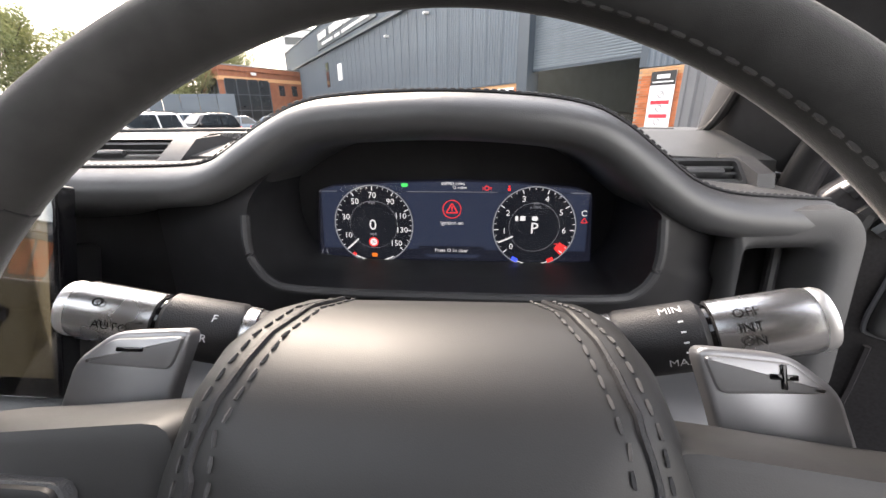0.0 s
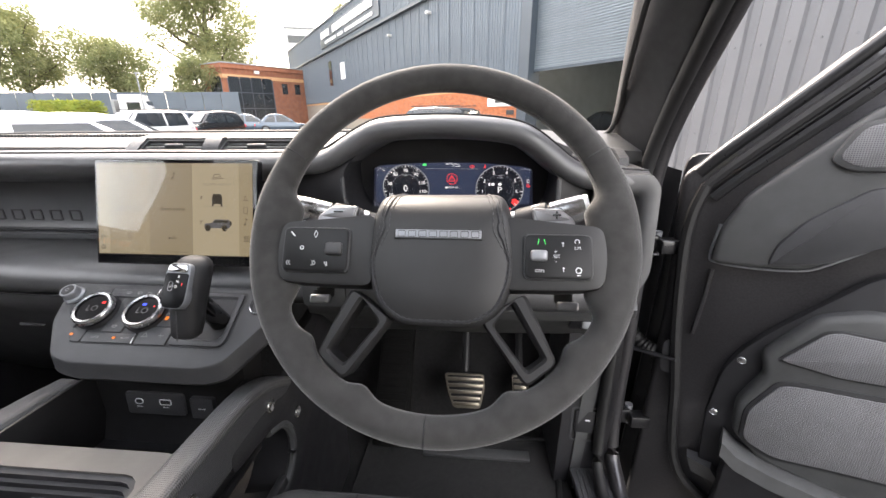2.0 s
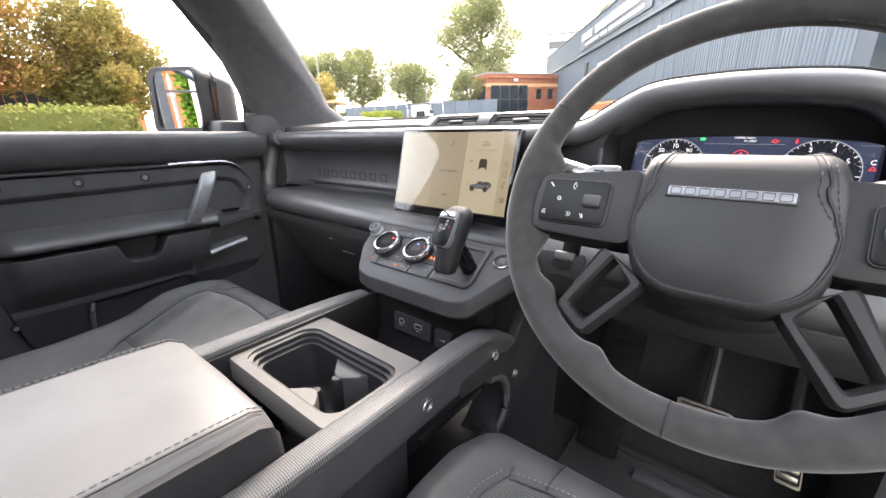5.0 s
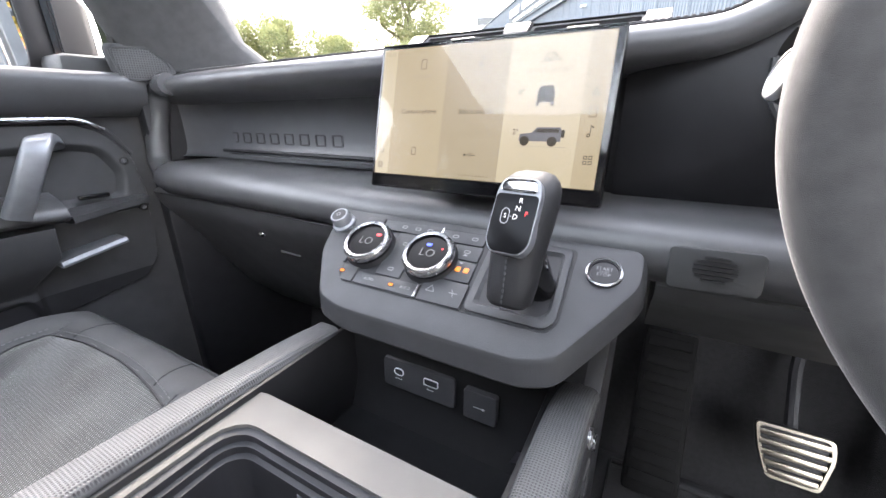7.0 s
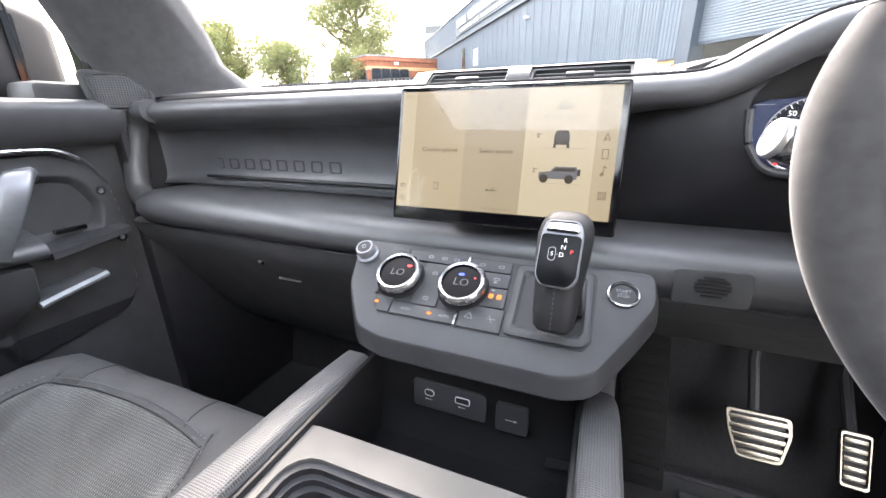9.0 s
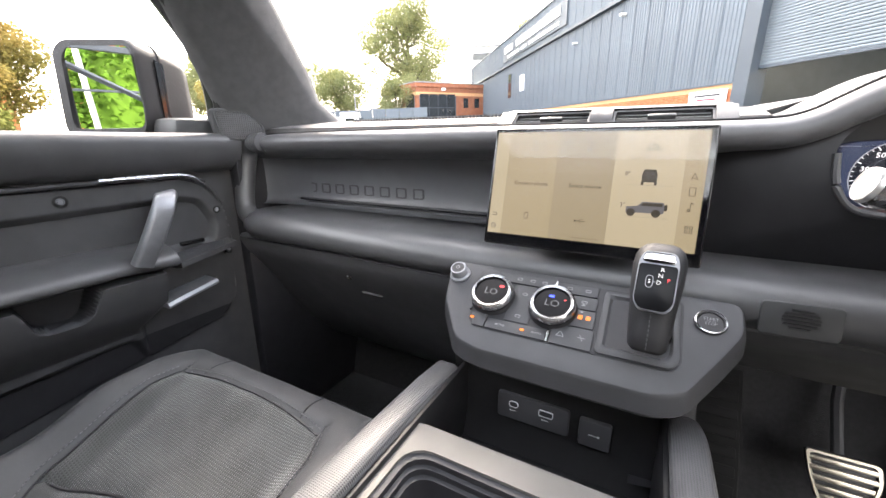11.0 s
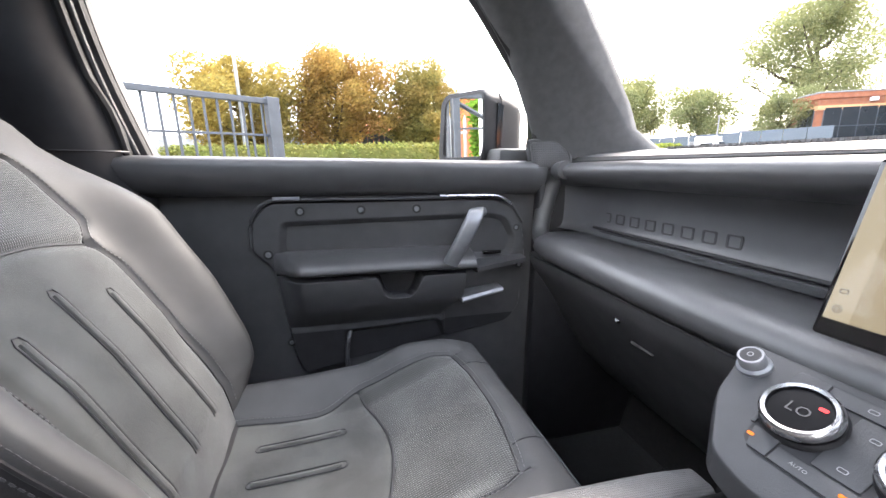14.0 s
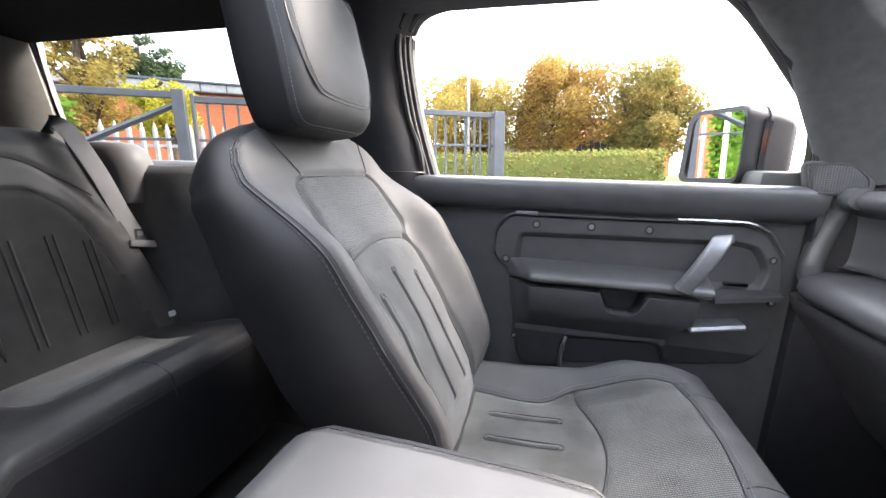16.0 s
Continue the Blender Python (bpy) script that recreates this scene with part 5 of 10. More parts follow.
sb = kpart("start_button", lathe([(0.0165, 0.0), (0.0160, 0.0022), (0.0128, 0.0028), (0.0122, 0.0016), (0.0001, 0.0020)], 40, m=SBM), PLASTIC_DARK, label="round start button")
part("ring", lathe([(0.0162, 0.0010), (0.0160, 0.0032), (0.0145, 0.0038), (0.0139, 0.0022)], 40, m=SBM), SATIN, sb, "silver ring", world=False)
for w_, y, sz_ in (("START", 0.0034, 0.0052), ("ENGINE", 0.0, 0.0024), ("STOP", -0.0034, 0.0052)):
    t = text_bm(w_, sz_)
    t.transform(SBM @ Matrix.Translation((0.0, y, 0.0027)))
    part("lettering", t, PRINT_GREY, sb, world=False, smooth=0)
# prints on the keys
b = bmesh.new()
zz = 0.0030
for x, y, k in ((-0.0945, -0.0262, 0), (-0.0345, -0.0290, 1), (0.0285, 0.0015, 2), (0.0205, 0.0015, 3)):
    kpart("lit_sign", flat(rrect(0.0050, 0.0030 + 0.0025 * (k > 1), 0.001, 2, x, y), zz), G_ORANGE, smooth=0)
b = bmesh.new()
for x, y in ((-0.0560, 0.0388), (-0.0400, 0.0388), (-0.0260, 0.0388), (-0.0440, 0.0180), (-0.0440, -0.0130), (0.0030, 0.0372), (0.0230, 0.0372), (0.0215, 0.0215)):
    kpart("key_print", frame_ring(rrect(0.0060, 0.0036, 0.0012, 2, x, y), rrect(0.0048, 0.0024, 0.0008, 2, x, y), zz - 0.0002, zz), PRINT_GREY, smooth=0)
for p in ((0.0050, -0.0200, 0.0090, -0.0260), (0.0090, -0.0260, 0.0010, -0.0260), (0.0010, -0.0260, 0.0050, -0.0200), (0.0245, -0.0200, 0.0275, -0.0270), (0.0225, -0.0235, 0.0305, -0.0235)):
    bar2(*p, 0.0006, zz, b)
kpart("key_print", b, PRINT_GREY, smooth=0)
b = bmesh.new()
flat([(0.0185, 0.0168), (0.0235, 0.0168), (0.0210, 0.0192)], zz, bm=b), flat([(0.0235, 0.0092), (0.0185, 0.0092), (0.0210, 0.0070)], zz, bm=b)
for w_, x, y in (("AUTO", -0.0600, -0.0290), ("AUTO", -0.0190, -0.0290)):
    t = text_bm(w_, 0.0040)
    t.transform(Matrix.Translation((x, y, zz)))
    kpart("lettering", t, PRINT_GREY, smooth=0)
kpart("key_print", b, PRINT_GREY, smooth=0)
# selector surround
SUR = rounded([(0.0400, 0.0425), (0.1110, 0.0430), (0.1130, -0.0260), (0.1065, -0.0350), (0.0400, -0.0350)], 0.006, 4)
c2 = Vector((0.078, 0.006))
g2 = lambda k, z: [(c2.x + (p[0] - c2.x) * k, c2.y + (p[1] - c2.y) * k, z) for p in SUR]
kpart("selector_surround", loft([g2(1.0, 0.0), g2(1.0, 0.0028), g2(0.97, 0.0036), g2(0.84, 0.0036), g2(0.70, -0.002), g2(0.5, -0.004)]), PLASTIC_GREY, label="recessed grey surround")

# ---- gear selector ----
gm = pose(-0.2510, 0.171, 1.2465, -14, 0, -4) @ Matrix.Diagonal((0.90, 0.95, 0.89, 1.0))
gear = thing("gear_selector", "stubby black leather gear selector with gloss top", "gear selector", gm)
def gring(z, w, d, oy, r=0.016):
    return [(p[0], p[1] + oy, z) for p in rrect(w, d, r, 5)]
part("stem", tube([(-0.2385, 0.226, 1.224), (-0.2420, 0.212, 1.252), (-0.2470, 0.192, 1.285)], 0.0125, 14), GLOSS_BLACK, gear, "black stem")
part("grip", loft([gring(0.004, 0.028, 0.018, -0.006, 0.009), gring(0.008, 0.0350, 0.028, -0.004, 0.013), gring(0.022, 0.0385, 0.032, -0.002, 0.015), gring(0.045, 0.0410, 0.036, -0.001, 0.017), gring(0.070, 0.0460, 0.040, 0.001, 0.018), gring(0.088, 0.0475, 0.038, 0.005, 0.018), gring(0.097, 0.0455, 0.034, 0.008, 0.016), gring(0.1035, 0.0400, 0.028, 0.010, 0.013), gring(0.1085, 0.0300, 0.019, 0.0115, 0.009), gring(0.1105, 0.016, 0.009, 0.012, 0.004)]), LEATHER_SIDE, gear, "black leather grip", world=False, smooth=60)
part("boot", lathe([(0.027, -0.010), (0.027, 0.000), (0.0245, 0.004), (0.020, 0.005), (0.015, 0.010), (0.0125, 0.012)], 36, m=local_frame((-0.2385, 0.222, 1.236), (1, 0, 0), (0, -0.53, 0.85))), PLASTIC_DARK, gear, "round black boot")
face_m = local_frame((0, -0.0200, 0.072), (1, 0, 0), (0, -0.965, 0.26))
part("face_frame", slab(rounded([(-0.0135, 0.0315), (0.0135, 0.0315), (0.0172, 0.0210), (0.0172, -0.018), (0.0118, -0.0265), (-0.0118, -0.0265), (-0.0172, -0.018), (-0.0172, 0.0210)], 0.005, 4), -0.009, 0.0010, 0.001, m=face_m), SATIN_GREY, gear, "thin silver frame", world=False)
fa = part("face", slab(rounded([(-0.0163, 0.0185), (0.0163, 0.0185), (0.0163, -0.0175), (0.0110, -0.0255), (-0.0110, -0.0255), (-0.0163, -0.0175)], 0.004, 4), 0.0, 0.0019, 0.0006, m=face_m), DISPLAY_BLACK, gear, "gloss black face", world=False)
part("park_button", slab(rounded([(-0.0148, 0.0198), (0.0148, 0.0198), (0.0118, 0.0302), (-0.0118, 0.0302)], 0.004, 4), 0.0, 0.0030, 0.0012, m=face_m), CHROME, gear, "bright park button", world=False)
for w_, x, y, s, mt in (("R", 0.0040, 0.0135, 0.0056, G_LETTER), ("N", 0.0030, 0.0075, 0.0056, G_LETTER), ("D", 0.0022, 0.0010, 0.0056, G_LETTER), ("S", -0.0056, 0.0012, 0.0050, G_LETTER), ("P", 0.0100, 0.0040, 0.0050, G_RED)):
    t = text_bm(w_, s)
    t.transform(face_m @ Matrix.Translation((x, y, 0.0024)))
    part("lettering", t, mt, fa, world=False, smooth=0)
b = frame_ring(rrect(0.0062, 0.0120, 0.0030, 4, -0.0056, 0.0012), rrect(0.0053, 0.0111, 0.0026, 4, -0.0056, 0.0012), 0.0022, 0.0024)
bar2(-0.0022, 0.0012, -0.0006, 0.0012, 0.0005, 0.0024, b)
b.transform(face_m)
part("mark", b, G_GREY, fa, world=False, smooth=0)
part("seam", stitches([(0, -0.0182, 0.004), (0, -0.0190, 0.02), (0, -0.0205, 0.046)], length=0.003, gap=0.0015, r=0.0005), THREAD, gear, world=False)

# ---- centre console ----
con = thing("centre_console", "black centre console with two padded side beams and cup holder tray", "centre console", (CX, -0.05, 0.72))
# socket wall, tray floor and inner sides
part("socket_wall", loft([[(x, 0.213, 1.185), (x, 0.214, 1.09), (x, 0.20, 1.055), (x, 0.24, 1.05), (x, 0.26, 1.185)] for x in (-0.462, -0.222)]), WELL_BLACK, con, "dark socket wall")
part("tray_floor", box(-0.462, -0.214, 0.07, 0.215, 1.045, 1.056, 0.003), WELL_BLACK, con, "deep dark tray")
plate = part("usb_plate", slab(rrect(0.086, 0.034, 0.004, 3), 0, 0.004, 0.0012, m=local_frame((-0.3575, 0.2125, 1.1155), (1, 0, 0), (0, -1, 0.05))), PLASTIC_GREY, con, "grey plate with two data sockets")
for x, w in ((-0.380, 0.010), (-0.341, 0.015)):
    part("socket", slab(rrect(w, 0.0065, 0.0030 if w < .012 else 0.001, 4), 0.003, 0.0048, m=local_frame((x, 0.2125, 1.120), (1, 0, 0), (0, -1, 0.05))), PLASTIC_DARK, plate)
    b = frame_ring(rrect(w + 0.0018, 0.0083, 0.0038 if w < .012 else 0.002, 4), rrect(w, 0.0065, 0.0030 if w < .012 else 0.001, 4), 0.004, 0.0052, m=local_frame((x, 0.2125, 1.120), (1, 0, 0), (0, -1, 0.05)))
    bb = bar2(-0.0035, -0.0085, 0.0035, -0.0085, 0.0008, 0.0046)
    ring2(0.0001, 0.0010, 0.0046, 8, -0.0038, -0.0085, bm=bb)
    merge(b, bb, local_frame((x, 0.2125, 1.120), (1, 0, 0), (0, -1, 0.05)))
    part("socket_rim", b, PRINT, plate)
flap = part("socket_flap", slab(rrect(0.034, 0.032, 0.003, 3), 0, 0.007, 0.0015, m=local_frame((-0.2865, 0.2125, 1.114), (1, 0, 0), (0, -1, 0.05))), PLASTIC_GREY, con, "small square socket flap")
b = bar2(-0.006, 0.0, 0.006, 0.0, 0.0009, 0.0075)
ring2(0.0001, 0.0014, 0.0075, 10, 0.004, 0.0, bm=b)
b.transform(local_frame((-0.2865, 0.2125, 1.114), (1, 0, 0), (0, -1, 0.05)))
part("flap_mark", b, PRINT, flap, smooth=0)
# two side beams
for s in (-1, 1):
    xm = -0.205 if s > 0 else mx(-0.205)
    path = smooth_path([(xm, -0.40, 1.120), (xm, -0.33, 1.138), (xm, -0.20, 1.145), (xm, 0.0, 1.145), (xm, 0.12, 1.146), (xm, 0.185, 1.142), (xm, 0.235, 1.122), (xm, 0.285, 1.085), (xm, 0.330, 1.045)], 5)
    if s < 0:
        path = smooth_path([(xm, -0.40, 1.120), (xm, -0.33, 1.138), (xm, -0.20, 1.145), (xm, 0.0, 1.145), (xm, 0.13, 1.142), (xm, 0.195, 1.136)], 5)
    rings, caps_ = [], []
    for i, p in enumerate(path):
        a, c = path[max(0, i - 1)], path[min(len(path) - 1, i + 1)]
        t = (c - a).normalized()
        nn = Vector((0, -t.z, t.y))
        rings.append([p + Vector((q[0], 0, 0)) + nn * (q[1] - 0.011) for q in rrect(0.031, 0.066, 0.010, 4)])
        caps_.append([p + Vector((q[0], 0, 0)) + nn * (q[1] + 0.0145) for q in rrect(0.033, 0.018, 0.0085, 4)])
    beam = part("side_beam", loft(rings), PLASTIC_GREY, con, "smooth side beam", smooth=60)
    part("beam_cover", loft(caps_), TEXTILE, con, "woven beam cover", smooth=60)
    xs = -0.1888 if s > 0 else mx(-0.1888)
    for y, z in ((0.208, 1.124), (0.056, 1.133), (0.273, 1.060)):
        if s < 0 and y > 0.1:
            continue
        bolt = part("bolt", lathe([(0.0092, -0.004), (0.0092, 0.0012), (0.0080, 0.0022), (0.0062, 0.0020), (0.0060, 0.0006), (0.0001, 0.0008)], 24, m=local_frame((xs + s * (0.0006 if y < 0.25 else 0.0012), y, z), (0, 1, 0), (s, 0, 0))), SATIN, beam, "round silver bolt")
    inner = -0.226 if s > 0 else mx(-0.226)
    part("inner_wall", box(min(inner, inner + s * 0.006), max(inner, inner + s * 0.006), -0.1, 0.22, 1.04, 1.158, 0.002), WELL_BLACK, con)
# cup holder tray
CU = local_frame((CX - 0.003, 0.021, 1.152), (1, 0, 0), (0, 0.0, 1))
o = rrect(0.236, 0.154, 0.018, 4)
i1 = rrect(0.198, 0.110, 0.024, 4, 0.001, -0.008)
i2 = rrect(0.188, 0.100, 0.021, 4, 0.001, -0.008)
i3 = rrect(0.172, 0.085, 0.018, 4, 0.001, -0.008)
rings = [[(p[0], p[1], z) for p in o_] for o_, z in ((o, -0.030), (o, -0.003), ([(p[0] * .985, p[1] * .98) for p in o], 0.0), (i1, 0.0), (i1, -0.003))]
cup = part("cup_tray", loft(rings, caps=False, m=CU), TRAY_GREY, con, "satin taupe cup holder surround", smooth=30)
steps = [(i1, -0.003), (i2, -0.0045), (i2, -0.0105), ([(p[0] * 0.5 + q[0] * 0.5, p[1] * 0.5 + q[1] * 0.5) for p, q in zip(i2, i3)], -0.0115), ([(p[0] * 0.5 + q[0] * 0.5, p[1] * 0.5 + q[1] * 0.5) for p, q in zip(i2, i3)], -0.0175), (i3, -0.0185), ([(p[0] * .97, p[1] * .97) for p in i3], -0.085)]
part("tray_steps", loft([[(p[0], p[1], z) for p in o_] for o_, z in steps], caps=False, m=CU), PLASTIC_DARK, cup, "stepped black inner rim", smooth=30)
part("tray_bottom", slab(i3, -0.089, -0.085, m=CU), WELL_BLACK, cup, "black bottom of the wells")
# waists between the two round wells, with rubber grips at their tips
for sy, mt in ((1, PLASTIC), (-1, TRAY_GREY)):
    w_ = [(-0.036, sy * 0.047), (0.036, sy * 0.047), (0.026, sy * 0.034), (0.012, sy * 0.021), (0.004, sy * 0.017), (-0.004, sy * 0.017), (-0.012, sy * 0.021), (-0.026, sy * 0.034)]
    part("waist", slab(w_ if sy < 0 else w_[::-1], -0.084, -0.024, 0.003, m=CU @ Matrix.Translation((0.012, -0.008, 0))), mt, cup)
    part("cup_grip", loft([[CU @ Vector((p[0] + 0.012, p[1] + sy * 0.016 - 0.008, z)) for p in rrect(w, w, 0.006, 3)] for z, w in ((-0.080, 0.016), (-0.032, 0.017), (-0.026, 0.012))]), WELL_BLACK, cup)
# armrest lid: one leather, lightened on top and darkened on the sides for light
def arm_ring(y, zt, w, drop):
    xs = [(-w, -drop), (-w, -0.030), (-w + 0.010, -0.006), (-w + 0.024, 0.0), (0, 0.003), (w - 0.024, 0.0), (w - 0.010, -0.006), (w, -0.030), (w, -drop)]
    return [(CX + x, y, zt + z) for x, z in xs]
arm = thing("armrest", "padded leather armrest lid between the front seats, its top lightened as if lit", "armrest", (CX, -0.23, 1.13))
top = [(-0.098, 1.180, 0.104), (-0.100, 1.195, 0.108), (-0.106, 1.206, 0.1105), (-0.118, 1.213, 0.1125), (-0.16, 1.2155, 0.1135), (-0.28, 1.219, 0.1135), (-0.36, 1.220, 0.112), (-0.385, 1.212, 0.110), (-0.39, 1.19, 0.108)]
part("lid", loft([arm_ring(y, z, w, 0.062) for y, z, w in top]), LEATHER_LIT, arm, "leather lid, lightened as if lit", smooth=60)
for s in (-1, 1):
    path = [(CX + s * (w - 0.0185), y, z + 0.0005 - 0.0015) for y, z, w in top[2:-2]]
    part("stitching", stitches(path, length=0.004, gap=0.002, r=0.0006, lift=(0, 0, 0.0018)), THREAD_SEAT, arm)
    part("lid_seam", tube([(p[0] + s * 0.004, p[1], p[2] + 0.0002) for p in path], 0.0010, 5), PLASTIC_DARK, arm)
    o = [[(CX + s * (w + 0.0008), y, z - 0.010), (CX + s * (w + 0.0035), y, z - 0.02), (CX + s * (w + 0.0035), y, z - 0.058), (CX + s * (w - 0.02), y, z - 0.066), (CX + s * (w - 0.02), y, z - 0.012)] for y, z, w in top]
    part("lid_side", loft(o), LEATHER_SIDE, arm, "leather side of the lid, darkened as if shaded")
part("lid_catch", box(CX - 0.095, CX - 0.060, -0.402, -0.386, 1.182, 1.197, 0.004), PLASTIC_DARK, arm)
part("box", box(CX - 0.100, CX + 0.100, -0.40, -0.09, 0.78, 1.15, 0.01), PLASTIC_DARK, arm)
# console flanks down to the floor
for s in (-1, 1):
    xw = -0.196 if s > 0 else mx(-0.196)
    part("flank", box(min(xw, xw - s * 0.012), max(xw, xw - s * 0.012), -0.45, 0.03, 0.74, 1.12, 0.006), PLASTIC_DARK, con)
    if s < 0:
        part("flank_front", box(xw, xw + 0.012, 0.225, 0.46, 0.74, 1.13, 0.006), PLASTIC_DARK, con)
    else:       # flank with the rounded end of the side opening
        fl = [(0.12, 1.125), (0.20, 1.125), (0.26, 1.110), (0.31, 1.17), (0.47, 1.20), (0.47, 0.74), (0.10, 0.74), (0.10, 0.955), (0.20, 0.960), (0.238, 0.975), (0.256, 1.005), (0.258, 1.040), (0.240, 1.072), (0.205, 1.088), (0.12, 1.098)]
        part("flank_front", slab(rounded(fl, 0.014, 4), -0.2045, -0.1880, 0.004, m=local_frame((0, 0, 0), (0, 1, 0), (1, 0, 0))), PLASTIC_DARK, con, "dark flank with a rounded opening", smooth=40)
part("lower_tray", box(-0.465, -0.205, -0.12, 0.42, 0.955, 0.968, 0.005), PLASTIC_DARK, con, "lower storage tray")
for k in range(3):
    part("tray_rib", box(-0.455, -0.207, -0.06 + k * 0.022, -0.050 + k * 0.022, 0.967, 0.972, 0.002), PLASTIC_DARK, con)
arch = smooth_path([(-0.196, 0.06, 0.962), (-0.194, 0.19, 0.964), (-0.193, 0.234, 0.978), (-0.193, 0.254, 1.008), (-0.193, 0.255, 1.040), (-0.193, 0.236, 1.070), (-0.194, 0.200, 1.085)], 5)
part("opening_arch", tube(arch, 0.0065, 8), PLASTIC, con, "rounded opening edge")
part("opening_lining", loft([[p, p + Vector((-0.055, -0.012 if p.y > 0.2 else 0.0, 0.0))] for p in arch], closed=False), PLASTIC_DARK, con, smooth=60)
part("seat_bracket", box(-0.186, -0.150, -0.035, 0.035, 0.945, 0.975, 0.006), PRINT_GREY, con, "pale plastic bracket")
part("tray_lip", box(-0.20, -0.186, -0.10, 0.22, 0.975, 0.992, 0.004), PLASTIC_GREY, con)
part("console_base", box(-0.455, -0.215, -0.50, 0.50, 0.72, 0.955, 0.01), PLASTIC_DARK, con)
part("rear_end", box(-0.445, -0.225, -0.52, -0.40, 0.78, 1.06, 0.02), PLASTIC_DARK, con)

# ---- seats ----
SX = -0.700


def smoothstep(a, b, x):
    t = min(1.0, max(0.0, (x - a) / (b - a)))
    return t * t * (3 - 2 * t)


def lerp_tab(tab, x):
    if x <= tab[0][0]:
        return tab[0][1]
    for (a, p), (b_, q) in zip(tab, tab[1:]):
        if x <= b_:
            t = (x - a) / (b_ - a)
            t = t * t * (3 - 2 * t)
            return p + (q - p) * t
    return tab[-1][1]


def grid_part(name, pos, us, vs, pick, material, parent, label="", smooth=80):
    """The faces of a curved sheet pos(u, v) that pick(u, v) keeps."""
    b = bmesh.new()
    V = {}

    def vert(i, j):
        if (i, j) not in V:
            V[i, j] = b.verts.new(pos(us[i], vs[j]))
        return V[i, j]
    for i in range(len(us) - 1):
        for j in range(len(vs) - 1):
            if pick((us[i] + us[i + 1]) / 2, (vs[j] + vs[j + 1]) / 2):
                b.faces.new((vert(i, j), vert(i + 1, j), vert(i + 1, j + 1), vert(i, j + 1)))
    return part(name, b, material, parent, label, smooth=smooth)


seat = thing("front_seat", "dark leather front seat with suede inserts and ribbed panels", "car seat", (SX, -0.20, 0.72), group="front seats")
C_TOP = [(-0.38, 1.040), (-0.30, 1.036), (-0.18, 1.036), (-0.08, 1.046), (0.02, 1.090), (0.070, 1.114), (0.105, 1.114), (0.128, 1.101), (0.142, 1.050), (0.146, 1.0), (0.140, 0.955)]
C_Y = [(0.0, -0.38), (1.0, 0.128), (1.1, 0.142), (1.2, 0.150), (1.3, 0.148)]
C_HW = [(-0.38, 0.225), (-0.1, 0.240), (0.05, 0.235), (0.12, 0.222), (0.15, 0.21)]


def ins_hw(y):
    return lerp_tab([(-0.38, 0.128), (-0.16, 0.122), (-0.08, 0.150), (0.03, 0.150), (0.075, 0.136)], y)


def cushion(u, v):
    """u across from -1 to 1, v from the back to the front and over the edge."""
    if v <= 1.0:
        y = -0.38 + v * 0.508
        z = sum(np.interp(y + d, [q[0] for q in C_TOP], [q[1] for q in C_TOP]) for d in (-0.02, -0.012, -0.004, 0.004, 0.010)) / 5
    else:
        a = (v - 1.0) / 0.35
        y = 0.128 + 0.022 * math.sin(min(1, a * 1.3) * math.pi / 2)
        z = 1.101 - 0.149 * a
    hw = lerp_tab(C_HW, y)
    au = abs(u)
    bol = 0.040 * smoothstep(0.48, 0.80, au) * (1 - smoothstep(-0.02, 0.11, y))
    edge = smoothstep(0.80, 1.0, au)
    x = u * hw
    if au > 0.93:
        x = math.copysign(hw * (0.93 + 0.035 * smoothstep(0.93, 1.0, au)), u)
    drop = 0.085 * smoothstep(0.86, 1.0, au) ** 1.5 * (1 if y < 0.13 else 0.8)
    zz = z + bol - drop - 0.012 * smoothstep(0.75, 0.9, au)
    # seams pressed into the cover
    d = abs(abs(u * hw) - ins_hw(y))
    if y < 0.085:
        zz -= 0.0035 * math.exp(-(d / 0.006) ** 2)
    fy = 0.082 - 0.10 * (u * hw) ** 2 / 0.04 * 0.3
    if abs(u * hw) < 0.138:
        zz -= 0.003 * math.exp(-((y - fy) / 0.006) ** 2)
    if abs(u * hw) < ins_hw(y):
        zz -= 0.005 * math.exp(-((y + 0.085 - 0.03 * math.cos(u * 3)) / 0.006) ** 2)
    zz += 0.0016 * noise.noise(Vector((u * 5, y * 14, 3.1)))
    return Vector((SX + x, y, zz))


us = [-1 + 2 * i / 128 for i in range(129)]
vs = [1.35 * j / 150 for j in range(151)]
yv = lambda v: -0.38 + v * 0.508
in_ins = lambda u, v: v <= 0.91 and abs(u * lerp_tab(C_HW, yv(v))) < ins_hw(yv(v)) and yv(v) < 0.082 - 0.03 * (u * 0.235) ** 2 / 0.04
ribp = lambda u, v: yv(v) < -0.085 + 0.03 * math.cos(u * 3)
grid_part("cushion_cover", cushion, us, vs, lambda u, v: not in_ins(u, v), LEATHER_SEAT, seat, "woven-grain leather bolsters")
grid_part("front_insert", cushion, us, vs, lambda u, v: in_ins(u, v) and not ribp(u, v), PERF, seat, "perforated suede insert")
grid_part("rear_insert", cushion, us, vs, lambda u, v: in_ins(u, v) and ribp(u, v), SUEDE_SEAT, seat, "plain suede insert")
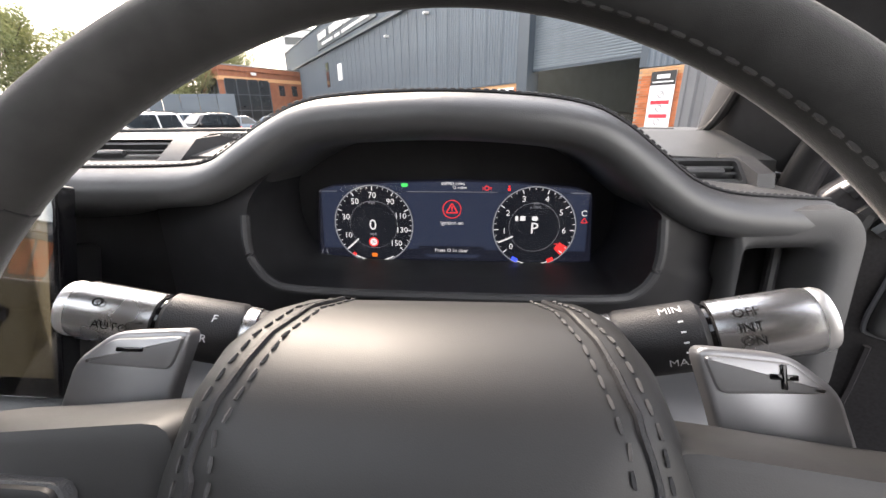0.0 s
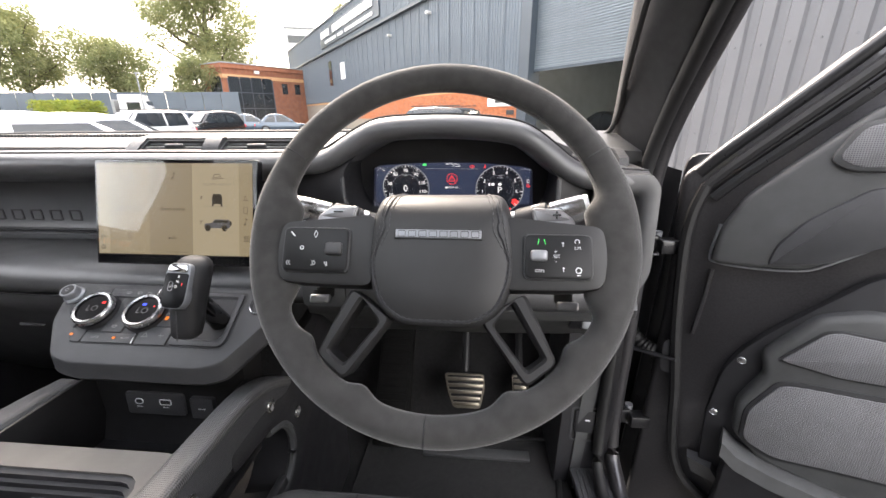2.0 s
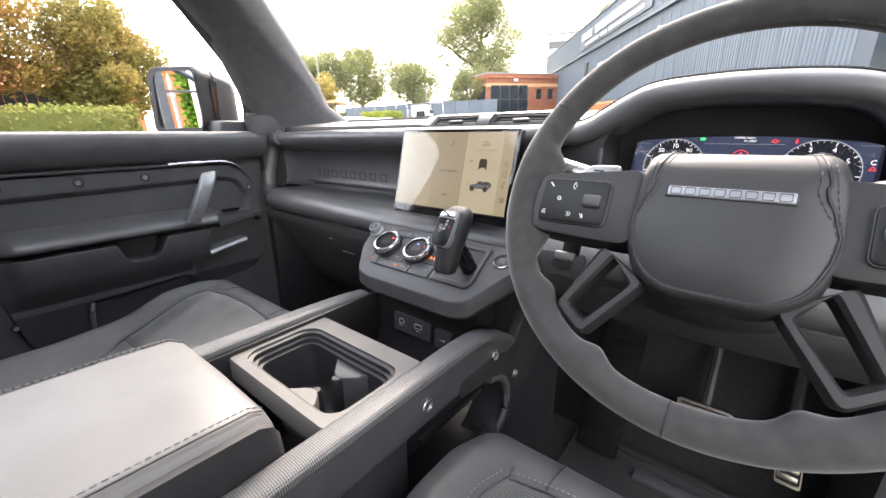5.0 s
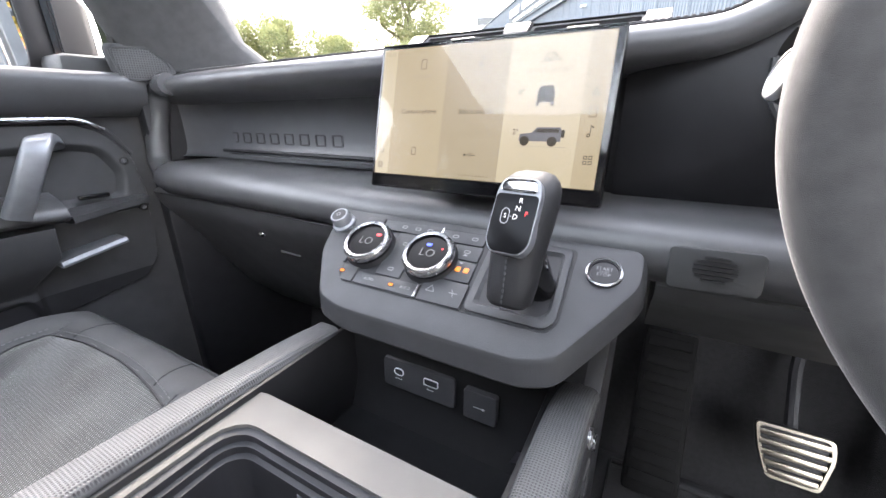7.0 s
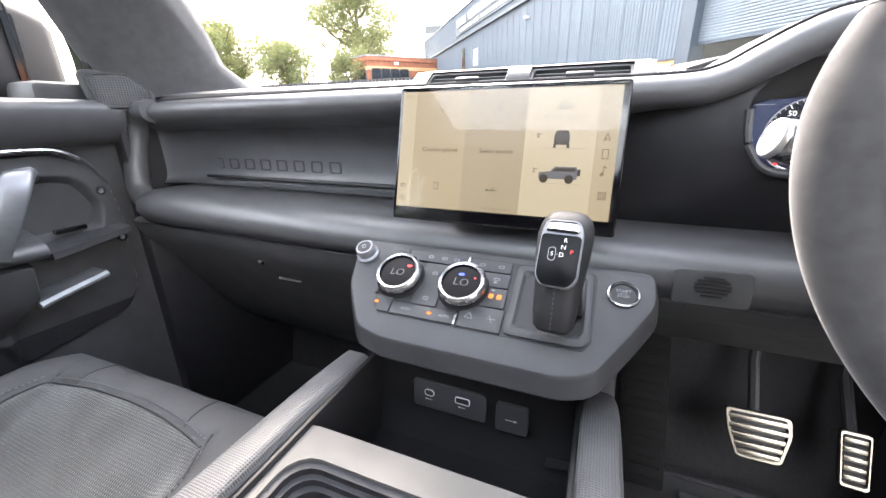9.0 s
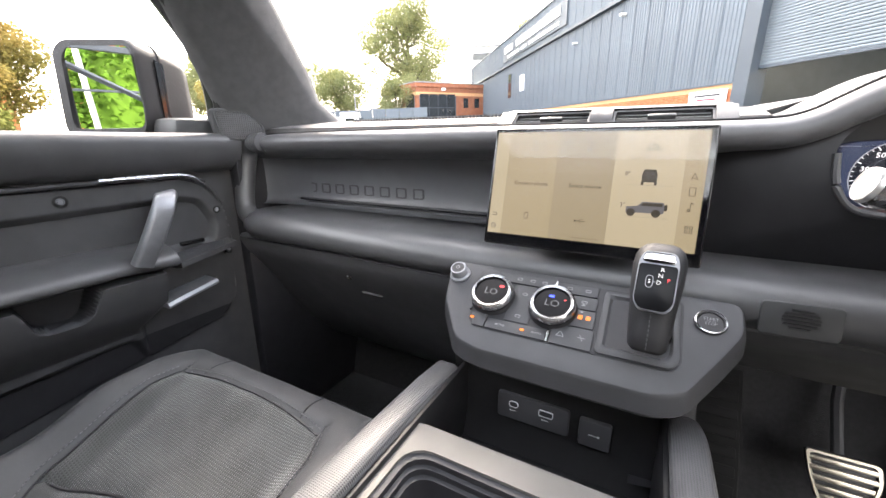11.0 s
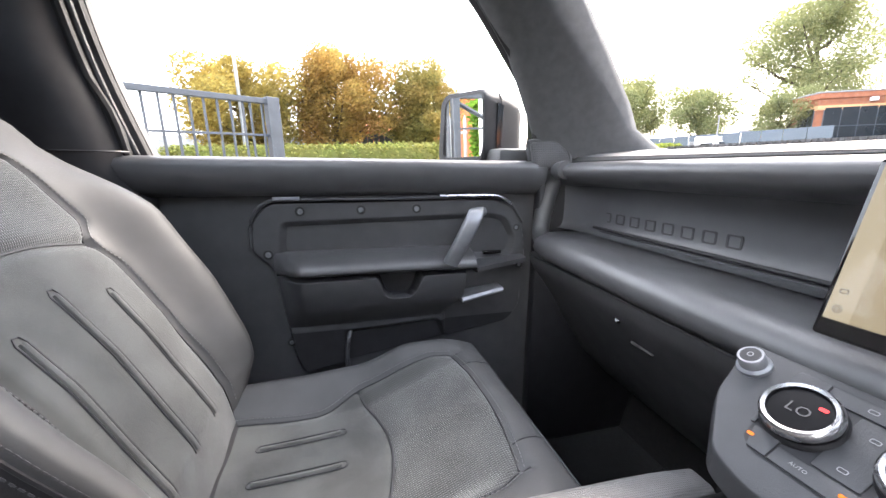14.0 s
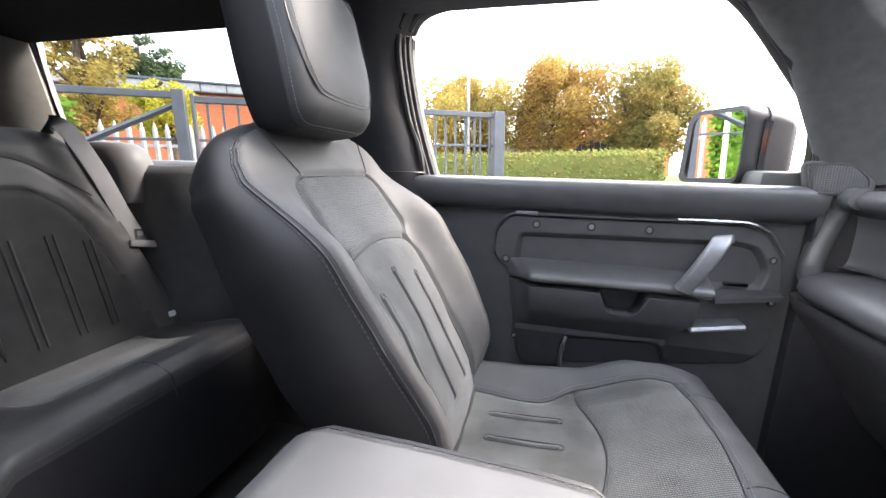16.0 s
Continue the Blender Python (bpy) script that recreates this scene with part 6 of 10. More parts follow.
for x in (-0.066, 0.0, 0.066):
    slot = rrect(0.0125, 0.125, 0.006, 4, x, -0.178)
    part("rib_groove", tube([cushion(px / 0.236, (py + 0.38) / 0.508) + Vector((0, 0, 0.0003)) for px, py in slot], 0.0010, 5, closed=True), PLASTIC_DARK, seat)
    b = tube([cushion(x / 0.236, (y + 0.38) / 0.508) + Vector((0, 0, 0.0008)) for y in [-0.235 + 0.0125 * k for k in range(10)]], 0.0040, 8, flat=0.5)
    part("cushion_rib", b, SUEDE_SEAT, seat)
for sgn in (-1, 1):
    path = [cushion(sgn * (ins_hw(y) + 0.006) / lerp_tab(C_HW, y), (y + 0.38) / 0.508) + Vector((0, 0, 0.001)) for y in [-0.36 + 0.01 * k for k in range(44)]]
    part("stitching", stitches(path, length=0.0036, gap=0.0022, r=0.00055), THREAD_SEAT, seat)
    path = [cushion(sgn * ins_hw(y) / lerp_tab(C_HW, y), (y + 0.38) / 0.508) + Vector((0, 0, 0.0008)) for y in [-0.37 + 0.01 * k for k in range(46)]]
    part("insert_seam", tube(path, 0.0015, 6), PLASTIC_DARK, seat)
    path = [cushion(sgn * 0.42, v) for v in [0.90 + 0.02 * k for k in range(22)]]
    part("front_seam", tube(path, 0.0013, 5), PLASTIC_DARK, seat)
path = [cushion(x / 0.236, (0.081 - 0.03 * x * x / 0.04 + 0.38) / 0.508) + Vector((0, 0, 0.0008)) for x in [-0.136 + 0.017 * k for k in range(17)]]
part("insert_seam", tube(path, 0.0015, 6), PLASTIC_DARK, seat)
path = [cushion(x / 0.236, (-0.085 + 0.03 * math.cos(x / 0.236 * 3) + 0.38) / 0.508) + Vector((0, 0, 0.0008)) for x in [-0.135 + 0.01 * k for k in range(28)]]
part("insert_seam", tube(path, 0.0020, 6), PLASTIC_DARK, seat)
path = [cushion(x / 0.236, (0.088 - 0.03 * x * x / 0.04 + 0.38) / 0.508) + Vector((0, 0, 0.001)) for x in [-0.136 + 0.017 * k for k in range(17)]]
part("stitching", stitches(path, length=0.0036, gap=0.0022, r=0.00055), THREAD_SEAT, seat)
part("cushion_base", box(SX - 0.215, SX + 0.215, -0.37, 0.125, 0.86, 0.985, 0.02), PLASTIC_DARK, seat, "dark seat base")
part("seat_rail", box(SX - 0.18, SX + 0.18, -0.36, 0.06, 0.722, 0.865, 0.01), PLASTIC_DARK, seat)

# backrest: v is the height along the spine
SPINE = [(0.0, -0.285, 1.035), (0.15, -0.300, 1.095), (0.40, -0.365, 1.225), (0.65, -0.440, 1.345), (0.85, -0.505, 1.437), (1.0, -0.541, 1.499), (1.03, -0.546, 1.511)]
B_HW = [(0.0, 0.188), (0.2, 0.214), (0.45, 0.240), (0.65, 0.247), (0.85, 0.237), (0.91, 0.226), (0.95, 0.216), (0.98, 0.201), (1.0, 0.184), (1.015, 0.163), (1.03, 0.140)]
B_X = -0.026     # the backrest sits a little outboard of the cushion


def spine(v):
    return Vector((0, lerp_lin([(a, b_) for a, b_, c in SPINE], v), lerp_lin([(a, c) for a, b_, c in SPINE], v)))


def lerp_lin(tab, x):
    for (a, p), (b_, q) in zip(tab, tab[1:]):
        if x <= b_:
            return p + (q - p) * (x - a) / (b_ - a)
    (a, p), (b_, q) = tab[-2:]
    return p + (q - p) * (x - a) / (b_ - a)


B_INS = [(0.0, 0.115), (0.3, 0.120), (0.55, 0.124), (0.625, 0.108), (0.68, 0.128), (0.80, 0.124), (0.835, 0.120), (0.855, 0.112), (0.865, 0.104), (0.87, 0.094)]


def back_roll(t):
    """The rounded way from the front top edge of the backrest over to its back."""
    return Vector((0, -0.062 * t - 0.004 * math.sin(math.pi * t), -0.055 * t * t + 0.012 * math.sin(math.pi * t)))


def backrest(u, v):
    vv = min(v, 1.03)
    hw = lerp_tab(B_HW, vv)
    p = spine(vv)
    nrm = Vector((0, 0.88, 0.47))
    au = abs(u)
    x = u * hw
    bol = 0.055 * smoothstep(0.50, 0.82, au) * smoothstep(-0.05, 0.25, vv) * (1 - smoothstep(0.62, 0.92, vv)) + 0.008 * (1 - au ** 2)
    back = (0.115 - 0.062 * smoothstep(0.35, 1.0, vv)) * smoothstep(0.84, 1.0, au) ** 1.3
    d = abs(abs(x) - lerp_tab(B_INS, vv))
    crease = 0.006 * math.exp(-(d / 0.006) ** 2) if vv < 0.87 else 0
    if abs(x) < lerp_tab(B_INS, vv) + 0.004:
        crease += 0.005 * math.exp(-((vv - 0.87) / 0.013) ** 2) + 0.006 * math.exp(-((vv - 0.625 - 0.02 * math.cos(x * 18)) / 0.013) ** 2)
    q = p + nrm * (bol - back - crease + 0.0015 * noise.noise(Vector((u * 4, vv * 9, 7.7))))
    if v > 1.03:
        q += back_roll((v - 1.03) / 0.19)
    if au > 0.93:
        x = math.copysign(hw * (0.93 + 0.02 * smoothstep(0.93, 1.0, au)), u)
    return Vector((SX + B_X + x, q.y, q.z))


vsb = [1.22 * j / 150 for j in range(151)]
b_ins = lambda u, v: v < 0.87 and abs(u * lerp_tab(B_HW, v)) < lerp_tab(B_INS, v)
b_low = lambda u, v: v < 0.625 + 0.02 * math.cos(u * lerp_tab(B_HW, v) * 18)
grid_part("backrest_cover", backrest, us, vsb, lambda u, v: not b_ins(u, v) and abs(u) < 0.892, LEATHER_SEAT, seat, "woven-grain leather backrest")
grid_part("upper_insert", backrest, us, vsb, lambda u, v: b_ins(u, v) and not b_low(u, v), PERF_BACK, seat, "perforated suede insert")
grid_part("lower_insert", backrest, us, vsb, lambda u, v: b_ins(u, v) and b_low(u, v), SUEDE_SEAT, seat, "plain suede insert")
for x in (-0.058, 0.014, 0.086):
    vt = 0.545 - 0.045 * abs(x - 0.014) / 0.072
    slot = [(x - 0.0065, 0.13 + (vt - 0.13) * k / 14) for k in range(15)] + [(x - 0.003, vt + 0.012), (x + 0.003, vt + 0.012)] + [(x + 0.0065, vt - (vt - 0.13) * k / 14) for k in range(15)]
    part("rib_groove", tube([backrest(px / lerp_tab(B_HW, v), v) + Vector((0, 0.0003, 0.0002)) for px, v in slot], 0.0010, 5), PLASTIC_DARK, seat)
    path = [backrest(x / lerp_tab(B_HW, v), v) + Vector((0, 0.0006, 0.0004)) for v in [0.135 + (vt - 0.135) * k / 16 for k in range(17)]]
    part("backrest_rib", tube(path, 0.0042, 8, flat=0.6), SUEDE_SEAT, seat)
for sgn in (-1, 1):
    path = [backrest(sgn * (lerp_tab(B_INS, v) + 0.007) / lerp_tab(B_HW, v), v) + Vector((0, 0.001, 0.0005)) for v in [0.08 + 0.79 * k / 60 for k in range(61)]]
    part("stitching", stitches(path, length=0.0036, gap=0.0022, r=0.00055), THREAD_SEAT, seat)
    path = [backrest(sgn * lerp_tab(B_INS, v) / lerp_tab(B_HW, v), v) + Vector((0, 0.0007, 0.0004)) for v in [0.04 + 0.83 * k / 70 for k in range(71)]]
    part("insert_seam", tube(path, 0.0015, 6), PLASTIC_DARK, seat)
    for w_ in (0.875, 0.894):
        path = [backrest(sgn * w_, v) + Vector((sgn * 0.0006, 0.001, 0.0005)) for v in [0.04 + 0.985 * k / 90 for k in range(91)]]
        part("stitching", stitches(path, length=0.005, gap=0.002, r=0.0007), THREAD, seat)
    path = [backrest(sgn * 0.885, v) for v in [1.03 * k / 80 for k in range(81)]]
    part("side_seam", tube(path, 0.0018, 5), PLASTIC_DARK, seat)
    path = [backrest(sgn * (0.102 + 0.036 * k / 12) / lerp_tab(B_HW, 0.868 + 0.152 * k / 12), 0.868 + 0.152 * k / 12) + Vector((0, 0.0006, 0.0004)) for k in range(13)]
    part("shoulder_seam", tube(path, 0.0013, 5), PLASTIC_DARK, seat)
path = [backrest(x / lerp_tab(B_HW, 0.87), 0.87) + Vector((0, 0.0007, 0.0004)) for x in [-0.096 + 0.008 * k for k in range(25)]]
part("insert_seam", tube(path, 0.0015, 6), PLASTIC_DARK, seat)
path = [backrest(x / lerp_tab(B_HW, 0.62), 0.625 + 0.02 * math.cos(x * 18)) + Vector((0, 0.0007, 0.0004)) for x in [-0.11 + 0.01 * k for k in range(23)]]
part("insert_seam", tube(path, 0.0015, 6), PLASTIC_DARK, seat)
# sides and back, in the dark leather that carries their shade in its colour
def back_side(sgn, v, t):
    """From the side seam (t = 0) round to the edge of the back (t = 1)."""
    A = backrest(sgn * 0.888, v)
    w = smoothstep(0.86, 1.03, v)
    hw, p = lerp_tab(B_HW, min(v, 0.90)), spine(v)
    dk = 0.74 - 0.24 * smoothstep(0.35, 1.0, v)
    low = A.lerp(Vector((SX + B_X + sgn * hw * 0.93, p.y - 0.125 * dk, p.z - 0.06 * dk)), t) + Vector((sgn * 0.014 * math.sin(math.pi * t), 0.010 * math.sin(math.pi * t), 0))
    top = A + back_roll(t) + Vector((sgn * 0.006 * math.sin(math.pi * t), 0, 0))
    return low.lerp(top, w)


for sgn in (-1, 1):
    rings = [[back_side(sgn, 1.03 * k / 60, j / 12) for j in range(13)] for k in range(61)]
    part("side_panel", loft(rings, caps=False, closed=False), LEATHER_SIDE, seat, "smooth leather side panel, darkened as if shaded", smooth=80)
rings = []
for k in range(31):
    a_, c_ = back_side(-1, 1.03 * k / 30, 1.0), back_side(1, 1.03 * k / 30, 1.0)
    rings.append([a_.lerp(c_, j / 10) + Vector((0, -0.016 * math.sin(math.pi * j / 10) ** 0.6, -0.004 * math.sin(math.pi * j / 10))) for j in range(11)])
part("back_panel", loft(rings, caps=False, closed=False), LEATHER_SIDE, seat, "smooth leather seat back, darkened as if shaded", smooth=80)
part("hinge_cover", box(SX - 0.222, SX + 0.222, -0.37, -0.27, 0.93, 1.05, 0.03, 3), PLASTIC_DARK, seat)
# headrest: a rounded block with a crowned front and a stitched panel
HM = local_frame((-0.680, -0.523, 1.617), (1, 0, 0), (0, 0.978, 0.208))
HR_O = rounded([(-0.088, -0.104), (0.088, -0.104), (0.103, -0.086), (0.106, 0.05), (0.094, 0.112), (-0.094, 0.112), (-0.106, 0.05), (-0.103, -0.086)], 0.026, 6)
hr = []
for z, k in ((-0.062, 0.62), (-0.058, 0.80), (-0.047, 0.93), (-0.030, 0.985), (-0.005, 1.0), (0.022, 0.995), (0.036, 0.965), (0.046, 0.90), (0.052, 0.78), (0.055, 0.55), (0.056, 0.25), (0.0562, 0.02)):
    hr.append([(p[0] * k, p[1] * k, z - 0.010 * (p[1] * k / 0.11) ** 2 * (z > 0)) for p in HR_O])
# sides of the headrest take the darkened leather, the front a lighter one
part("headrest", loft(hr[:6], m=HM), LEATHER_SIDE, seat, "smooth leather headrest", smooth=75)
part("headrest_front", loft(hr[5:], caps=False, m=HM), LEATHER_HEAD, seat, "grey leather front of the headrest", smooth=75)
panel_o = smooth_path([(-0.092, -0.10, 0), (-0.098, -0.03, 0), (-0.094, 0.03, 0), (-0.078, 0.068, 0), (-0.055, 0.077, 0), (0.0, 0.079, 0), (0.055, 0.077, 0), (0.078, 0.068, 0), (0.094, 0.03, 0), (0.098, -0.03, 0), (0.092, -0.10, 0)], 5)


def head_front(x, y):
    k = max(abs(x) / 0.106, abs(y) / 0.108)
    return HM @ Vector((x, y, np.interp(k, [0, 0.55, 0.78, 0.90, 0.965], [0.056, 0.055, 0.052, 0.046, 0.036]) - 0.010 * (y / 0.11) ** 2))


part("headrest_panel", tube([head_front(p.x, p.y) for p in panel_o], 0.0013, 5), PLASTIC_DARK, seat)
part("headrest_panel_seam", stitches([head_front(p.x * 0.94, p.y * 0.93 + 0.001) + Vector((0, 0.0006, 0)) for p in panel_o], length=0.0034, gap=0.0016, r=0.0005), THREAD_SEAT, seat)
edge_o = [HM @ Vector((p[0] * 0.990, p[1] * 0.990, 0.0245 - 0.010 * (p[1] / 0.11) ** 2)) for p in HR_O]
part("headrest_seam", tube(edge_o, 0.0013, 5, closed=True), PLASTIC_DARK, seat)
part("headrest_stitching", stitches([HM @ Vector((p[0] * 0.978, p[1] * 0.978, 0.0325 - 0.010 * (p[1] / 0.11) ** 2)) for p in HR_O], length=0.0034, gap=0.0016, r=0.0005), THREAD_SEAT, seat)
for x in (-0.06, 0.06):
    part("headrest_post", tube([(-0.678 + x, -0.565, 1.44), (-0.678 + x, -0.545, 1.54)], 0.006, 10), CHROME, seat)
driver_seat = copy_thing(seat, Matrix.Translation((0.050, -0.20, 0.697)))

# ---- rear seat ----
rear = thing("rear_seat", "dark leather rear bench with ribbed suede back", "rear seat", (-0.62, -1.05, 0.75))
RX = -0.66


def rcush(u, v):
    y = -1.16 + v * 0.33 if v <= 1 else -0.83 + 0.014 * math.sin(min(1, (v - 1) * 5) * math.pi / 2)
    z = 1.055 + 0.030 * smoothstep(0.35, 0.85, v) - 0.02 * smoothstep(0.88, 1.05, v) if v <= 1 else 1.068 - (v - 1) * 0.55
    x = u * 0.255
    z -= 0.006 * math.exp(-((abs(x) - 0.135) / 0.006) ** 2) if 0.0 < v < 0.72 else 0
    z -= 0.006 * math.exp(-((v - 0.72) / 0.018) ** 2) if abs(x) < 0.135 else 0
    z -= 0.02 * smoothstep(0.9, 1.0, abs(u))
    return Vector((RX + x, y, z))


us2 = [-1 + 2 * i / 48 for i in range(49)]
grid_part("cushion", rcush, us2, [1.5 * j / 60 for j in range(61)], lambda u, v: not (abs(u) < 0.53 and v < 0.72) and v < 1.04, LEATHER_REAR, rear, "leather cushion")
# shade under the cushion edge is put into the darker leather of the front
grid_part("cushion_front", rcush, us2, [1.5 * j / 60 for j in range(61)], lambda u, v: v > 1.04, LEATHER_SIDE, rear, "smooth leather front, darkened as if shaded")
grid_part("cushion_insert", rcush, us2, [1.5 * j / 60 for j in range(61)], lambda u, v: abs(u) < 0.53 and v < 0.72, PERF, rear, "perforated insert")
part("front_seam", tube([rcush(0.0, v) for v in (0.73, 0.8, 0.9, 1.0, 1.05, 1.2)], 0.0015, 5), PLASTIC_DARK, rear)
path = [rcush(u, 1.03) + Vector((0, 0.002, 0.001)) for u in us2]
part("stitching", stitches(path, length=0.005, gap=0.002, r=0.0008), THREAD, rear)


def r_ins(v):
    return float(np.interp(v, [0.0, 0.44, 0.62, 0.70, 0.78], [0.178, 0.127, 0.100, 0.078, 0.034]))


def rback(u, v):
    hw = 0.268 - 0.138 * v + 0.010 * math.sin(math.pi * min(1, v))
    x = u * hw
    y = -1.085 - 0.115 * v + 0.014 * smoothstep(0.45, 0.8, abs(u)) - 0.05 * smoothstep(0.88, 1.0, abs(u))
    z = 1.055 + 0.44 * v
    y -= 0.006 * math.exp(-((abs(x) - r_ins(v)) / 0.006) ** 2) if v < 0.78 else 0
    y -= 0.006 * math.exp(-((v - 0.78) / 0.014) ** 2) if abs(x) < 0.034 else 0
    y -= 0.004 * math.exp(-((v - 0.93 + 0.3 * x * x / 0.02) / 0.012) ** 2)
    if v > 0.98:
        y -= 0.10 * ((v - 0.98) / 0.12) ** 1.6
        z = 1.055 + 0.44 * 0.98 + 0.44 * 0.09 * math.sin(min(1, (v - 0.98) / 0.12) * math.pi / 2)
    return Vector((RX + x, y, z))


rvs = [1.10 * j / 80 for j in range(81)]
rhw = lambda v: 0.268 - 0.138 * v + 0.010 * math.sin(math.pi * min(1, v))
r_in = lambda u, v: abs(u * rhw(v)) < r_ins(v) and v < 0.78
grid_part("backrest", rback, us2, rvs, lambda u, v: not r_in(u, v), LEATHER_REAR, rear, "leather backrest")
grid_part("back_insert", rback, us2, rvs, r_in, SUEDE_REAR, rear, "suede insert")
for sgn in (-1, 1):
    path = [rback(sgn * r_ins(v) / rhw(v), v) + Vector((0, 0.001, 0)) for v in [0.02 + 0.76 * k / 50 for k in range(51)]]
    part("insert_seam", tube(path, 0.0016, 5), PLASTIC_DARK, rear)
    part("stitching", stitches([p + Vector((sgn * 0.007, 0.003, 0)) for p in path], length=0.004, gap=0.0022, r=0.0006), THREAD_SEAT, rear)
part("shoulder_seam", tube([rback(x / rhw(0.9), 0.93 - 0.3 * x * x / 0.02) + Vector((0, 0.001, 0)) for x in [-0.11 + 0.01 * k for k in range(23)]], 0.0014, 5), PLASTIC_DARK, rear)
for x in (-0.098, -0.035, 0.035, 0.098):
    vt = 0.60 - 0.9 * abs(x) * 0.8
    for dx in (-0.007, 0.007):
        part("back_rib", tube([rback((x + dx) / rhw(v), v) + Vector((0, 0.001, 0)) for v in [0.10 + (vt - 0.10) * k / 12 for k in range(13)]], 0.0028, 6), PLASTIC_DARK if dx < 0 else SUEDE_REAR, rear)
part("latch_tag", slab(rrect(0.018, 0.014, 0.003), 0, 0.002, m=local_frame(rback(-0.82, 0.06) + Vector((0, 0.003, 0)), (1, 0, 0), (0, 1, 0.2))), PRINT, rear, "small pale anchor tag")
hb = lambda k, z: [(p[0] * k - 0.45, p[1] * k - 1.235, z) for p in rrect(0.24, 0.11, 0.04, 5)]
part("rear_headrest", loft([hb(0.85, 1.515), hb(1.0, 1.535), hb(1.0, 1.66), hb(0.9, 1.70), hb(0.6, 1.715)]), LEATHER_SIDE, rear, "dark rear headrest")
part("bench_base", box(RX - 0.25, RX + 0.30, -1.16, -0.85, 0.76, 1.05, 0.02), PLASTIC_DARK, rear)
part("bench_side", box(RX + 0.25, 0.33, -1.45, -0.86, 0.76, 1.06, 0.03), LEATHER_SIDE, rear)

# seat belt of the rear seat
belt = thing("seat_belt", "grey seat belt hanging over the rear backrest with metal buckle", "seat belt", (-0.76, -1.12, 1.26))
pth = smooth_path([(-0.775, -1.240, 1.532), (-0.785, -1.200, 1.530), (-0.812, -1.165, 1.44), (-0.840, -1.145, 1.335), (-0.858, -1.130, 1.275)], 6)
rings = []
for i, p in enumerate(pth):
    a, c = pth[max(0, i - 1)], pth[min(len(pth) - 1, i + 1)]
    t = (c - a).normalized()
    sd = t.cross(Vector((0, 1, 0.3))).normalized()
    nn = sd.cross(t)
    rings.append([p + sd * 0.021 + nn * .001, p - sd * 0.021 + nn * .001, p - sd * 0.021 - nn * .001, p + sd * 0.021 - nn * .001])
part("webbing", loft(rings), BELT, belt, "grey woven webbing")
m = local_frame((-0.862, -1.122, 1.262), (0.85, 0.2, 0.25), (0.0, 0.95, 0.3))
part("tongue_cover", box(-0.032, 0.032, -0.009, 0.009, -0.005, 0.006, 0.004, m=m), BELT, belt)
b = frame_ring(rrect(0.026, 0.030, 0.004, 3, 0.004, -0.022), rrect(0.014, 0.014, 0.002, 3, 0.004, -0.026), -0.001, 0.001, m=m)
part("tongue", b, CHROME, belt, "bright metal tongue")

# ---- passenger's door ----
PD = thing("door_1", "closed dark grey car door with padded sill and grab handle", "car door", (-1.06, 0.0, 0.80), kind="structure")
DX = -1.060


def yz(outline, x0, x1, r=0.0, seg=2, bm=None):
    """A slab standing along the door: outline in (y, z), from x0 (outside) to x1 (inside)."""
    m = local_frame((0, 0, 0), (0, 1, 0), (1, 0, 0))
    return slab(outline, x0, x1, r, m=m, seg=seg, bm=bm)


SILL = [(-1.10, 1.447), (-1.034, 1.447), (-1.022, 1.441), (-1.017, 1.430), (-1.021, 1.41), (-1.034, 1.386), (-1.050, 1.374), (-1.10, 1.374)]
part("sill_pad", loft([[(x, y, z) for x, z in SILL] for y in (-0.50, -0.2, 0.1, 0.34)]), LEATHER, PD, "soft leather window sill", smooth=60)
part("door_skin", box(-1.12, -1.085, -0.52, 0.36, 0.62, 1.44, 0.01), PAINT_DARK, PD)
part("door_base", yz([(-0.52, 0.69), (0.36, 0.69), (0.36, 1.376), (-0.52, 1.376)], -1.10, -1.070), DOOR_GREY, PD, "matt black door lining")
CAR = rounded([(-0.285, 1.262), (-0.279, 1.325), (-0.247, 1.361), (0.235, 1.3655), (0.272, 1.350), (0.306, 1.305), (0.316, 1.235), (0.312, 1.10), (0.28, 1.06), (-0.20, 0.985), (-0.215, 1.02), (-0.245, 1.226)], 0.018, 4)


def inside_by(outline, Y, Z):
    """Signed distance of the points (Y, Z) to an outline, positive inside."""
    best, odd = np.full(Y.shape, 9.0), np.zeros(Y.shape, bool)
    for (ay, az), (by, bz) in zip(outline, list(outline[1:]) + [outline[0]]):
        dy, dz = by - ay, bz - az
        k = np.clip(((Y - ay) * dy + (Z - az) * dz) / (dy * dy + dz * dz + 1e-12), 0, 1)
        best = np.minimum(best, np.hypot(Y - ay - k * dy, Z - az - k * dz))
        if dz:
            odd ^= ((az > Z) != (bz > Z)) & (Y < ay + dy * (Z - az) / dz)
    return np.where(odd, best, -best)


def ramp(a, b_, x):
    t = np.clip((x - a) / (b_ - a), 0, 1)
    return t * t * (3 - 2 * t)


# one moulded panel: screw band, recess, armrest roll, pocket with pull cup
RECESS = rounded([(-0.226, 1.322), (-0.232, 1.262), (-0.222, 1.226), (0.276, 1.226), (0.288, 1.275), (0.262, 1.322), (0.225, 1.331)], 0.016, 4)
CUP = rounded([(-0.048, 1.216), (-0.037, 1.204), (-0.024, 1.168), (-0.012, 1.161), (0.026, 1.160), (0.038, 1.170), (0.052, 1.206), (0.062, 1.216)], 0.006, 3)
OPENING = rounded([(-0.105, 1.076), (0.10, 1.088), (0.13, 1.02), (-0.115, 0.97)], 0.012, 3)
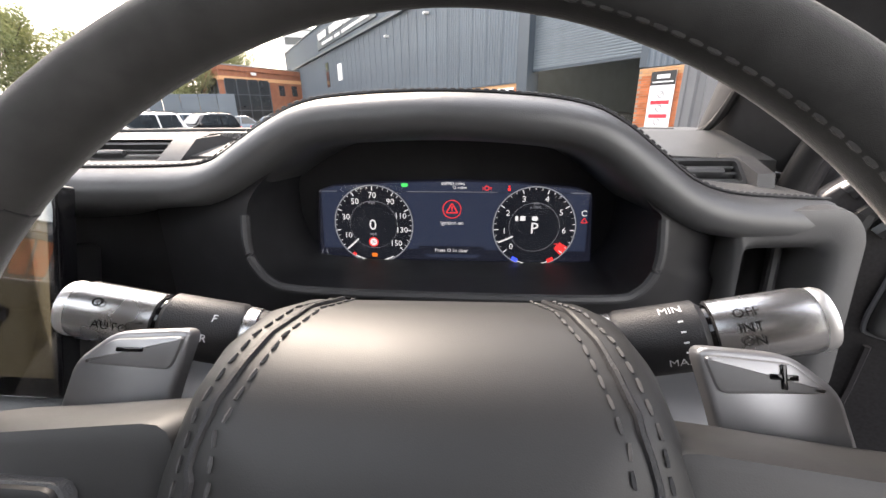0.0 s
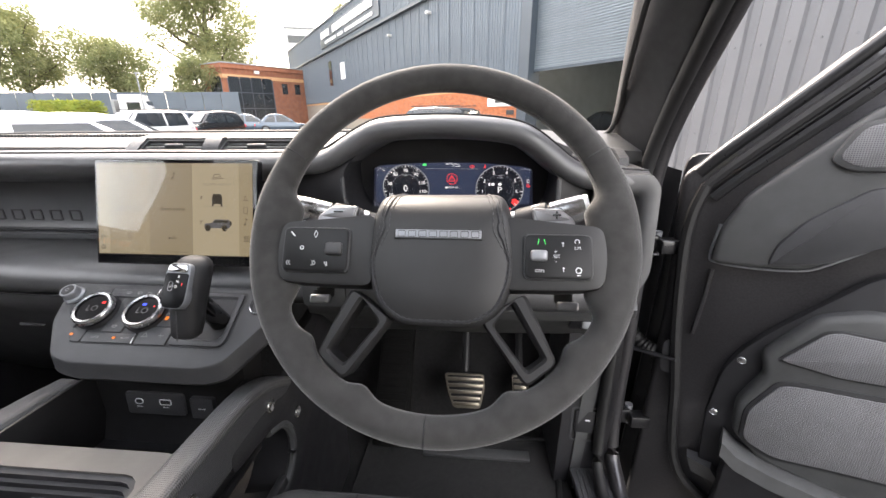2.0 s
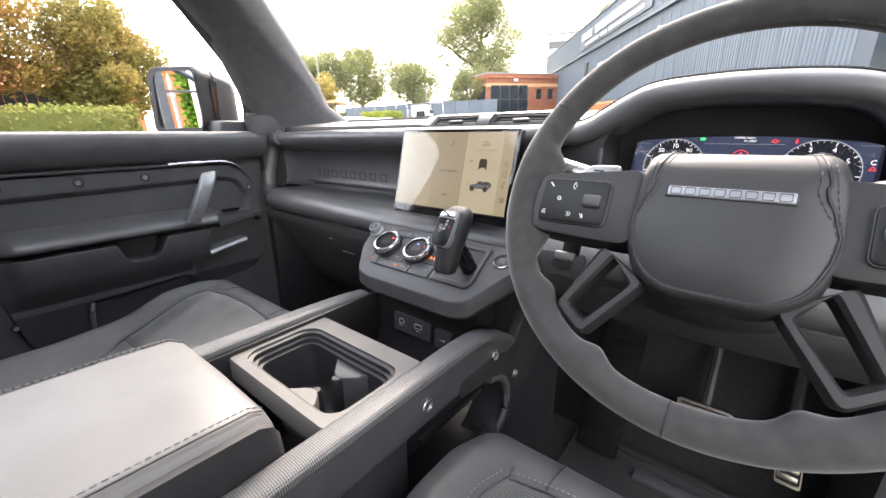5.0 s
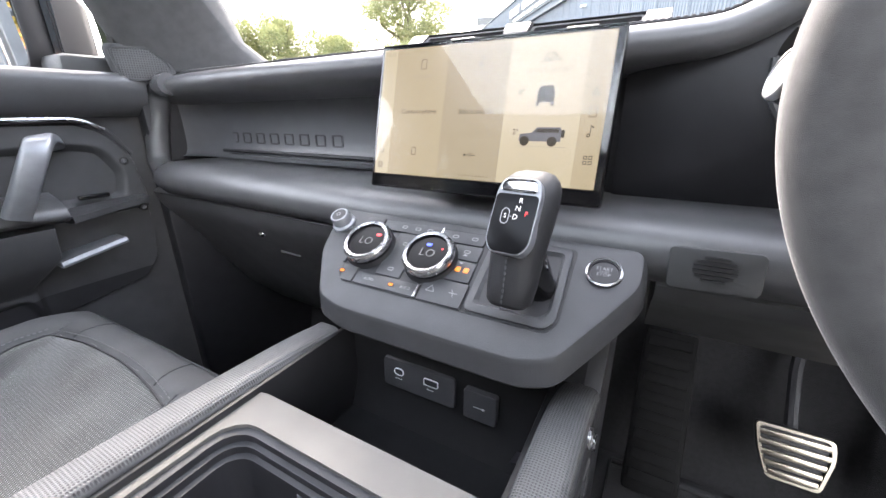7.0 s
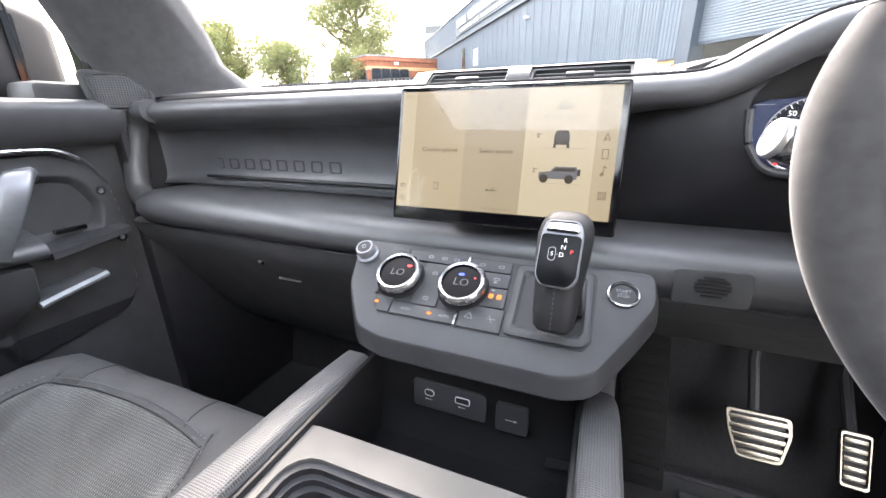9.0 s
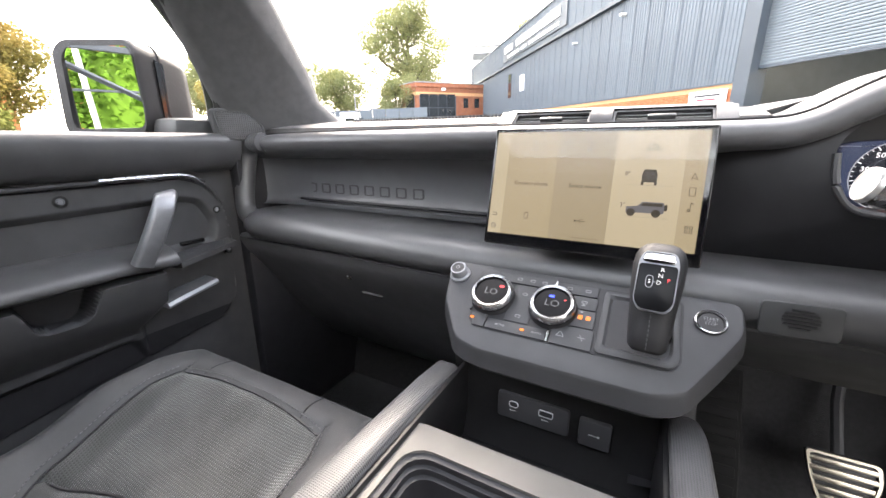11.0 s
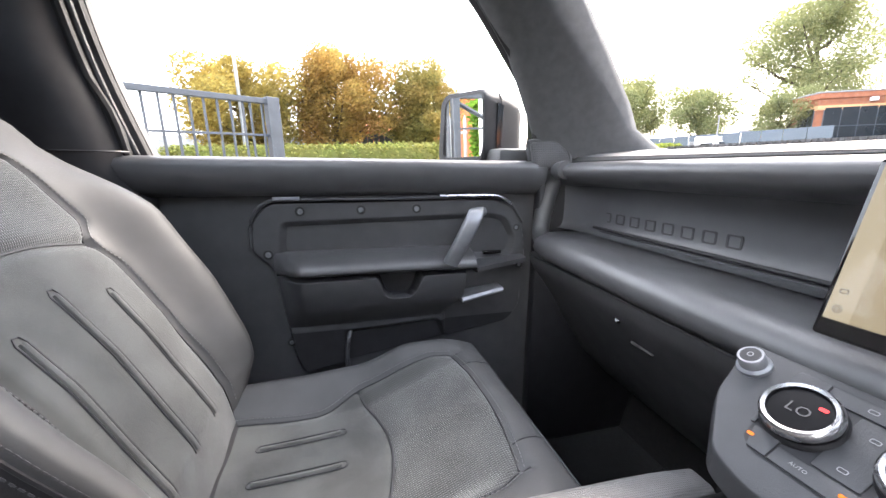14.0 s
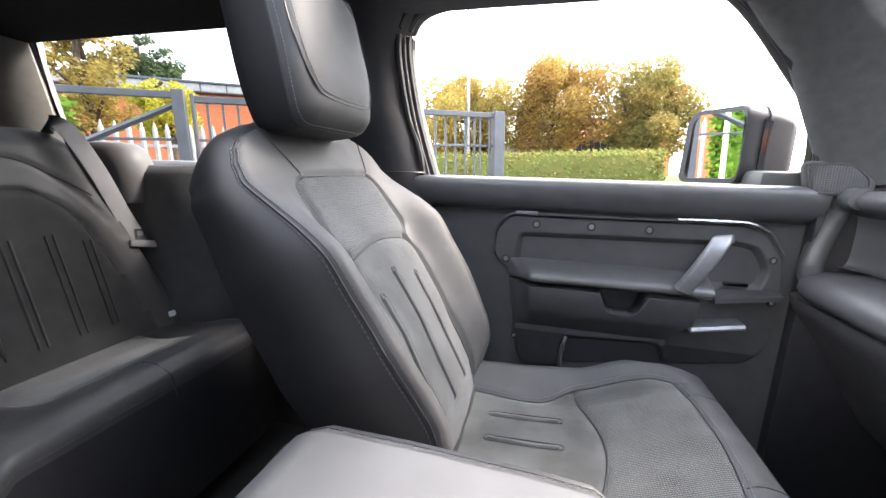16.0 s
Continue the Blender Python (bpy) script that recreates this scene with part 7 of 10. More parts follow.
DY, DZ = np.meshgrid(np.linspace(-0.30, 0.33, 253), np.linspace(0.975, 1.385, 274), indexing="ij")
edge_d, rec_d, cup_d, low_d = (inside_by(o_, DY, DZ) for o_ in (CAR, RECESS, CUP, OPENING))
face = -1.056 - 0.016 * ramp(-0.002, 0.016, rec_d) - 0.010 * ramp(-0.004, 0.008, low_d)
front_y = 0.153 - 0.040 * np.clip((1.154 - DZ) / 0.047, 0, 1)
lower = ramp(1.150, 1.09, DZ)
rear_a = ramp(-0.250, -0.185, DY)
bin_x = -0.999 - 0.010 * lower - 0.047 * np.clip((1.206 - DZ) / 0.11, 0, 1) ** 1.5
bin_m = ramp(1.2115, 1.2085, DZ) * rear_a * ramp(front_y + 0.001, front_y - 0.004, DY) * ramp(1.080, 1.094, DZ)
bin_m = bin_m * (1 - ramp(-0.002, 0.003, cup_d) * 0.85)
zc = 1.2285 - 0.003 * ramp(0.05, 0.17, DY)
up = np.clip((DZ - zc) / 0.030, -1, 1)
dn = np.clip((zc - DZ) / 0.0165, -1, 1)
roll_m = np.where(DZ > zc, np.sqrt(1 - up ** 2), np.maximum(0, 1 - np.abs(dn) ** 2.4) ** 0.5) * rear_a * ramp(0.1745, 0.1715, DY)
face = face - 0.007 * ramp(0.0, 0.010, DY - front_y) * ramp(1.208, 1.203, DZ)
relief = np.maximum(face + (bin_x - face) * bin_m, face + (-0.992 - face) * roll_m)
relief = np.where(edge_d > -0.004, relief, -1.082) - 0.026 * (1 - ramp(-0.003, 0.004, edge_d))
which = np.zeros(DY.shape, int)
which[bin_m > 0.02] = 2
which[cup_d > 0] = 3
# below this height the panel is darkened to stand for shade
which[(DZ < 1.083) & (bin_m < 0.02)] = 4
which[(roll_m > 0.02) & (DZ > 1.2118)] = 1
which[edge_d < -0.006] = -1
for k, (nm, mt, lb) in enumerate((("carrier", DOOR_GREY, "moulded dark screwed-on door panel"), ("armrest_roll", LEATHER, "padded armrest roll"), ("pocket_bin", DOOR_GREY, "moulded pocket with pull cup"), ("pull_cup", PLASTIC_DARK, "dark pull cup"), ("lower_panel", PLASTIC_DARK, "lower door panel, darkened as if shaded"))):
    V_, ids, F_ = [], {}, []
    for i, j in np.argwhere(which[:-1, :-1] == k).tolist():
        quad = []
        for a_, c_ in ((i, j), (i + 1, j), (i + 1, j + 1), (i, j + 1)):
            if (a_, c_) not in ids:
                ids[a_, c_] = len(V_)
                V_.append((relief[a_, c_], DY[a_, c_], DZ[a_, c_]))
            quad.append(ids[a_, c_])
        F_.append(quad)
    b = bmesh.new()
    vs_ = [b.verts.new(p) for p in V_]
    for quad in F_:
        b.faces.new([vs_[i] for i in quad])
    part(nm, b, mt, PD, lb, smooth=50)
for y, z in ((-0.187, 1.342), (-0.067, 1.343), (0.051, 1.3435), (0.288, 1.2955), (-0.252, 1.256), (-0.221, 1.063), (0.300, 1.205)):
    big = z > 1.25 and y < 0.2
    r = 0.0058 if big else 0.0046
    part("screw_recess", lathe([(r * 1.65, -0.003), (r * 1.65, 0.0010), (r * 1.05, 0.0014), (r * 1.02, -0.003)], 20, m=local_frame((-1.0560, y, z), (0, 1, 0), (1, 0, 0))), WELL_BLACK, PD, "dark ring round the screw")
    part("screw", lathe([(r, -0.004), (r, 0.0008), (r * 0.8, 0.0018), (r * 0.72, 0.0006), (r * 0.6, 0.0004), (r * .55, 0.0016), (0.0001, 0.0018)], 20, m=local_frame((-1.0560, y, z), (0, 1, 0), (1, 0, 0))), SATIN_GREY, PD, "small silver screw")
strip = smooth_path([(-1.058, -0.283, 1.27), (-1.057, -0.279, 1.325), (-1.055, -0.250, 1.360), (-1.052, -0.2, 1.3655), (-1.050, 0.0, 1.367), (-1.050, 0.2, 1.369), (-1.050, 0.240, 1.366), (-1.051, 0.272, 1.351), (-1.053, 0.302, 1.308)], 4)
part("trim_strip", tube(strip, 0.0034, 8), DOOR_GREY, PD, "slim black trim strip")
hl = smooth_path([(-1.047, 0.10, 1.3705), (-1.0465, 0.2, 1.3715), (-1.0465, 0.238, 1.3680), (-1.048, 0.268, 1.353)], 5)
part("bright_strip", tube(hl, 0.0040, 8), SATIN, PD, "satin silver strip")
part("bright_tab", box(-1.054, -1.0465, -0.235, -0.185, 1.3645, 1.3725, 0.002), SATIN_GREY, PD)
# satin bar ahead of the armrest
part("slim_bar", loft([[(x0, y, z0), (x0 + 0.02, y, z0 + 0.004), (x0 + 0.02, y, z0 + 0.014), (x0 - 0.035, y, z0 + 0.018), (x0 - 0.035, y, z0)] for x0, y, z0 in ((-1.018, 0.174, 1.206), (-1.032, 0.24, 1.211), (-1.044, 0.302, 1.216))]), DOOR_GREY, PD, "dark satin bar")
# grab handle
hp = [(-1.060, 0.196, 1.330), (-1.015, 0.180, 1.338), (-0.982, 0.162, 1.342), (-0.967, 0.146, 1.322), (-0.971, 0.124, 1.275), (-0.984, 0.108, 1.236)]
hpath = smooth_path(hp, 5)
rings = []
for i, p in enumerate(hpath):
    tg = (hpath[min(i + 1, len(hpath) - 1)] - hpath[max(i - 1, 0)]).normalized()
    wd = (Vector((0.05, 0.95, 0.15)) - tg * tg.dot(Vector((0.05, 0.95, 0.15)))).normalized()
    th_ = tg.cross(wd)
    rings.append([p + wd * q[0] + th_ * q[1] for q in rrect(0.032, 0.017, 0.006, 3)])
part("grab_handle", loft(rings), SATIN_GREY, PD, "satin grey grab handle", smooth=60)
part("window_switch", box(-1.058, -1.048, 0.205, 0.25, 1.236, 1.244, 0.002), GLOSS_BLACK, PD)
b = loft([[(x - 0.05, y, z - 0.005), (x, y, z - 0.007), (x + 0.010, y, z - 0.006), (x + 0.010, y, z - 0.002), (x + 0.005, y, z + 0.003), (x - 0.05, y, z + 0.003)] for x, y, z in ((-1.018, 0.145, 1.1445), (-1.020, 0.175, 1.150), (-1.028, 0.246, 1.1600))])
part("speaker_bar", b, SATIN_GREY, PD, "bright speaker bar")
part("bin_bracket", tube(smooth_path([(-1.062, -0.105, 0.975), (-1.050, -0.108, 1.02), (-1.050, -0.104, 1.055), (-1.060, -0.098, 1.074)], 4), 0.005, 8), DOOR_GREY, PD)
# window frame of the door: B-post side, top rail, raked front post
WF = [(-1.062, -0.440, 1.44), (-1.050, -0.476, 1.57), (-1.035, -0.494, 1.68), (-1.024, -0.494, 1.745), (-1.018, -0.474, 1.783), (-1.014, -0.43, 1.803), (-1.012, -0.34, 1.810), (-1.012, -0.10, 1.810), (-1.013, 0.08, 1.804), (-1.016, 0.150, 1.772), (-1.026, 0.243, 1.665), (-1.036, 0.300, 1.590), (-1.044, 0.320, 1.525), (-1.052, 0.324, 1.45)]
wf = smooth_path(WF, 4)
part("window_seal", tube(wf, 0.011, 8), RUBBER, PD, "black window seal")
part("window_frame", tube([p + Vector((-0.018, 0, 0)) for p in wf], 0.014, 8), PAINT_DARK, PD)
b = bmesh.new()
vsw = [b.verts.new(p + Vector((-0.012, 0, 0))) for p in wf]
b.faces.new(vsw[::-1])
pg = part("pane", b, GLASS, PD, smooth=0)
pg.visible_shadow = False

# wing mirror outside that door
mir = thing("wing_mirror", "black wing mirror on the door, reflecting a green hedge", "wing mirror", (-1.20, 0.24, 1.53))
HO = local_frame((-1.184, 0.2235, 1.538), (0.925, 0.38, 0), (0.38, -0.925, 0.0))
MG = local_frame((-1.184, 0.2235, 1.538), (0.925, 0.38, 0), (0.38, -0.925, -0.045))
o = rounded([(-0.126, -0.094), (0.050, -0.092), (0.057, -0.06), (0.056, 0.056), (0.044, 0.0745), (-0.092, 0.0785), (-0.115, 0.060)], 0.022, 5)


def mring(k, z, cx=-0.034, cy=-0.012, ky=None, dx=0.0, dy=0.0):
    return [(cx + (p[0] - cx) * k + dx, cy + (p[1] - cy) * (ky or k) + dy, z) for p in o]


part("housing", loft([mring(0.60, -0.122, dx=0.012, dy=-0.012), mring(0.80, -0.114, dx=0.010, dy=-0.010), mring(0.93, -0.092, dx=0.006, dy=-0.008), mring(0.985, -0.055, dy=-0.003), mring(1.0, -0.015), mring(1.0, 0.010), mring(0.975, 0.016), mring(0.93, 0.0165), mring(0.90, 0.012)], m=HO), PLASTIC_DARK, mir, "black plastic housing", smooth=50)
part("glass_bezel", loft([mring(0.99, 0.0145), mring(0.97, 0.0185), mring(0.86, 0.0185, dx=0.008), mring(0.845, 0.012, dx=0.0085)], caps=False, m=HO), PLASTIC_DARK, mir, "dark bezel round the glass", smooth=50)
glass_o = rounded([(-0.094, -0.086), (0.043, -0.086), (0.050, -0.05), (0.050, 0.048), (0.044, 0.062), (-0.073, 0.066), (-0.086, 0.048)], 0.012, 5)
part("mirror_glass", slab(glass_o, 0.012, 0.0190, m=MG), MIRROR, mir, "clear mirror glass")
part("housing_joint", tube([HO @ Vector(p) for p in mring(1.0, -0.035, dy=-0.001)], 0.0016, 5, closed=True), RUBBER, mir)
part("housing_trim", loft([[HO @ Vector((0.0575 - 0.010 * t_, -0.06 + 0.105 * u_ - 0.01 * t_, -0.02 - 0.055 * t_)) for u_ in (0, 1)] + [HO @ Vector((0.0595 - 0.010 * t_, -0.06 + 0.105 * u_ - 0.01 * t_, -0.02 - 0.055 * t_)) for u_ in (1, 0)] for t_ in (0.0, 0.5, 1.0)]), GLOSS_BLACK, mir, "gloss black side trim")
part("foot", box(-1.16, -1.06, 0.24, 0.34, 1.425, 1.475, 0.012), PLASTIC, mir)

# ---- body shell ----
for sgn in (-1, 1):
    X = (lambda x: x) if sgn < 0 else mx
    # raked front pillar
    base = [(-1.066, 0.352, 1.45), (-1.040, 0.343, 1.45), (-1.012, 0.378, 1.452), (-0.955, 0.540, 1.468), (-0.985, 0.60, 1.468), (-1.066, 0.44, 1.45)]
    midp = [(-1.040, 0.242, 1.66), (-1.012, 0.236, 1.665), (-0.985, 0.258, 1.665), (-0.934, 0.365, 1.655), (-0.965, 0.42, 1.66), (-1.040, 0.29, 1.66)]
    top_ = [(-1.012, 0.120, 1.80), (-0.975, 0.108, 1.81), (-0.950, 0.125, 1.81), (-0.895, 0.235, 1.80), (-0.925, 0.28, 1.80), (-1.012, 0.17, 1.80)]
    k1 = [tuple(a * 0.5 + c * 0.5 for a, c in zip(p, q)) for p, q in zip(base, midp)]
    if sgn > 0:     # the open door leaves only the slim body pillar on this side
        base = [(-1.062, 0.50, 1.43), (-1.035, 0.472, 1.435), (-1.022, 0.482, 1.445), (-0.998, 0.535, 1.468), (-1.015, 0.60, 1.468), (-1.062, 0.60, 1.44)]
        midp = [(-1.040, 0.30, 1.66), (-1.015, 0.280, 1.66), (-0.998, 0.295, 1.66), (-0.957, 0.380, 1.655), (-0.985, 0.43, 1.66), (-1.040, 0.38, 1.66)]
        top_ = [(-1.012, 0.13, 1.80), (-0.975, 0.110, 1.81), (-0.955, 0.12, 1.81), (-0.915, 0.235, 1.80), (-0.940, 0.28, 1.80), (-1.012, 0.20, 1.80)]
        k1 = [tuple(a * 0.5 + c * 0.5 for a, c in zip(p, q)) for p, q in zip(base, midp)]
    k0 = [tuple(a * 0.75 + c * 0.25 for a, c in zip(p, q)) for p, q in zip(base, midp)]
    if sgn < 0:     # the pillar flares towards the dashboard
        k0 = [(p[0] - 0.016 * (i in (3, 4)), p[1] - 0.022 * (i in (3, 4)), p[2]) for i, p in enumerate(k0)]
        k1 = [(p[0] - 0.008 * (i in (3, 4)), p[1] - 0.012 * (i in (3, 4)), p[2]) for i, p in enumerate(k1)]
    rg = [[(X(x), y, z) for x, y, z in r_] for r_ in (base, k0, k1, midp, top_)]
    rg = [smooth_path(r_, 3, closed=True) for r_ in rg]
    # the driver's pillar takes the cloth copy with shade in its colour
    solo("pillar_front", loft(rg), PILLAR if sgn < 0 else PILLAR_SHADED, "grey cloth covered windscreen pillar", "pillar", (X(-1.0), 0.35, 1.5), kind="structure", smooth=60)
TM = local_frame((-1.0165, 0.3405, 1.4625), (0.36, 0.93, 0), (0.93, -0.36, 0.08))
TW = [(0.012, 0.026), (-0.042, 0.024), (-0.032, -0.027), (0.034, -0.024), (0.042, -0.010), (0.036, 0.006)]
tw = thing("tweeter", "small round-cornered loudspeaker grille at the pillar foot", "loudspeaker", TM)
part("grille", slab(rounded(TW, 0.008, 4), -0.004, 0.0035, 0.002, m=TM), MESH_DARK, tw, "fine dark metal mesh")
part("surround", frame_ring([(p[0] * 1.07, p[1] * 1.09) for p in rounded(TW, 0.008, 4)], rounded(TW, 0.008, 4), -0.006, 0.0045, m=TM), PLASTIC, tw)
part("foot_panel", slab(rounded([(p[0] * 1.25, p[1] * 1.35) for p in TW], 0.012, 4), -0.030, -0.0035, 0.006, m=TM, seg=3), PILLAR, tw, "cloth covered pillar foot", smooth=60)

# roof lining, header and side rails
def lining(xs, ys_):
    rg = []
    for y in ys_:
        zt = 1.835 - 0.03 * max(0, y + 0.05) / 0.3
        rg.append([(CX + x, y, zt - 0.055 * (abs(x) / 0.66) ** 6) for x in xs] + [(CX + xs[-1], y, zt + 0.05), (CX + xs[0], y, zt + 0.05)])
    return loft(rg)


roof_t = thing("ceiling", "grey cloth roof lining round an unseen glass roof panel", "roof lining", (CX, -0.8, 1.84), kind="structure")
part("lining", lining([-0.66 + 1.32 * k / 20 for k in range(21)], [0.24, 0.10, -0.02]), LINING, roof_t, smooth=60)
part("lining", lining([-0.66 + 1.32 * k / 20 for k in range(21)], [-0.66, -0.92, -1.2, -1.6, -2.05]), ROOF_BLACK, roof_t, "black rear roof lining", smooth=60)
part("lining", lining([-0.66, -0.62, -0.56, -0.50, -0.44], [-0.02, -0.3, -0.66]), LINING, roof_t, smooth=60)
part("lining", lining([0.44, 0.50, 0.56, 0.62, 0.66], [-0.02, -0.3, -0.66]), LINING, roof_t, smooth=60)
part("panel_trim", frame_ring([(CX + p[0], p[1] - 0.34) for p in rrect(0.90, 0.66, 0.05, 4)], [(CX + p[0], p[1] - 0.34) for p in rrect(0.84, 0.60, 0.05, 4)], 1.826, 1.845), PLASTIC_DARK, roof_t)
# unseen glass panel, added and sized to let light in from above
b = bmesh.new()
b.faces.new([b.verts.new((CX + x, y, 1.872)) for x, y in ((-0.47, 0.0), (0.47, 0.0), (0.47, -0.68), (-0.47, -0.68))])
q = part("roof_glass", b, GLASS_TINT, roof_t, smooth=0)
q.visible_shadow = False
for sgn in (-1, 1):
    X = (lambda x: x) if sgn < 0 else mx
    sec = [(-1.012, 1.800), (-0.995, 1.786), (-0.965, 1.790), (-0.935, 1.812), (-0.985, 1.87), (-1.03, 1.87)]
    solo("rail_roof", loft([[(X(x), y, z) for x, z in sec] for y in (0.14, -0.3, -0.52, -0.86)]), LINING, "grey cloth roof side rail", "roof rail", (X(-0.98), -0.7, 1.8), kind="structure", smooth=60)
# rear stretch of the roof rails, set darker than the front stretch
for sgn in (-1, 1):
    X = (lambda x: x) if sgn < 0 else mx
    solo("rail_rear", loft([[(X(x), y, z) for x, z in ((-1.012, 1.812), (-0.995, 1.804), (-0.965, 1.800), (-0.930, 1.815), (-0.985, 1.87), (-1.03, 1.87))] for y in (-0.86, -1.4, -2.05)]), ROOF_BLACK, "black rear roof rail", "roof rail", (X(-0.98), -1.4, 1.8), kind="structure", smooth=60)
solo("header", loft([[(x, 0.22, 1.79), (x, 0.16, 1.785), (x, 0.10, 1.80), (x, 0.10, 1.85), (x, 0.25, 1.85)] for x in (-0.98, CX, 0.31)]), LINING, "grey windscreen header", "header", (CX, 0.18, 1.8), kind="structure")
# centre post behind the passenger's door
for sgn in (-1, 1):
    X = (lambda x: x) if sgn < 0 else mx
    bp = [[(-1.085, -0.45, 0.69), (-1.01, -0.48, 0.69), (-1.0, -0.60, 0.69), (-1.03, -0.72, 0.69), (-1.085, -0.72, 0.69)],
          [(-1.085, -0.45, 1.40), (-1.02, -0.468, 1.40), (-0.992, -0.54, 1.40), (-1.01, -0.70, 1.40), (-1.085, -0.72, 1.40)],
          [(-1.060, -0.505, 1.60), (-1.003, -0.518, 1.60), (-0.975, -0.58, 1.60), (-0.990, -0.72, 1.60), (-1.06, -0.73, 1.60)],
          [(-1.045, -0.515, 1.72), (-0.990, -0.528, 1.72), (-0.962, -0.59, 1.72), (-0.975, -0.75, 1.72), (-1.045, -0.75, 1.72)],
          [(-1.035, -0.470, 1.80), (-0.982, -0.490, 1.80), (-0.950, -0.57, 1.80), (-0.960, -0.76, 1.80), (-1.035, -0.76, 1.80)],
          [(-1.03, -0.40, 1.845), (-0.978, -0.43, 1.845), (-0.945, -0.55, 1.845), (-0.955, -0.76, 1.845), (-1.03, -0.76, 1.845)]]
    solo("pillar_centre", loft([smooth_path([(X(p[0]), p[1], p[2]) for p in r_], 3, closed=True) for r_ in bp]), PLASTIC_DARK, "dark grey centre pillar with trim joint", "pillar", (X(-1.03), -0.6, 0.8), kind="structure", smooth=60)
solo("pillar_joint", tube(smooth_path([(-1.062, -0.452, 1.452), (-1.010, -0.466, 1.452), (-0.986, -0.545, 1.452), (-1.0, -0.71, 1.452)], 4), 0.0022, 6), PLASTIC_DARK, "dark joint line on the pillar", "trim", (-1.0, -0.55, 1.45), kind="structure")
solo("pillar_seal", tube(smooth_path([(-1.042, -0.452, 1.10), (-1.040, -0.458, 1.44), (-1.028, -0.492, 1.57), (-1.012, -0.508, 1.68), (-1.003, -0.507, 1.745), (-0.997, -0.486, 1.787), (-0.992, -0.44, 1.808), (-0.99, -0.30, 1.815)], 4), 0.008, 8), RUBBER, "black door seal on the pillar", "door seal", (-1.03, -0.46, 1.1), kind="structure")
solo("pillar_edge", tube(smooth_path([(-1.050, -0.446, 1.44), (-1.038, -0.481, 1.57), (-1.023, -0.498, 1.68), (-1.014, -0.499, 1.745)], 4), 0.005, 8), PLASTIC_GREY, "dark painted edge of the pillar", "trim", (-1.03, -0.46, 1.44), kind="structure")
# rear side: lower lining, window opening, far post
rq = thing("wall_rear_side", "black rear side lining with ledge under the side window", "side lining", (-1.05, -1.2, 0.8), kind="structure")
part("lower_panel", loft([[(-1.10, y, 0.68), (-1.0, y, 0.68), (-1.0, y, 1.25), (-0.985, y, 1.40), (-0.985, y, 1.445), (-1.10, y, 1.452)] for y in (-0.70, -1.0, -1.3, -2.1)]), PLASTIC_DARK, rq, "dark side lining")
part("ledge", loft([[(-1.06, y, 1.44), (-0.99, y, 1.438), (-0.972, y, 1.452), (-0.985, y, 1.463), (-1.06, y, 1.466)] for y in (-0.72, -1.0, -1.55)]), PLASTIC_GREY, rq, "grey window ledge")
arch = []
for z, k in ((1.452, 0.80), (1.43, 0.94), (1.36, 1.0), (1.20, 1.02), (1.06, 1.06), (0.72, 1.08)):
    arch.append(smooth_path([(-1.0, -0.96, z), (-1.0 + 0.055 * k, -1.0, z), (-1.0 + 0.10 * k, -1.07, z), (-1.0 + 0.115 * k, -1.18, z), (-1.0 + 0.10 * k, -1.30, z), (-1.0, -1.38, z)], 4))
part("arch_panel", loft(arch), PLASTIC, rq, "moulded wheel arch lining", smooth=70)
side_o = smooth_path([(-0.945, -1.17, 0), (-0.91, -1.13, 0), (-0.855, -1.15, 0), (-0.835, -1.22, 0), (-0.86, -1.32, 0), (-0.945, -1.34, 0)], 4, closed=True)
side_r = lambda k, z, dx=0.0: [Vector((-0.892 + (p.x + 0.892) * k + dx, -1.235 + (p.y + 1.235) * k, z)) for p in side_o]
# light from above is put into the bolster's paler leather
part("cushion_side", loft([side_r(1.02, 1.36, -0.012), side_r(1.0, 1.41, -0.008), side_r(0.97, 1.455), side_r(0.86, 1.486), side_r(0.66, 1.501), side_r(0.3, 1.507)]), LEATHER_LIT, rq, "padded side bolster, lightened as if lit from above", smooth=70)
part("far_post", loft([[(-1.05, -1.575, 1.45), (-1.02, -1.575, 1.45), (-0.96, -1.63, 1.45), (-0.92, -1.95, 1.45), (-1.05, -1.95, 1.45)], [(-1.02, -1.63, 1.83), (-0.99, -1.63, 1.83), (-0.94, -1.70, 1.83), (-0.90, -1.95, 1.83), (-1.02, -1.95, 1.83)]]), POST_LIT, rq, "grey rear post, lightened as if lit")
part("pane_seal", tube([(-1.03, -1.572, 1.46), (-1.005, -1.625, 1.80), (-0.995, -1.2, 1.805), (-0.995, -0.78, 1.805)], 0.010, 8), PLASTIC_DARK, rq)
b = bmesh.new()
b.faces.new([b.verts.new(p) for p in ((-1.015, -0.76, 1.80), (-1.015, -1.65, 1.80), (-1.045, -1.60, 1.45), (-1.045, -0.74, 1.45))])
q = part("pane", b, GLASS_REAR, rq, smooth=0)
q.visible_shadow = False
solo("wall_rear", box(-1.05, 0.40, -2.12, -2.06, 0.76, 1.86, 0.01), LINING, "grey tailgate lining", "tailgate", (CX, -2.1, 0.76), kind="structure")
solo("wall_rear_right", box(0.34, 0.42, -2.08, -0.70, 0.76, 1.84, 0.01), PLASTIC_DARK, "dark rear side lining", "side lining", (0.38, -1.4, 0.76), kind="structure")

# floor, bulkhead, sills
solo("floor", box(-1.06, 0.395, -2.1, 0.66, 0.66, 0.72, 0.0), CARPET, "black carpeted car floor", "car floor", (CX, -0.4, 0.70), kind="structure")
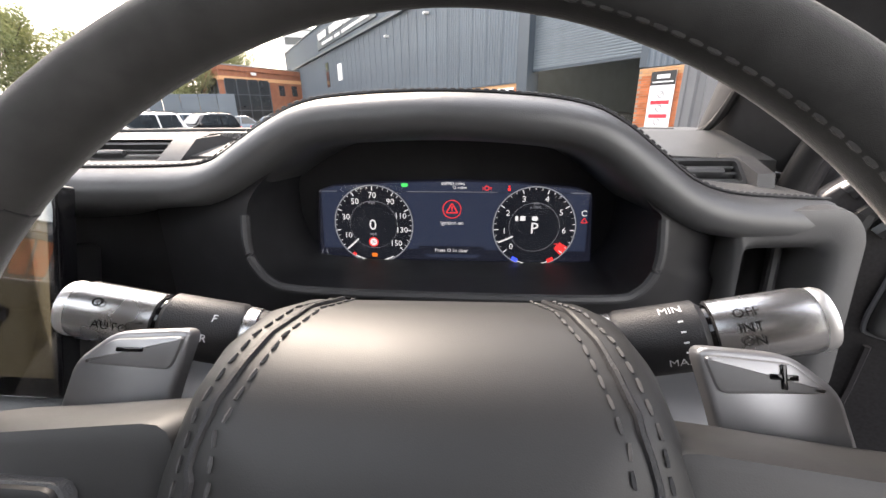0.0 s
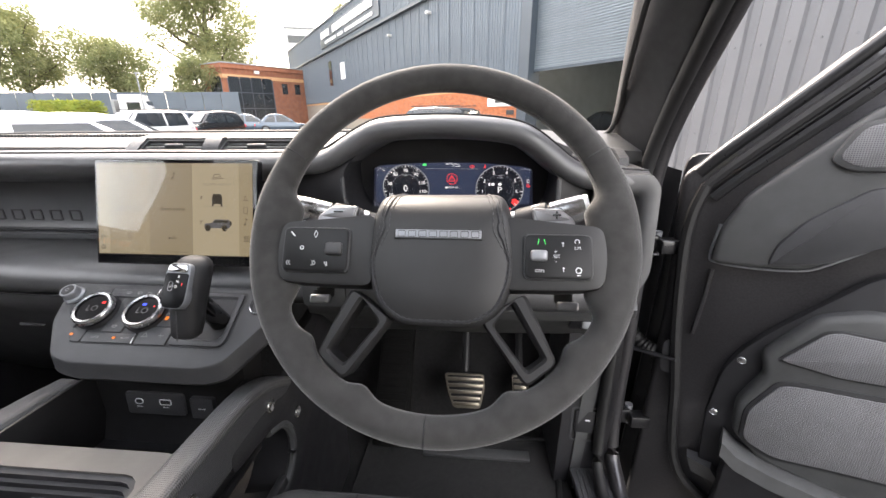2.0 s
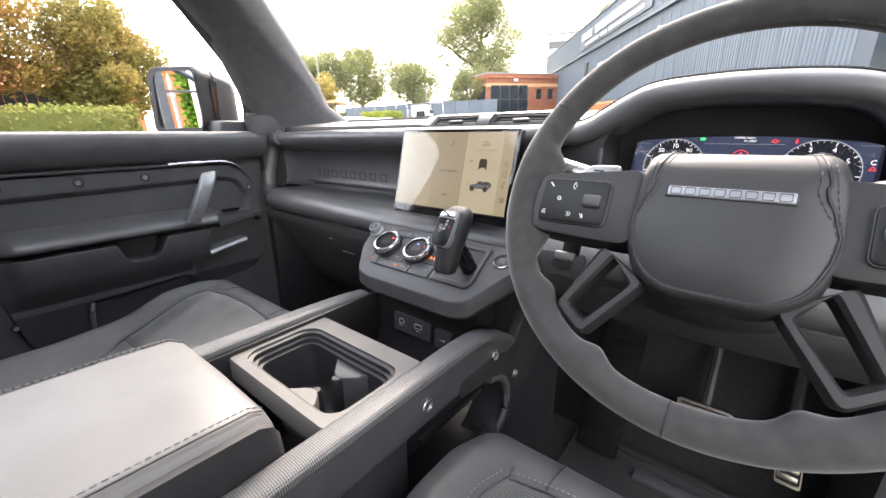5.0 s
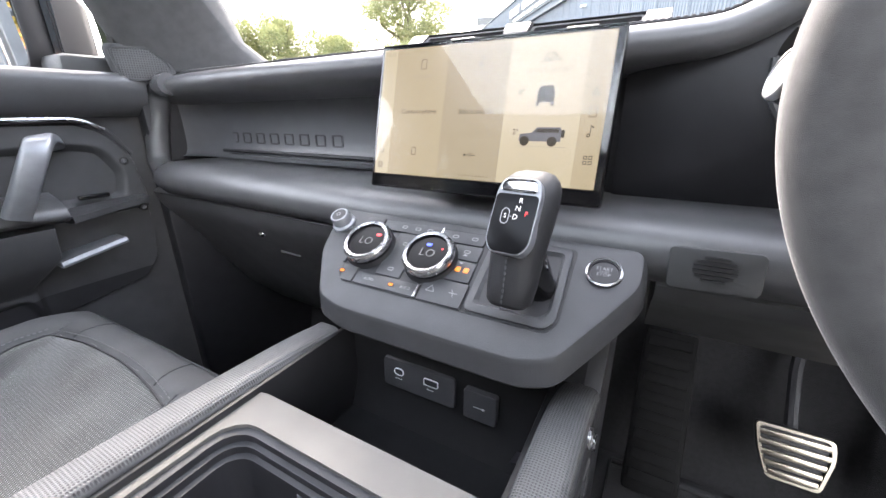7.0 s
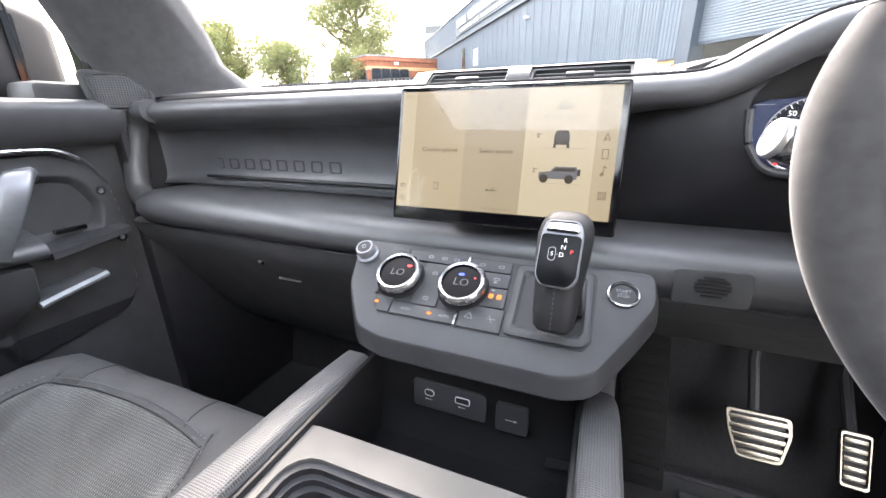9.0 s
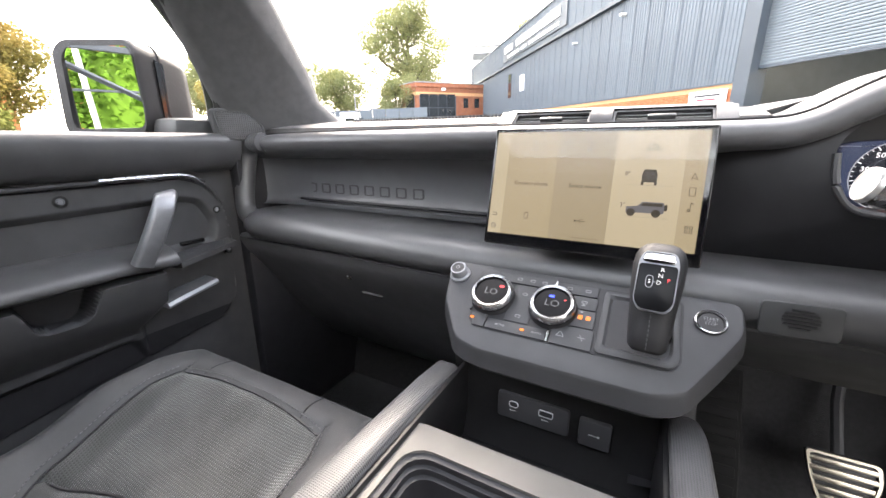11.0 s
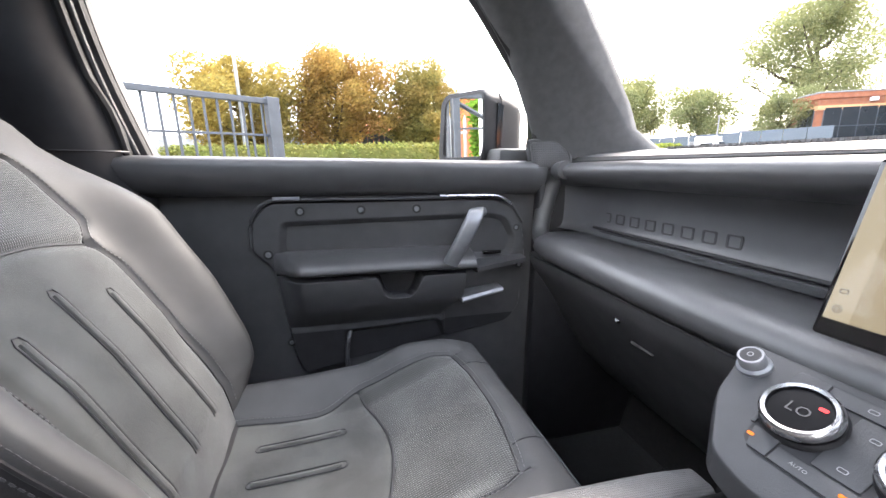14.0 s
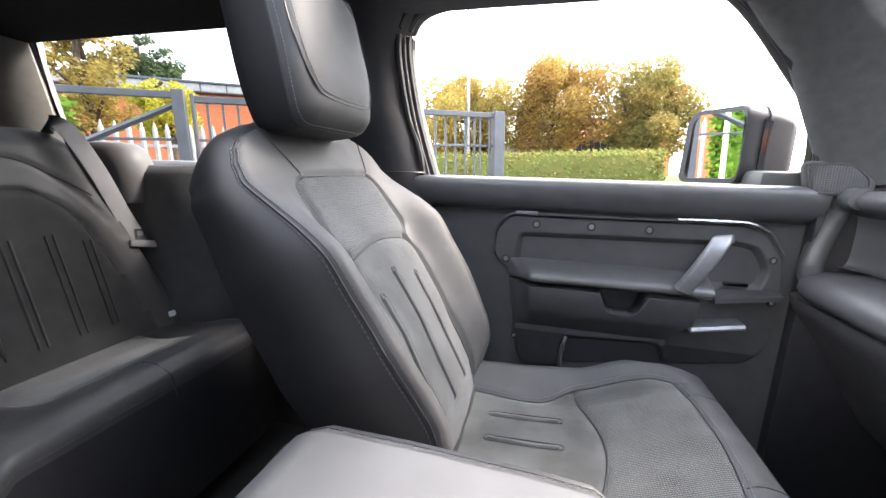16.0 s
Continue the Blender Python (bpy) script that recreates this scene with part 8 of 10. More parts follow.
solo("bulkhead", loft([[(x, 0.62, 0.70), (x, 0.66, 0.86), (x, 0.72, 1.02), (x, 0.72, 1.45), (x, 0.80, 1.45), (x, 0.80, 0.70)] for x in (-1.06, 0.36)]), CARPET, "black carpeted bulkhead", "bulkhead", (CX, 0.7, 0.7), kind="structure")
solo("kick_panel", loft([[(0.30, y, 0.72), (0.318, y, 0.72), (0.36, y, 1.26), (0.32, y, 1.26)] for y in (0.47, 0.66)]), PLASTIC, "dark grey kick panel", "trim", (0.32, 0.56, 0.72), kind="structure")
solo("kick_panel_left", box(-1.06, -1.03, 0.33, 0.70, 0.72, 1.45, 0.005), PLASTIC_DARK, "dark kick panel", "trim", (-1.04, 0.5, 0.72), kind="structure")
solo("sill", loft([[(0.315, y, 0.70), (0.315, y, 0.765), (0.33, y, 0.775), (0.375, y, 0.775), (0.39, y, 0.765), (0.42, y, 0.70), (0.42, y, 0.55)] for y in (-0.6, 0.2, 0.545)]), PLASTIC_GREY, "grey ribbed door sill", "door sill", (0.36, 0.0, 0.72), kind="structure")
solo("kick_face", loft([[(0.270, y, 0.735), (0.352, y, 0.735), (0.356, y, 1.0), (0.362, y, 1.22), (0.268, y, 1.22), (0.276, y, 1.0)] for y in (0.474, 0.482, 0.66)]), PLASTIC_DARK, "dark kick panel face", "trim", (0.31, 0.48, 0.74), kind="structure")
ob = thing("fuse_flap", "small black flap in a recess of the kick panel", "flap", (0.325, 0.474, 0.905))
fm = local_frame((0.326, 0.474, 0.893), (1, 0, 0), (-0.05, -1, 0.03))
part("recess", frame_ring(rrect(0.066, 0.084, 0.008, 3), rrect(0.058, 0.076, 0.006, 3), -0.002, 0.003, m=fm), PLASTIC_GREY, ob)
part("recess_floor", slab(rrect(0.058, 0.076, 0.006, 3), -0.001, 0.0006, m=fm), WELL_BLACK, ob)
part("flap", slab(rrect(0.052, 0.054, 0.004, 3, 0, 0.008), 0.0, 0.005, 0.002, m=fm), PLASTIC_DARK, ob)
part("mark", slab(rrect(0.010, 0.003, 0.001, 2, 0, 0.012), 0.005, 0.0056, m=fm), PRINT, ob)
tp = thing("tread_plate", "grey ribbed tread plate on the door sill", "tread plate", (0.345, 0.45, 0.776))
part("plate", slab(rounded([(0.305, 0.36), (0.372, 0.36), (0.374, 0.470), (0.300, 0.470)], 0.010, 3), 0.770, 0.781, 0.003), PLASTIC_GREY, tp)
for k in range(6):
    part("rib", box(0.311 + k * 0.0102, 0.315 + k * 0.0102, 0.368, 0.462, 0.780, 0.7835, 0.001), PLASTIC_GREY, tp)

# mat with a raised bar
mat_ = thing("floor_mat", "black rubber floor mat with raised bar", "floor mat", (0.08, 0.35, 0.72))
part("sheet", box(-0.17, 0.305, -0.02, 0.60, 0.722, 0.732, 0.004), CARPET, mat_)
part("mat_edge", tube([(-0.165, 0.59, 0.735), (0.29, 0.59, 0.735), (0.295, 0.55, 0.735), (0.27, 0.40, 0.735), (0.25, 0.05, 0.735)], 0.006, 8), RUBBER, mat_)
part("heel_bar", box(-0.028, 0.225, 0.520, 0.548, 0.731, 0.741, 0.003), PLASTIC, mat_, "plain raised heel bar")
foot = thing("footrest", "black ribbed footrest beside the pedals", "footrest", (-0.10, 0.55, 0.75))
FMm = local_frame((-0.105, 0.585, 0.885), (1, 0, 0), (0.0, -0.80, 0.60))
part("pad", box(-0.042, 0.042, -0.14, 0.14, -0.03, 0.0, 0.006, m=FMm), RUBBER_SHADED, foot)
for k in range(8):
    part("rib", box(-0.034, 0.034, -0.122 + k * 0.033, -0.104 + k * 0.033, 0.0, 0.006, 0.002, m=FMm), RUBBER_SHADED, foot)

# pedals
def pedal(name, lab, outline, m, bars, arm_pts):
    p = thing(name, lab, "pedal", m)
    part("pad", slab(outline, -0.010, -0.001, 0.002), RUBBER, p, "black rubber pad", world=False)
    cx = sum(q[0] for q in outline) / len(outline)
    for x0, x1, y in bars:
        part("bar", box(x0, x1, y - 0.0042, y + 0.0042, -0.002, 0.004, 0.0015), STEEL, p, "bright steel bar", world=False)
    out2 = [(cx + (q[0] - cx) * 0.90, q[1] * 0.90) for q in outline]
    part("rim", frame_ring(outline, out2, -0.002, 0.0035), STEEL, p, "steel rim", world=False)
    inv = m.inverted()
    part("arm", tube([inv @ Vector(q) for q in arm_pts], 0.009, 8), PLASTIC_DARK, p, world=False)
    return p


bm_ = local_frame((0.068, 0.572, 0.885), (1, 0.02, 0), (0, -0.93, 0.36))
o = rounded([(-0.048, 0.040), (0.046, 0.040), (0.049, 0.010), (0.038, -0.040), (-0.026, -0.040), (-0.040, 0.0)], 0.008, 3)
pedal("brake_pedal", "steel-barred brake pedal over black rubber", o, bm_, [(-0.042, 0.043, 0.027), (-0.041, 0.044, 0.012), (-0.036, 0.041, -0.003), (-0.031, 0.038, -0.018), (-0.025, 0.035, -0.031)], [(0.068, 0.585, 0.885), (0.07, 0.66, 0.98), (0.07, 0.70, 1.15)])
am = local_frame((0.200, 0.575, 0.880), (1, -0.02, 0), (-0.08, -0.93, 0.36))
o = rounded([(-0.020, 0.044), (0.018, 0.044), (0.021, -0.044), (-0.014, -0.044)], 0.005, 3)
pedal("accelerator_pedal", "narrow steel-barred accelerator pedal", o, am, [(-0.016, 0.015, 0.031), (-0.015, 0.015, 0.016), (-0.014, 0.016, 0.001), (-0.013, 0.016, -0.014), (-0.012, 0.016, -0.029)], [(0.2, 0.585, 0.89), (0.20, 0.66, 0.98), (0.2, 0.70, 1.12)])

# windscreen
b = bmesh.new()
rows_ = [[(CX + x, 0.69 - 0.16 * (x / 0.66) ** 2 - 0.0, 1.475) for x in [-0.64 + 1.28 * k / 12 for k in range(13)]], [(CX + x * 0.93, 0.225 - 0.05 * (x / 0.66) ** 2, 1.80) for x in [-0.64 + 1.28 * k / 12 for k in range(13)]]]
V = [[b.verts.new(p) for p in r_] for r_ in rows_]
for k in range(12):
    b.faces.new((V[0][k], V[0][k + 1], V[1][k + 1], V[1][k]))
frit = smooth_path([(0.10, 0.645, 1.475), (0.20, 0.60, 1.472), (0.262, 0.560, 1.468), (0.300, 0.535, 1.467), (0.317, 0.520, 1.480), (0.318, 0.490, 1.510), (0.305, 0.440, 1.556), (0.292, 0.375, 1.615), (0.275, 0.28, 1.70)], 5)
ws = solo("windscreen", b, GLASS, "clear raked windscreen", "windscreen", (CX, 0.6, 1.48), kind="structure")
ws.visible_shadow = False
solo("windscreen_frit", tube(frit, 0.0045, 8), RUBBER, "black rounded edge of the windscreen", "trim", (0.3, 0.52, 1.48), kind="structure")

# ---- driver's door, standing open ----
DDm = local_frame((0.440, 0.545, 0.0), (0.862, -0.507, 0), (-0.507, -0.862, 0))
dd = thing("door_2", "open dark metallic car door with loudspeaker grilles in its lining", "car door", DDm, kind="structure")


def dpart(name, bm, material, parent=None, label="", smooth=40):
    return part(name, bm, material, parent or dd, label, world=False, smooth=smooth)


dpart("inner_skin", slab(rounded([(0.02, 0.62), (0.06, 0.50), (0.95, 0.48), (0.97, 1.42), (0.40, 1.44), (0.25, 1.60), (0.21, 1.60), (0.045, 1.425), (0.02, 1.40), (0.03, 1.1)], 0.03, 4), -0.05, -0.006, 0.012, seg=3), PAINT, label="dark metallic door frame")
dpart("outer_skin", slab(rounded([(-0.02, 0.55), (0.04, 0.46), (1.0, 0.46), (1.0, 1.44), (0.02, 1.44)], 0.03, 4), -0.085, -0.045, 0.01), PAINT_DARK)
fr_ = smooth_path([(0.045, 1.405, -0.012), (0.075, 1.44, -0.012), (0.13, 1.497, -0.012), (0.22, 1.590, -0.012), (0.30, 1.68, -0.014), (0.42, 1.79, -0.02), (0.60, 1.82, -0.03), (0.95, 1.82, -0.03)], 5)
dpart("frame_edge", tube(fr_, 0.012, 10), PAINT_DARK, label="painted window frame")
dpart("frame_seal", tube([Vector((p.x + 0.014, p.y - 0.022, p.z + 0.010)) for p in fr_], 0.009, 8), RUBBER, label="black rubber seal")
dpart("frame_inner", tube([Vector((p.x + 0.028, p.y - 0.040, p.z + 0.006)) for p in fr_], 0.010, 8), PAINT_DARK)
seal = smooth_path([(0.060, 1.385, 0.0), (0.048, 1.33, 0.004), (0.046, 1.25, 0.006), (0.058, 1.10, 0.006), (0.075, 0.98, 0.006), (0.085, 0.88, 0.006), (0.10, 0.80, 0.006), (0.14, 0.745, 0.004), (0.25, 0.71, 0.004), (0.6, 0.69, 0.004)], 5)
dpart("edge_seal", tube(seal, 0.010, 8), RUBBER, label="black rubber door seal")
UP = rounded([(0.088, 1.250), (0.093, 1.312), (0.118, 1.372), (0.164, 1.424), (0.245, 1.512), (0.36, 1.55), (0.50, 1.46), (0.90, 1.44), (0.90, 1.36), (0.42, 1.345), (0.30, 1.325), (0.245, 1.283), (0.215, 1.262), (0.15, 1.253)], 0.016, 4)
dpart("upper_lining", slab(UP, -0.008, 0.020, 0.010, seg=3), PLASTIC, label="matt black upper door lining")
dpart("lining_step", slab(rounded([(0.165, 1.262), (0.172, 1.30), (0.20, 1.345), (0.26, 1.40), (0.40, 1.42), (0.40, 1.35), (0.29, 1.315), (0.235, 1.278)], 0.012, 4), 0.012, 0.026, 0.006), PLASTIC_GREY)
dpart("lining_rim", tube(smooth_path([(0.093, 1.32, 0.003), (0.0865, 1.262, 0.003), (0.098, 1.250, 0.003), (0.15, 1.249, 0.003), (0.215, 1.258, 0.003), (0.25, 1.280, 0.003), (0.30, 1.321, 0.003)], 4), 0.0025, 6), SATIN_GREY)
twm = rounded([(0.212, 1.440), (0.232, 1.485), (0.30, 1.50), (0.32, 1.46), (0.28, 1.43), (0.235, 1.428)], 0.012, 4)
tsl = dpart("tweeter_rim", slab([(0.265 + (p[0] - 0.265) * 1.16, 1.463 + (p[1] - 1.463) * 1.2) for p in twm], 0.016, 0.028, 0.005), PLASTIC)
part("tweeter_mesh", slab(twm, 0.020, 0.0295, 0.003), MESH_GRILLE, tsl, "fine metal mesh", world=False)
LOW = rounded([(0.133, 0.945), (0.142, 1.040), (0.165, 1.098), (0.204, 1.153), (0.294, 1.262), (0.40, 1.32), (0.90, 1.33), (0.90, 0.74), (0.20, 0.74), (0.140, 0.80)], 0.016, 4)
dpart("lower_lining", slab(LOW, -0.008, 0.012, 0.005), PLASTIC_DARK, label="matt black lower door lining")
dpart("speaker_carrier", slab(rounded([(0.176, 0.935), (0.172, 1.000), (0.20, 1.07), (0.188, 1.105), (0.245, 1.192), (0.30, 1.215), (0.55, 1.215), (0.55, 0.85), (0.33, 0.88), (0.225, 0.895)], 0.014, 4), 0.006, 0.036, 0.012, seg=3), PLASTIC, label="moulded loudspeaker carrier")
for o_, nm in ((rounded([(0.213, 1.107), (0.258, 1.172), (0.275, 1.178), (0.42, 1.178), (0.42, 1.118), (0.287, 1.102)], 0.008, 3), "upper"), (rounded([(0.193, 0.932), (0.190, 0.995), (0.222, 1.060), (0.245, 1.067), (0.42, 1.090), (0.44, 1.02), (0.40, 0.945), (0.31, 0.930), (0.24, 0.915)], 0.016, 4), "lower")):
    cxy = (sum(p[0] for p in o_) / len(o_), sum(p[1] for p in o_) / len(o_))
    rim_ = dpart("grille_rim", slab([(cxy[0] + (p[0] - cxy[0]) * 1.06, cxy[1] + (p[1] - cxy[1]) * 1.10) for p in o_], 0.030, 0.0385, 0.003), PLASTIC_DARK)
    part("speaker_grille", slab(o_, 0.034, 0.041, 0.003), MESH_GRILLE, rim_, "fine silver loudspeaker mesh", world=False)
for s_, h_ in ((0.1675, 1.075), (0.1455, 0.951)):
    dpart("screw", lathe([(0.0072, -0.002), (0.0072, 0.0012), (0.0058, 0.0022), (0.005, 0.001), (0.0001, 0.0014)], 20, m=Matrix.Translation((s_, h_, 0.0125))), SATIN, label="small silver screw")
dpart("bin_top", loft([[(x, h, 0.012), (x, h + 0.006, 0.030), (x, h - 0.004, 0.058), (x, h - 0.030, 0.062), (x, h - 0.030, 0.012)] for x, h in ((0.165, 0.925), (0.19, 0.905), (0.24, 0.893), (0.40, 0.878), (0.85, 0.850))]), PLASTIC, label="smooth bin edge", smooth=60)
dpart("bin_front", slab(rounded([(0.17, 0.70), (0.175, 0.90), (0.25, 0.875), (0.85, 0.84), (0.85, 0.70)], 0.012, 3), 0.012, 0.056, 0.01), PLASTIC_DARK)
dpart("corner_block", loft([[(0.118, 0.835, 0.0), (0.165, 0.835, 0.0), (0.185, 0.800, 0.0), (0.130, 0.800, 0.0)], [(0.120, 0.835, 0.025), (0.160, 0.832, 0.03), (0.182, 0.800, 0.028), (0.132, 0.800, 0.02)]]), PLASTIC_GREY, label="grey corner buffer")
# thin tube that models a glint along the door edge
dpart("sill_glint", tube([(0.095, 1.235, 0.003), (0.092, 1.18, 0.003), (0.085, 1.10, 0.003)], 0.004, 6), PAINT)
# check strap, hinges and cable boot between door and body
strap = thing("door_strap", "black door check strap between pillar and door", "door strap", (0.41, 0.59, 1.02))
part("strap", tube([(0.405, 0.60, 1.018), (0.44, 0.56, 1.024), (0.492, 0.498, 1.040)], 0.007, 8, flat=0.6), PLASTIC_DARK, strap)
part("plate", slab(rrect(0.03, 0.075, 0.012, 4), -0.004, 0.003, m=local_frame((0.487, 0.512, 1.04), (0.862, -0.507, 0), (-0.507, -0.862, 0))), PLASTIC_DARK, strap)
boot = thing("cable_boot", "black ribbed cable boot by the door hinge", "cable boot", (0.43, 0.58, 1.05))
bp_ = smooth_path([(0.418, 0.60, 1.10), (0.432, 0.585, 1.06), (0.455, 0.565, 1.035), (0.475, 0.545, 1.03)], 6)
part("boot", tube(bp_, [0.013 + 0.003 * (i % 2) for i in range(len(bp_))], 10), RUBBER, boot)
for z in (1.265, 0.857):
    h = dd
    part("hinge_leaf", box(0.400, 0.445, 0.545, 0.60, z - 0.018, z + 0.018, 0.004), PAINT_DARK, h)
    part("pin", tube([(0.445, 0.56, z - 0.024), (0.445, 0.56, z + 0.024)], 0.008, 10), SATIN_GREY, h)
    part("door_leaf", box(0.440, 0.48, 0.525, 0.555, z - 0.014, z + 0.014, 0.004), PAINT_DARK, h)
# body side at the hinge line, with its seal
solo("pillar_hinge", loft([[(0.355, 0.46, z), (0.405, 0.50, z), (0.418, 0.60, z), (0.40, 0.72, z), (0.34, 0.72, z)] for z in (0.62, 1.0, 1.43)]), PAINT_DARK, "dark painted hinge pillar", "pillar", (0.39, 0.56, 0.62), kind="structure")
solo("aperture_seal", tube(smooth_path([(0.33, -0.3, 0.79), (0.345, 0.30, 0.79), (0.348, 0.42, 0.80), (0.350, 0.462, 0.86), (0.352, 0.462, 1.1), (0.356, 0.462, 1.30), (0.360, 0.452, 1.42), (0.360, 0.405, 1.51), (0.352, 0.285, 1.64), (0.335, 0.13, 1.785), (0.325, 0.0, 1.805), (0.325, -0.4, 1.805)], 5), 0.011, 8), RUBBER, "black rubber door aperture seal", "door seal", (0.35, 0.3, 0.8), kind="structure", smooth=60)
solo("aperture_paint", tube(smooth_path([(0.372, -0.3, 0.77), (0.384, 0.30, 0.77), (0.388, 0.44, 0.79), (0.386, 0.49, 0.86), (0.386, 0.49, 1.1), (0.386, 0.49, 1.30), (0.386, 0.478, 1.42), (0.384, 0.430, 1.51), (0.374, 0.305, 1.64), (0.355, 0.155, 1.785)], 5), 0.016, 8), PAINT, "dark metallic door aperture", "body side", (0.38, 0.3, 0.8), kind="structure", smooth=60)
solo("wing_outer", loft([[(0.40, 0.62, 0.6), (0.50, 0.62, 0.6), (0.50, 0.62, 1.40), (0.40, 0.62, 1.43)], [(0.40, 1.3, 0.6), (0.55, 1.3, 0.6), (0.55, 1.3, 1.32), (0.40, 1.3, 1.36)]]), PAINT_DARK, "dark metallic front wing", "car wing", (0.46, 0.9, 0.6), kind="structure")

# ---- outside: the yard falls two degrees towards the car ----
OUT = Matrix.Rotation(radians(2.0), 4, "X")
ASPHALT = mat("asphalt", (0.075, 0.074, 0.073), 0.9, scale=0.8, grain=0.6, grain_scale=60, wear=0.2)
CONCRETE = mat("concrete_apron", (0.30, 0.285, 0.26), 0.85, scale=0.6, grain=0.4, grain_scale=80, wear=0.12)
GRASS = mat("grass", (0.10, 0.14, 0.03), 0.95, scale=2.0, grain=0.8, grain_scale=40, wear=0.3)
CLAD = mat("blue_grey_cladding", (0.092, 0.116, 0.142), 0.45, 0.1, scale=0.5, wear=0.06, vary=0.05)
CLAD_DARK = mat("dark_steel_frame", (0.055, 0.072, 0.092), 0.45, 0.1, scale=0.7, wear=0.08)
CLAD_LIGHT = mat("light_grey_cladding", (0.140, 0.143, 0.152), 0.42, 0.15, scale=0.8, wear=0.05)
SHUTTER = mat("shutter_steel", (0.150, 0.180, 0.205), 0.4, 0.2, scale=1.5, wear=0.06, vary=0.04)
BRICK = mat("orange_brick", (0.50, 0.165, 0.065), 0.85, col2=(0.40, 0.115, 0.045), scale=9, grain=0.5, grain_scale=120, vary=0.22)
# browner office brick, dulled by distance haze put into the colour
BRICK_FAR = mat("hazed_brown_brick", (0.33, 0.125, 0.065), 0.9, col2=(0.25, 0.09, 0.05), scale=1.5, grain=0.5, grain_scale=40, vary=0.1)
BRICK_PALE = mat("pale_brick", (0.60, 0.33, 0.16), 0.85, scale=9, grain=0.5, grain_scale=120, vary=0.15)
MORTAR = mat("mortar", (0.33, 0.28, 0.23), 0.9, scale=20, wear=0.15)
DARK_GLASS = mat("dark_window_glass", (0.02, 0.025, 0.03), 0.06, scale=1, coat=0.4, wear=0.1)
WHITE_PAINT = mat("white_car_paint", (0.72, 0.73, 0.74), 0.2, scale=4, coat=0.5, wear=0.02)
GREY_PAINT = mat("blue_grey_car_paint", (0.10, 0.13, 0.17), 0.2, 0.3, scale=4, coat=0.5, wear=0.02)
BLACK_PAINT = mat("black_car_paint", (0.012, 0.013, 0.015), 0.18, 0.2, scale=4, coat=0.5, wear=0.02)
WHITE_BOARD = mat("white_board", (0.80, 0.80, 0.80), 0.5, scale=3, wear=0.03)
RED_BAR = mat("red_print", (0.62, 0.03, 0.05), 0.5, scale=8, wear=0.05)
BLACK_PRINT = mat("black_print", (0.02, 0.02, 0.022), 0.5, scale=8, wear=0.05)
GATE_STEEL = mat("blue_grey_gate_steel", (0.082, 0.094, 0.110), 0.5, 0.2, scale=6, wear=0.12)
GALV = mat("galvanised_steel", (0.32, 0.33, 0.335), 0.5, 0.5, scale=9, wear=0.12)
BARK = mat("bark", (0.10, 0.075, 0.055), 0.95, scale=12, grain=0.7, grain_scale=60, wear=0.25)
LEAF_OLIVE = mat("olive_leaves", (0.24, 0.22, 0.075), 0.8, col2=(0.29, 0.21, 0.07), scale=0.7, vary=0.35, spec=0.1, thin=0.5)
LEAF_YELLOW = mat("yellow_leaves", (0.34, 0.25, 0.065), 0.8, col2=(0.26, 0.22, 0.07), scale=0.7, vary=0.35, spec=0.1, thin=0.5)
LEAF_ORANGE = mat("orange_leaves", (0.33, 0.20, 0.06), 0.8, col2=(0.29, 0.22, 0.065), scale=0.7, vary=0.35, spec=0.1, thin=0.5)
# leaf colour of the far trees, lightened so that it carries the haze
LEAF_GREEN = mat("green_leaves", (0.22, 0.245, 0.115), 0.7, col2=(0.25, 0.25, 0.11), scale=0.5, vary=0.3, spec=0.1, thin=0.5)
LEAF_DARK = mat("dark_conifer", (0.075, 0.110, 0.050), 0.8, scale=0.8, vary=0.45, spec=0.1, thin=0.3)
LEAF_LIME = mat("yellow_green_leaves", (0.42, 0.38, 0.045), 0.8, col2=(0.34, 0.34, 0.05), scale=0.7, vary=0.3, spec=0.1, thin=0.5)
LEAF_HEDGE = mat("hedge_leaves", (0.17, 0.20, 0.055), 0.8, col2=(0.20, 0.19, 0.06), scale=1.2, vary=0.4, spec=0.1, thin=0.3)
LEAF_BRIGHT = mat("bright_hedge_leaves", (0.10, 0.20, 0.022), 0.8, col2=(0.075, 0.15, 0.018), scale=1.5, vary=0.35, spec=0.1, thin=0.3)
LEAF_BUSH = mat("bush_leaves", (0.25, 0.27, 0.045), 0.8, col2=(0.17, 0.22, 0.04), scale=1.5, vary=0.35, spec=0.1, thin=0.3)
BLUE_PLASTIC = mat("blue_plastic", (0.03, 0.16, 0.62), 0.35, scale=6, wear=0.06)
TYRE = mat("tyre_rubber", (0.018, 0.018, 0.019), 0.8, scale=20, wear=0.15)
ROOF_TILE = mat("orange_roof", (0.45, 0.16, 0.06), 0.85, scale=3, wear=0.2)


def othing(name, label, category, at=(0, 0, 0), rz=0.0, group="", kind=""):
    """A thing in the yard, at a place and turn in the yard's own level frame."""
    return thing(name, label, category, OUT @ Matrix.Translation(at) @ Matrix.Rotation(radians(rz), 4, "Z"), group, kind)


def opart(name, bm, material, parent, label="", smooth=30, kind=""):
    return part(name, bm, material, parent, label, world=False, smooth=smooth, kind=kind)


def share(name, me, parent, m):
    """A repeated piece on shared mesh data."""
    o = new(name, me)
    o.parent = parent
    o.matrix_local = m
    BASE[o] = BASE[parent]
    return o


b = bmesh.new()
bmesh.ops.create_grid(b, x_segments=40, y_segments=40, size=260)
ground = new("ground", mesh_of("ground", b, ASPHALT, 0))
ground.matrix_world = OUT
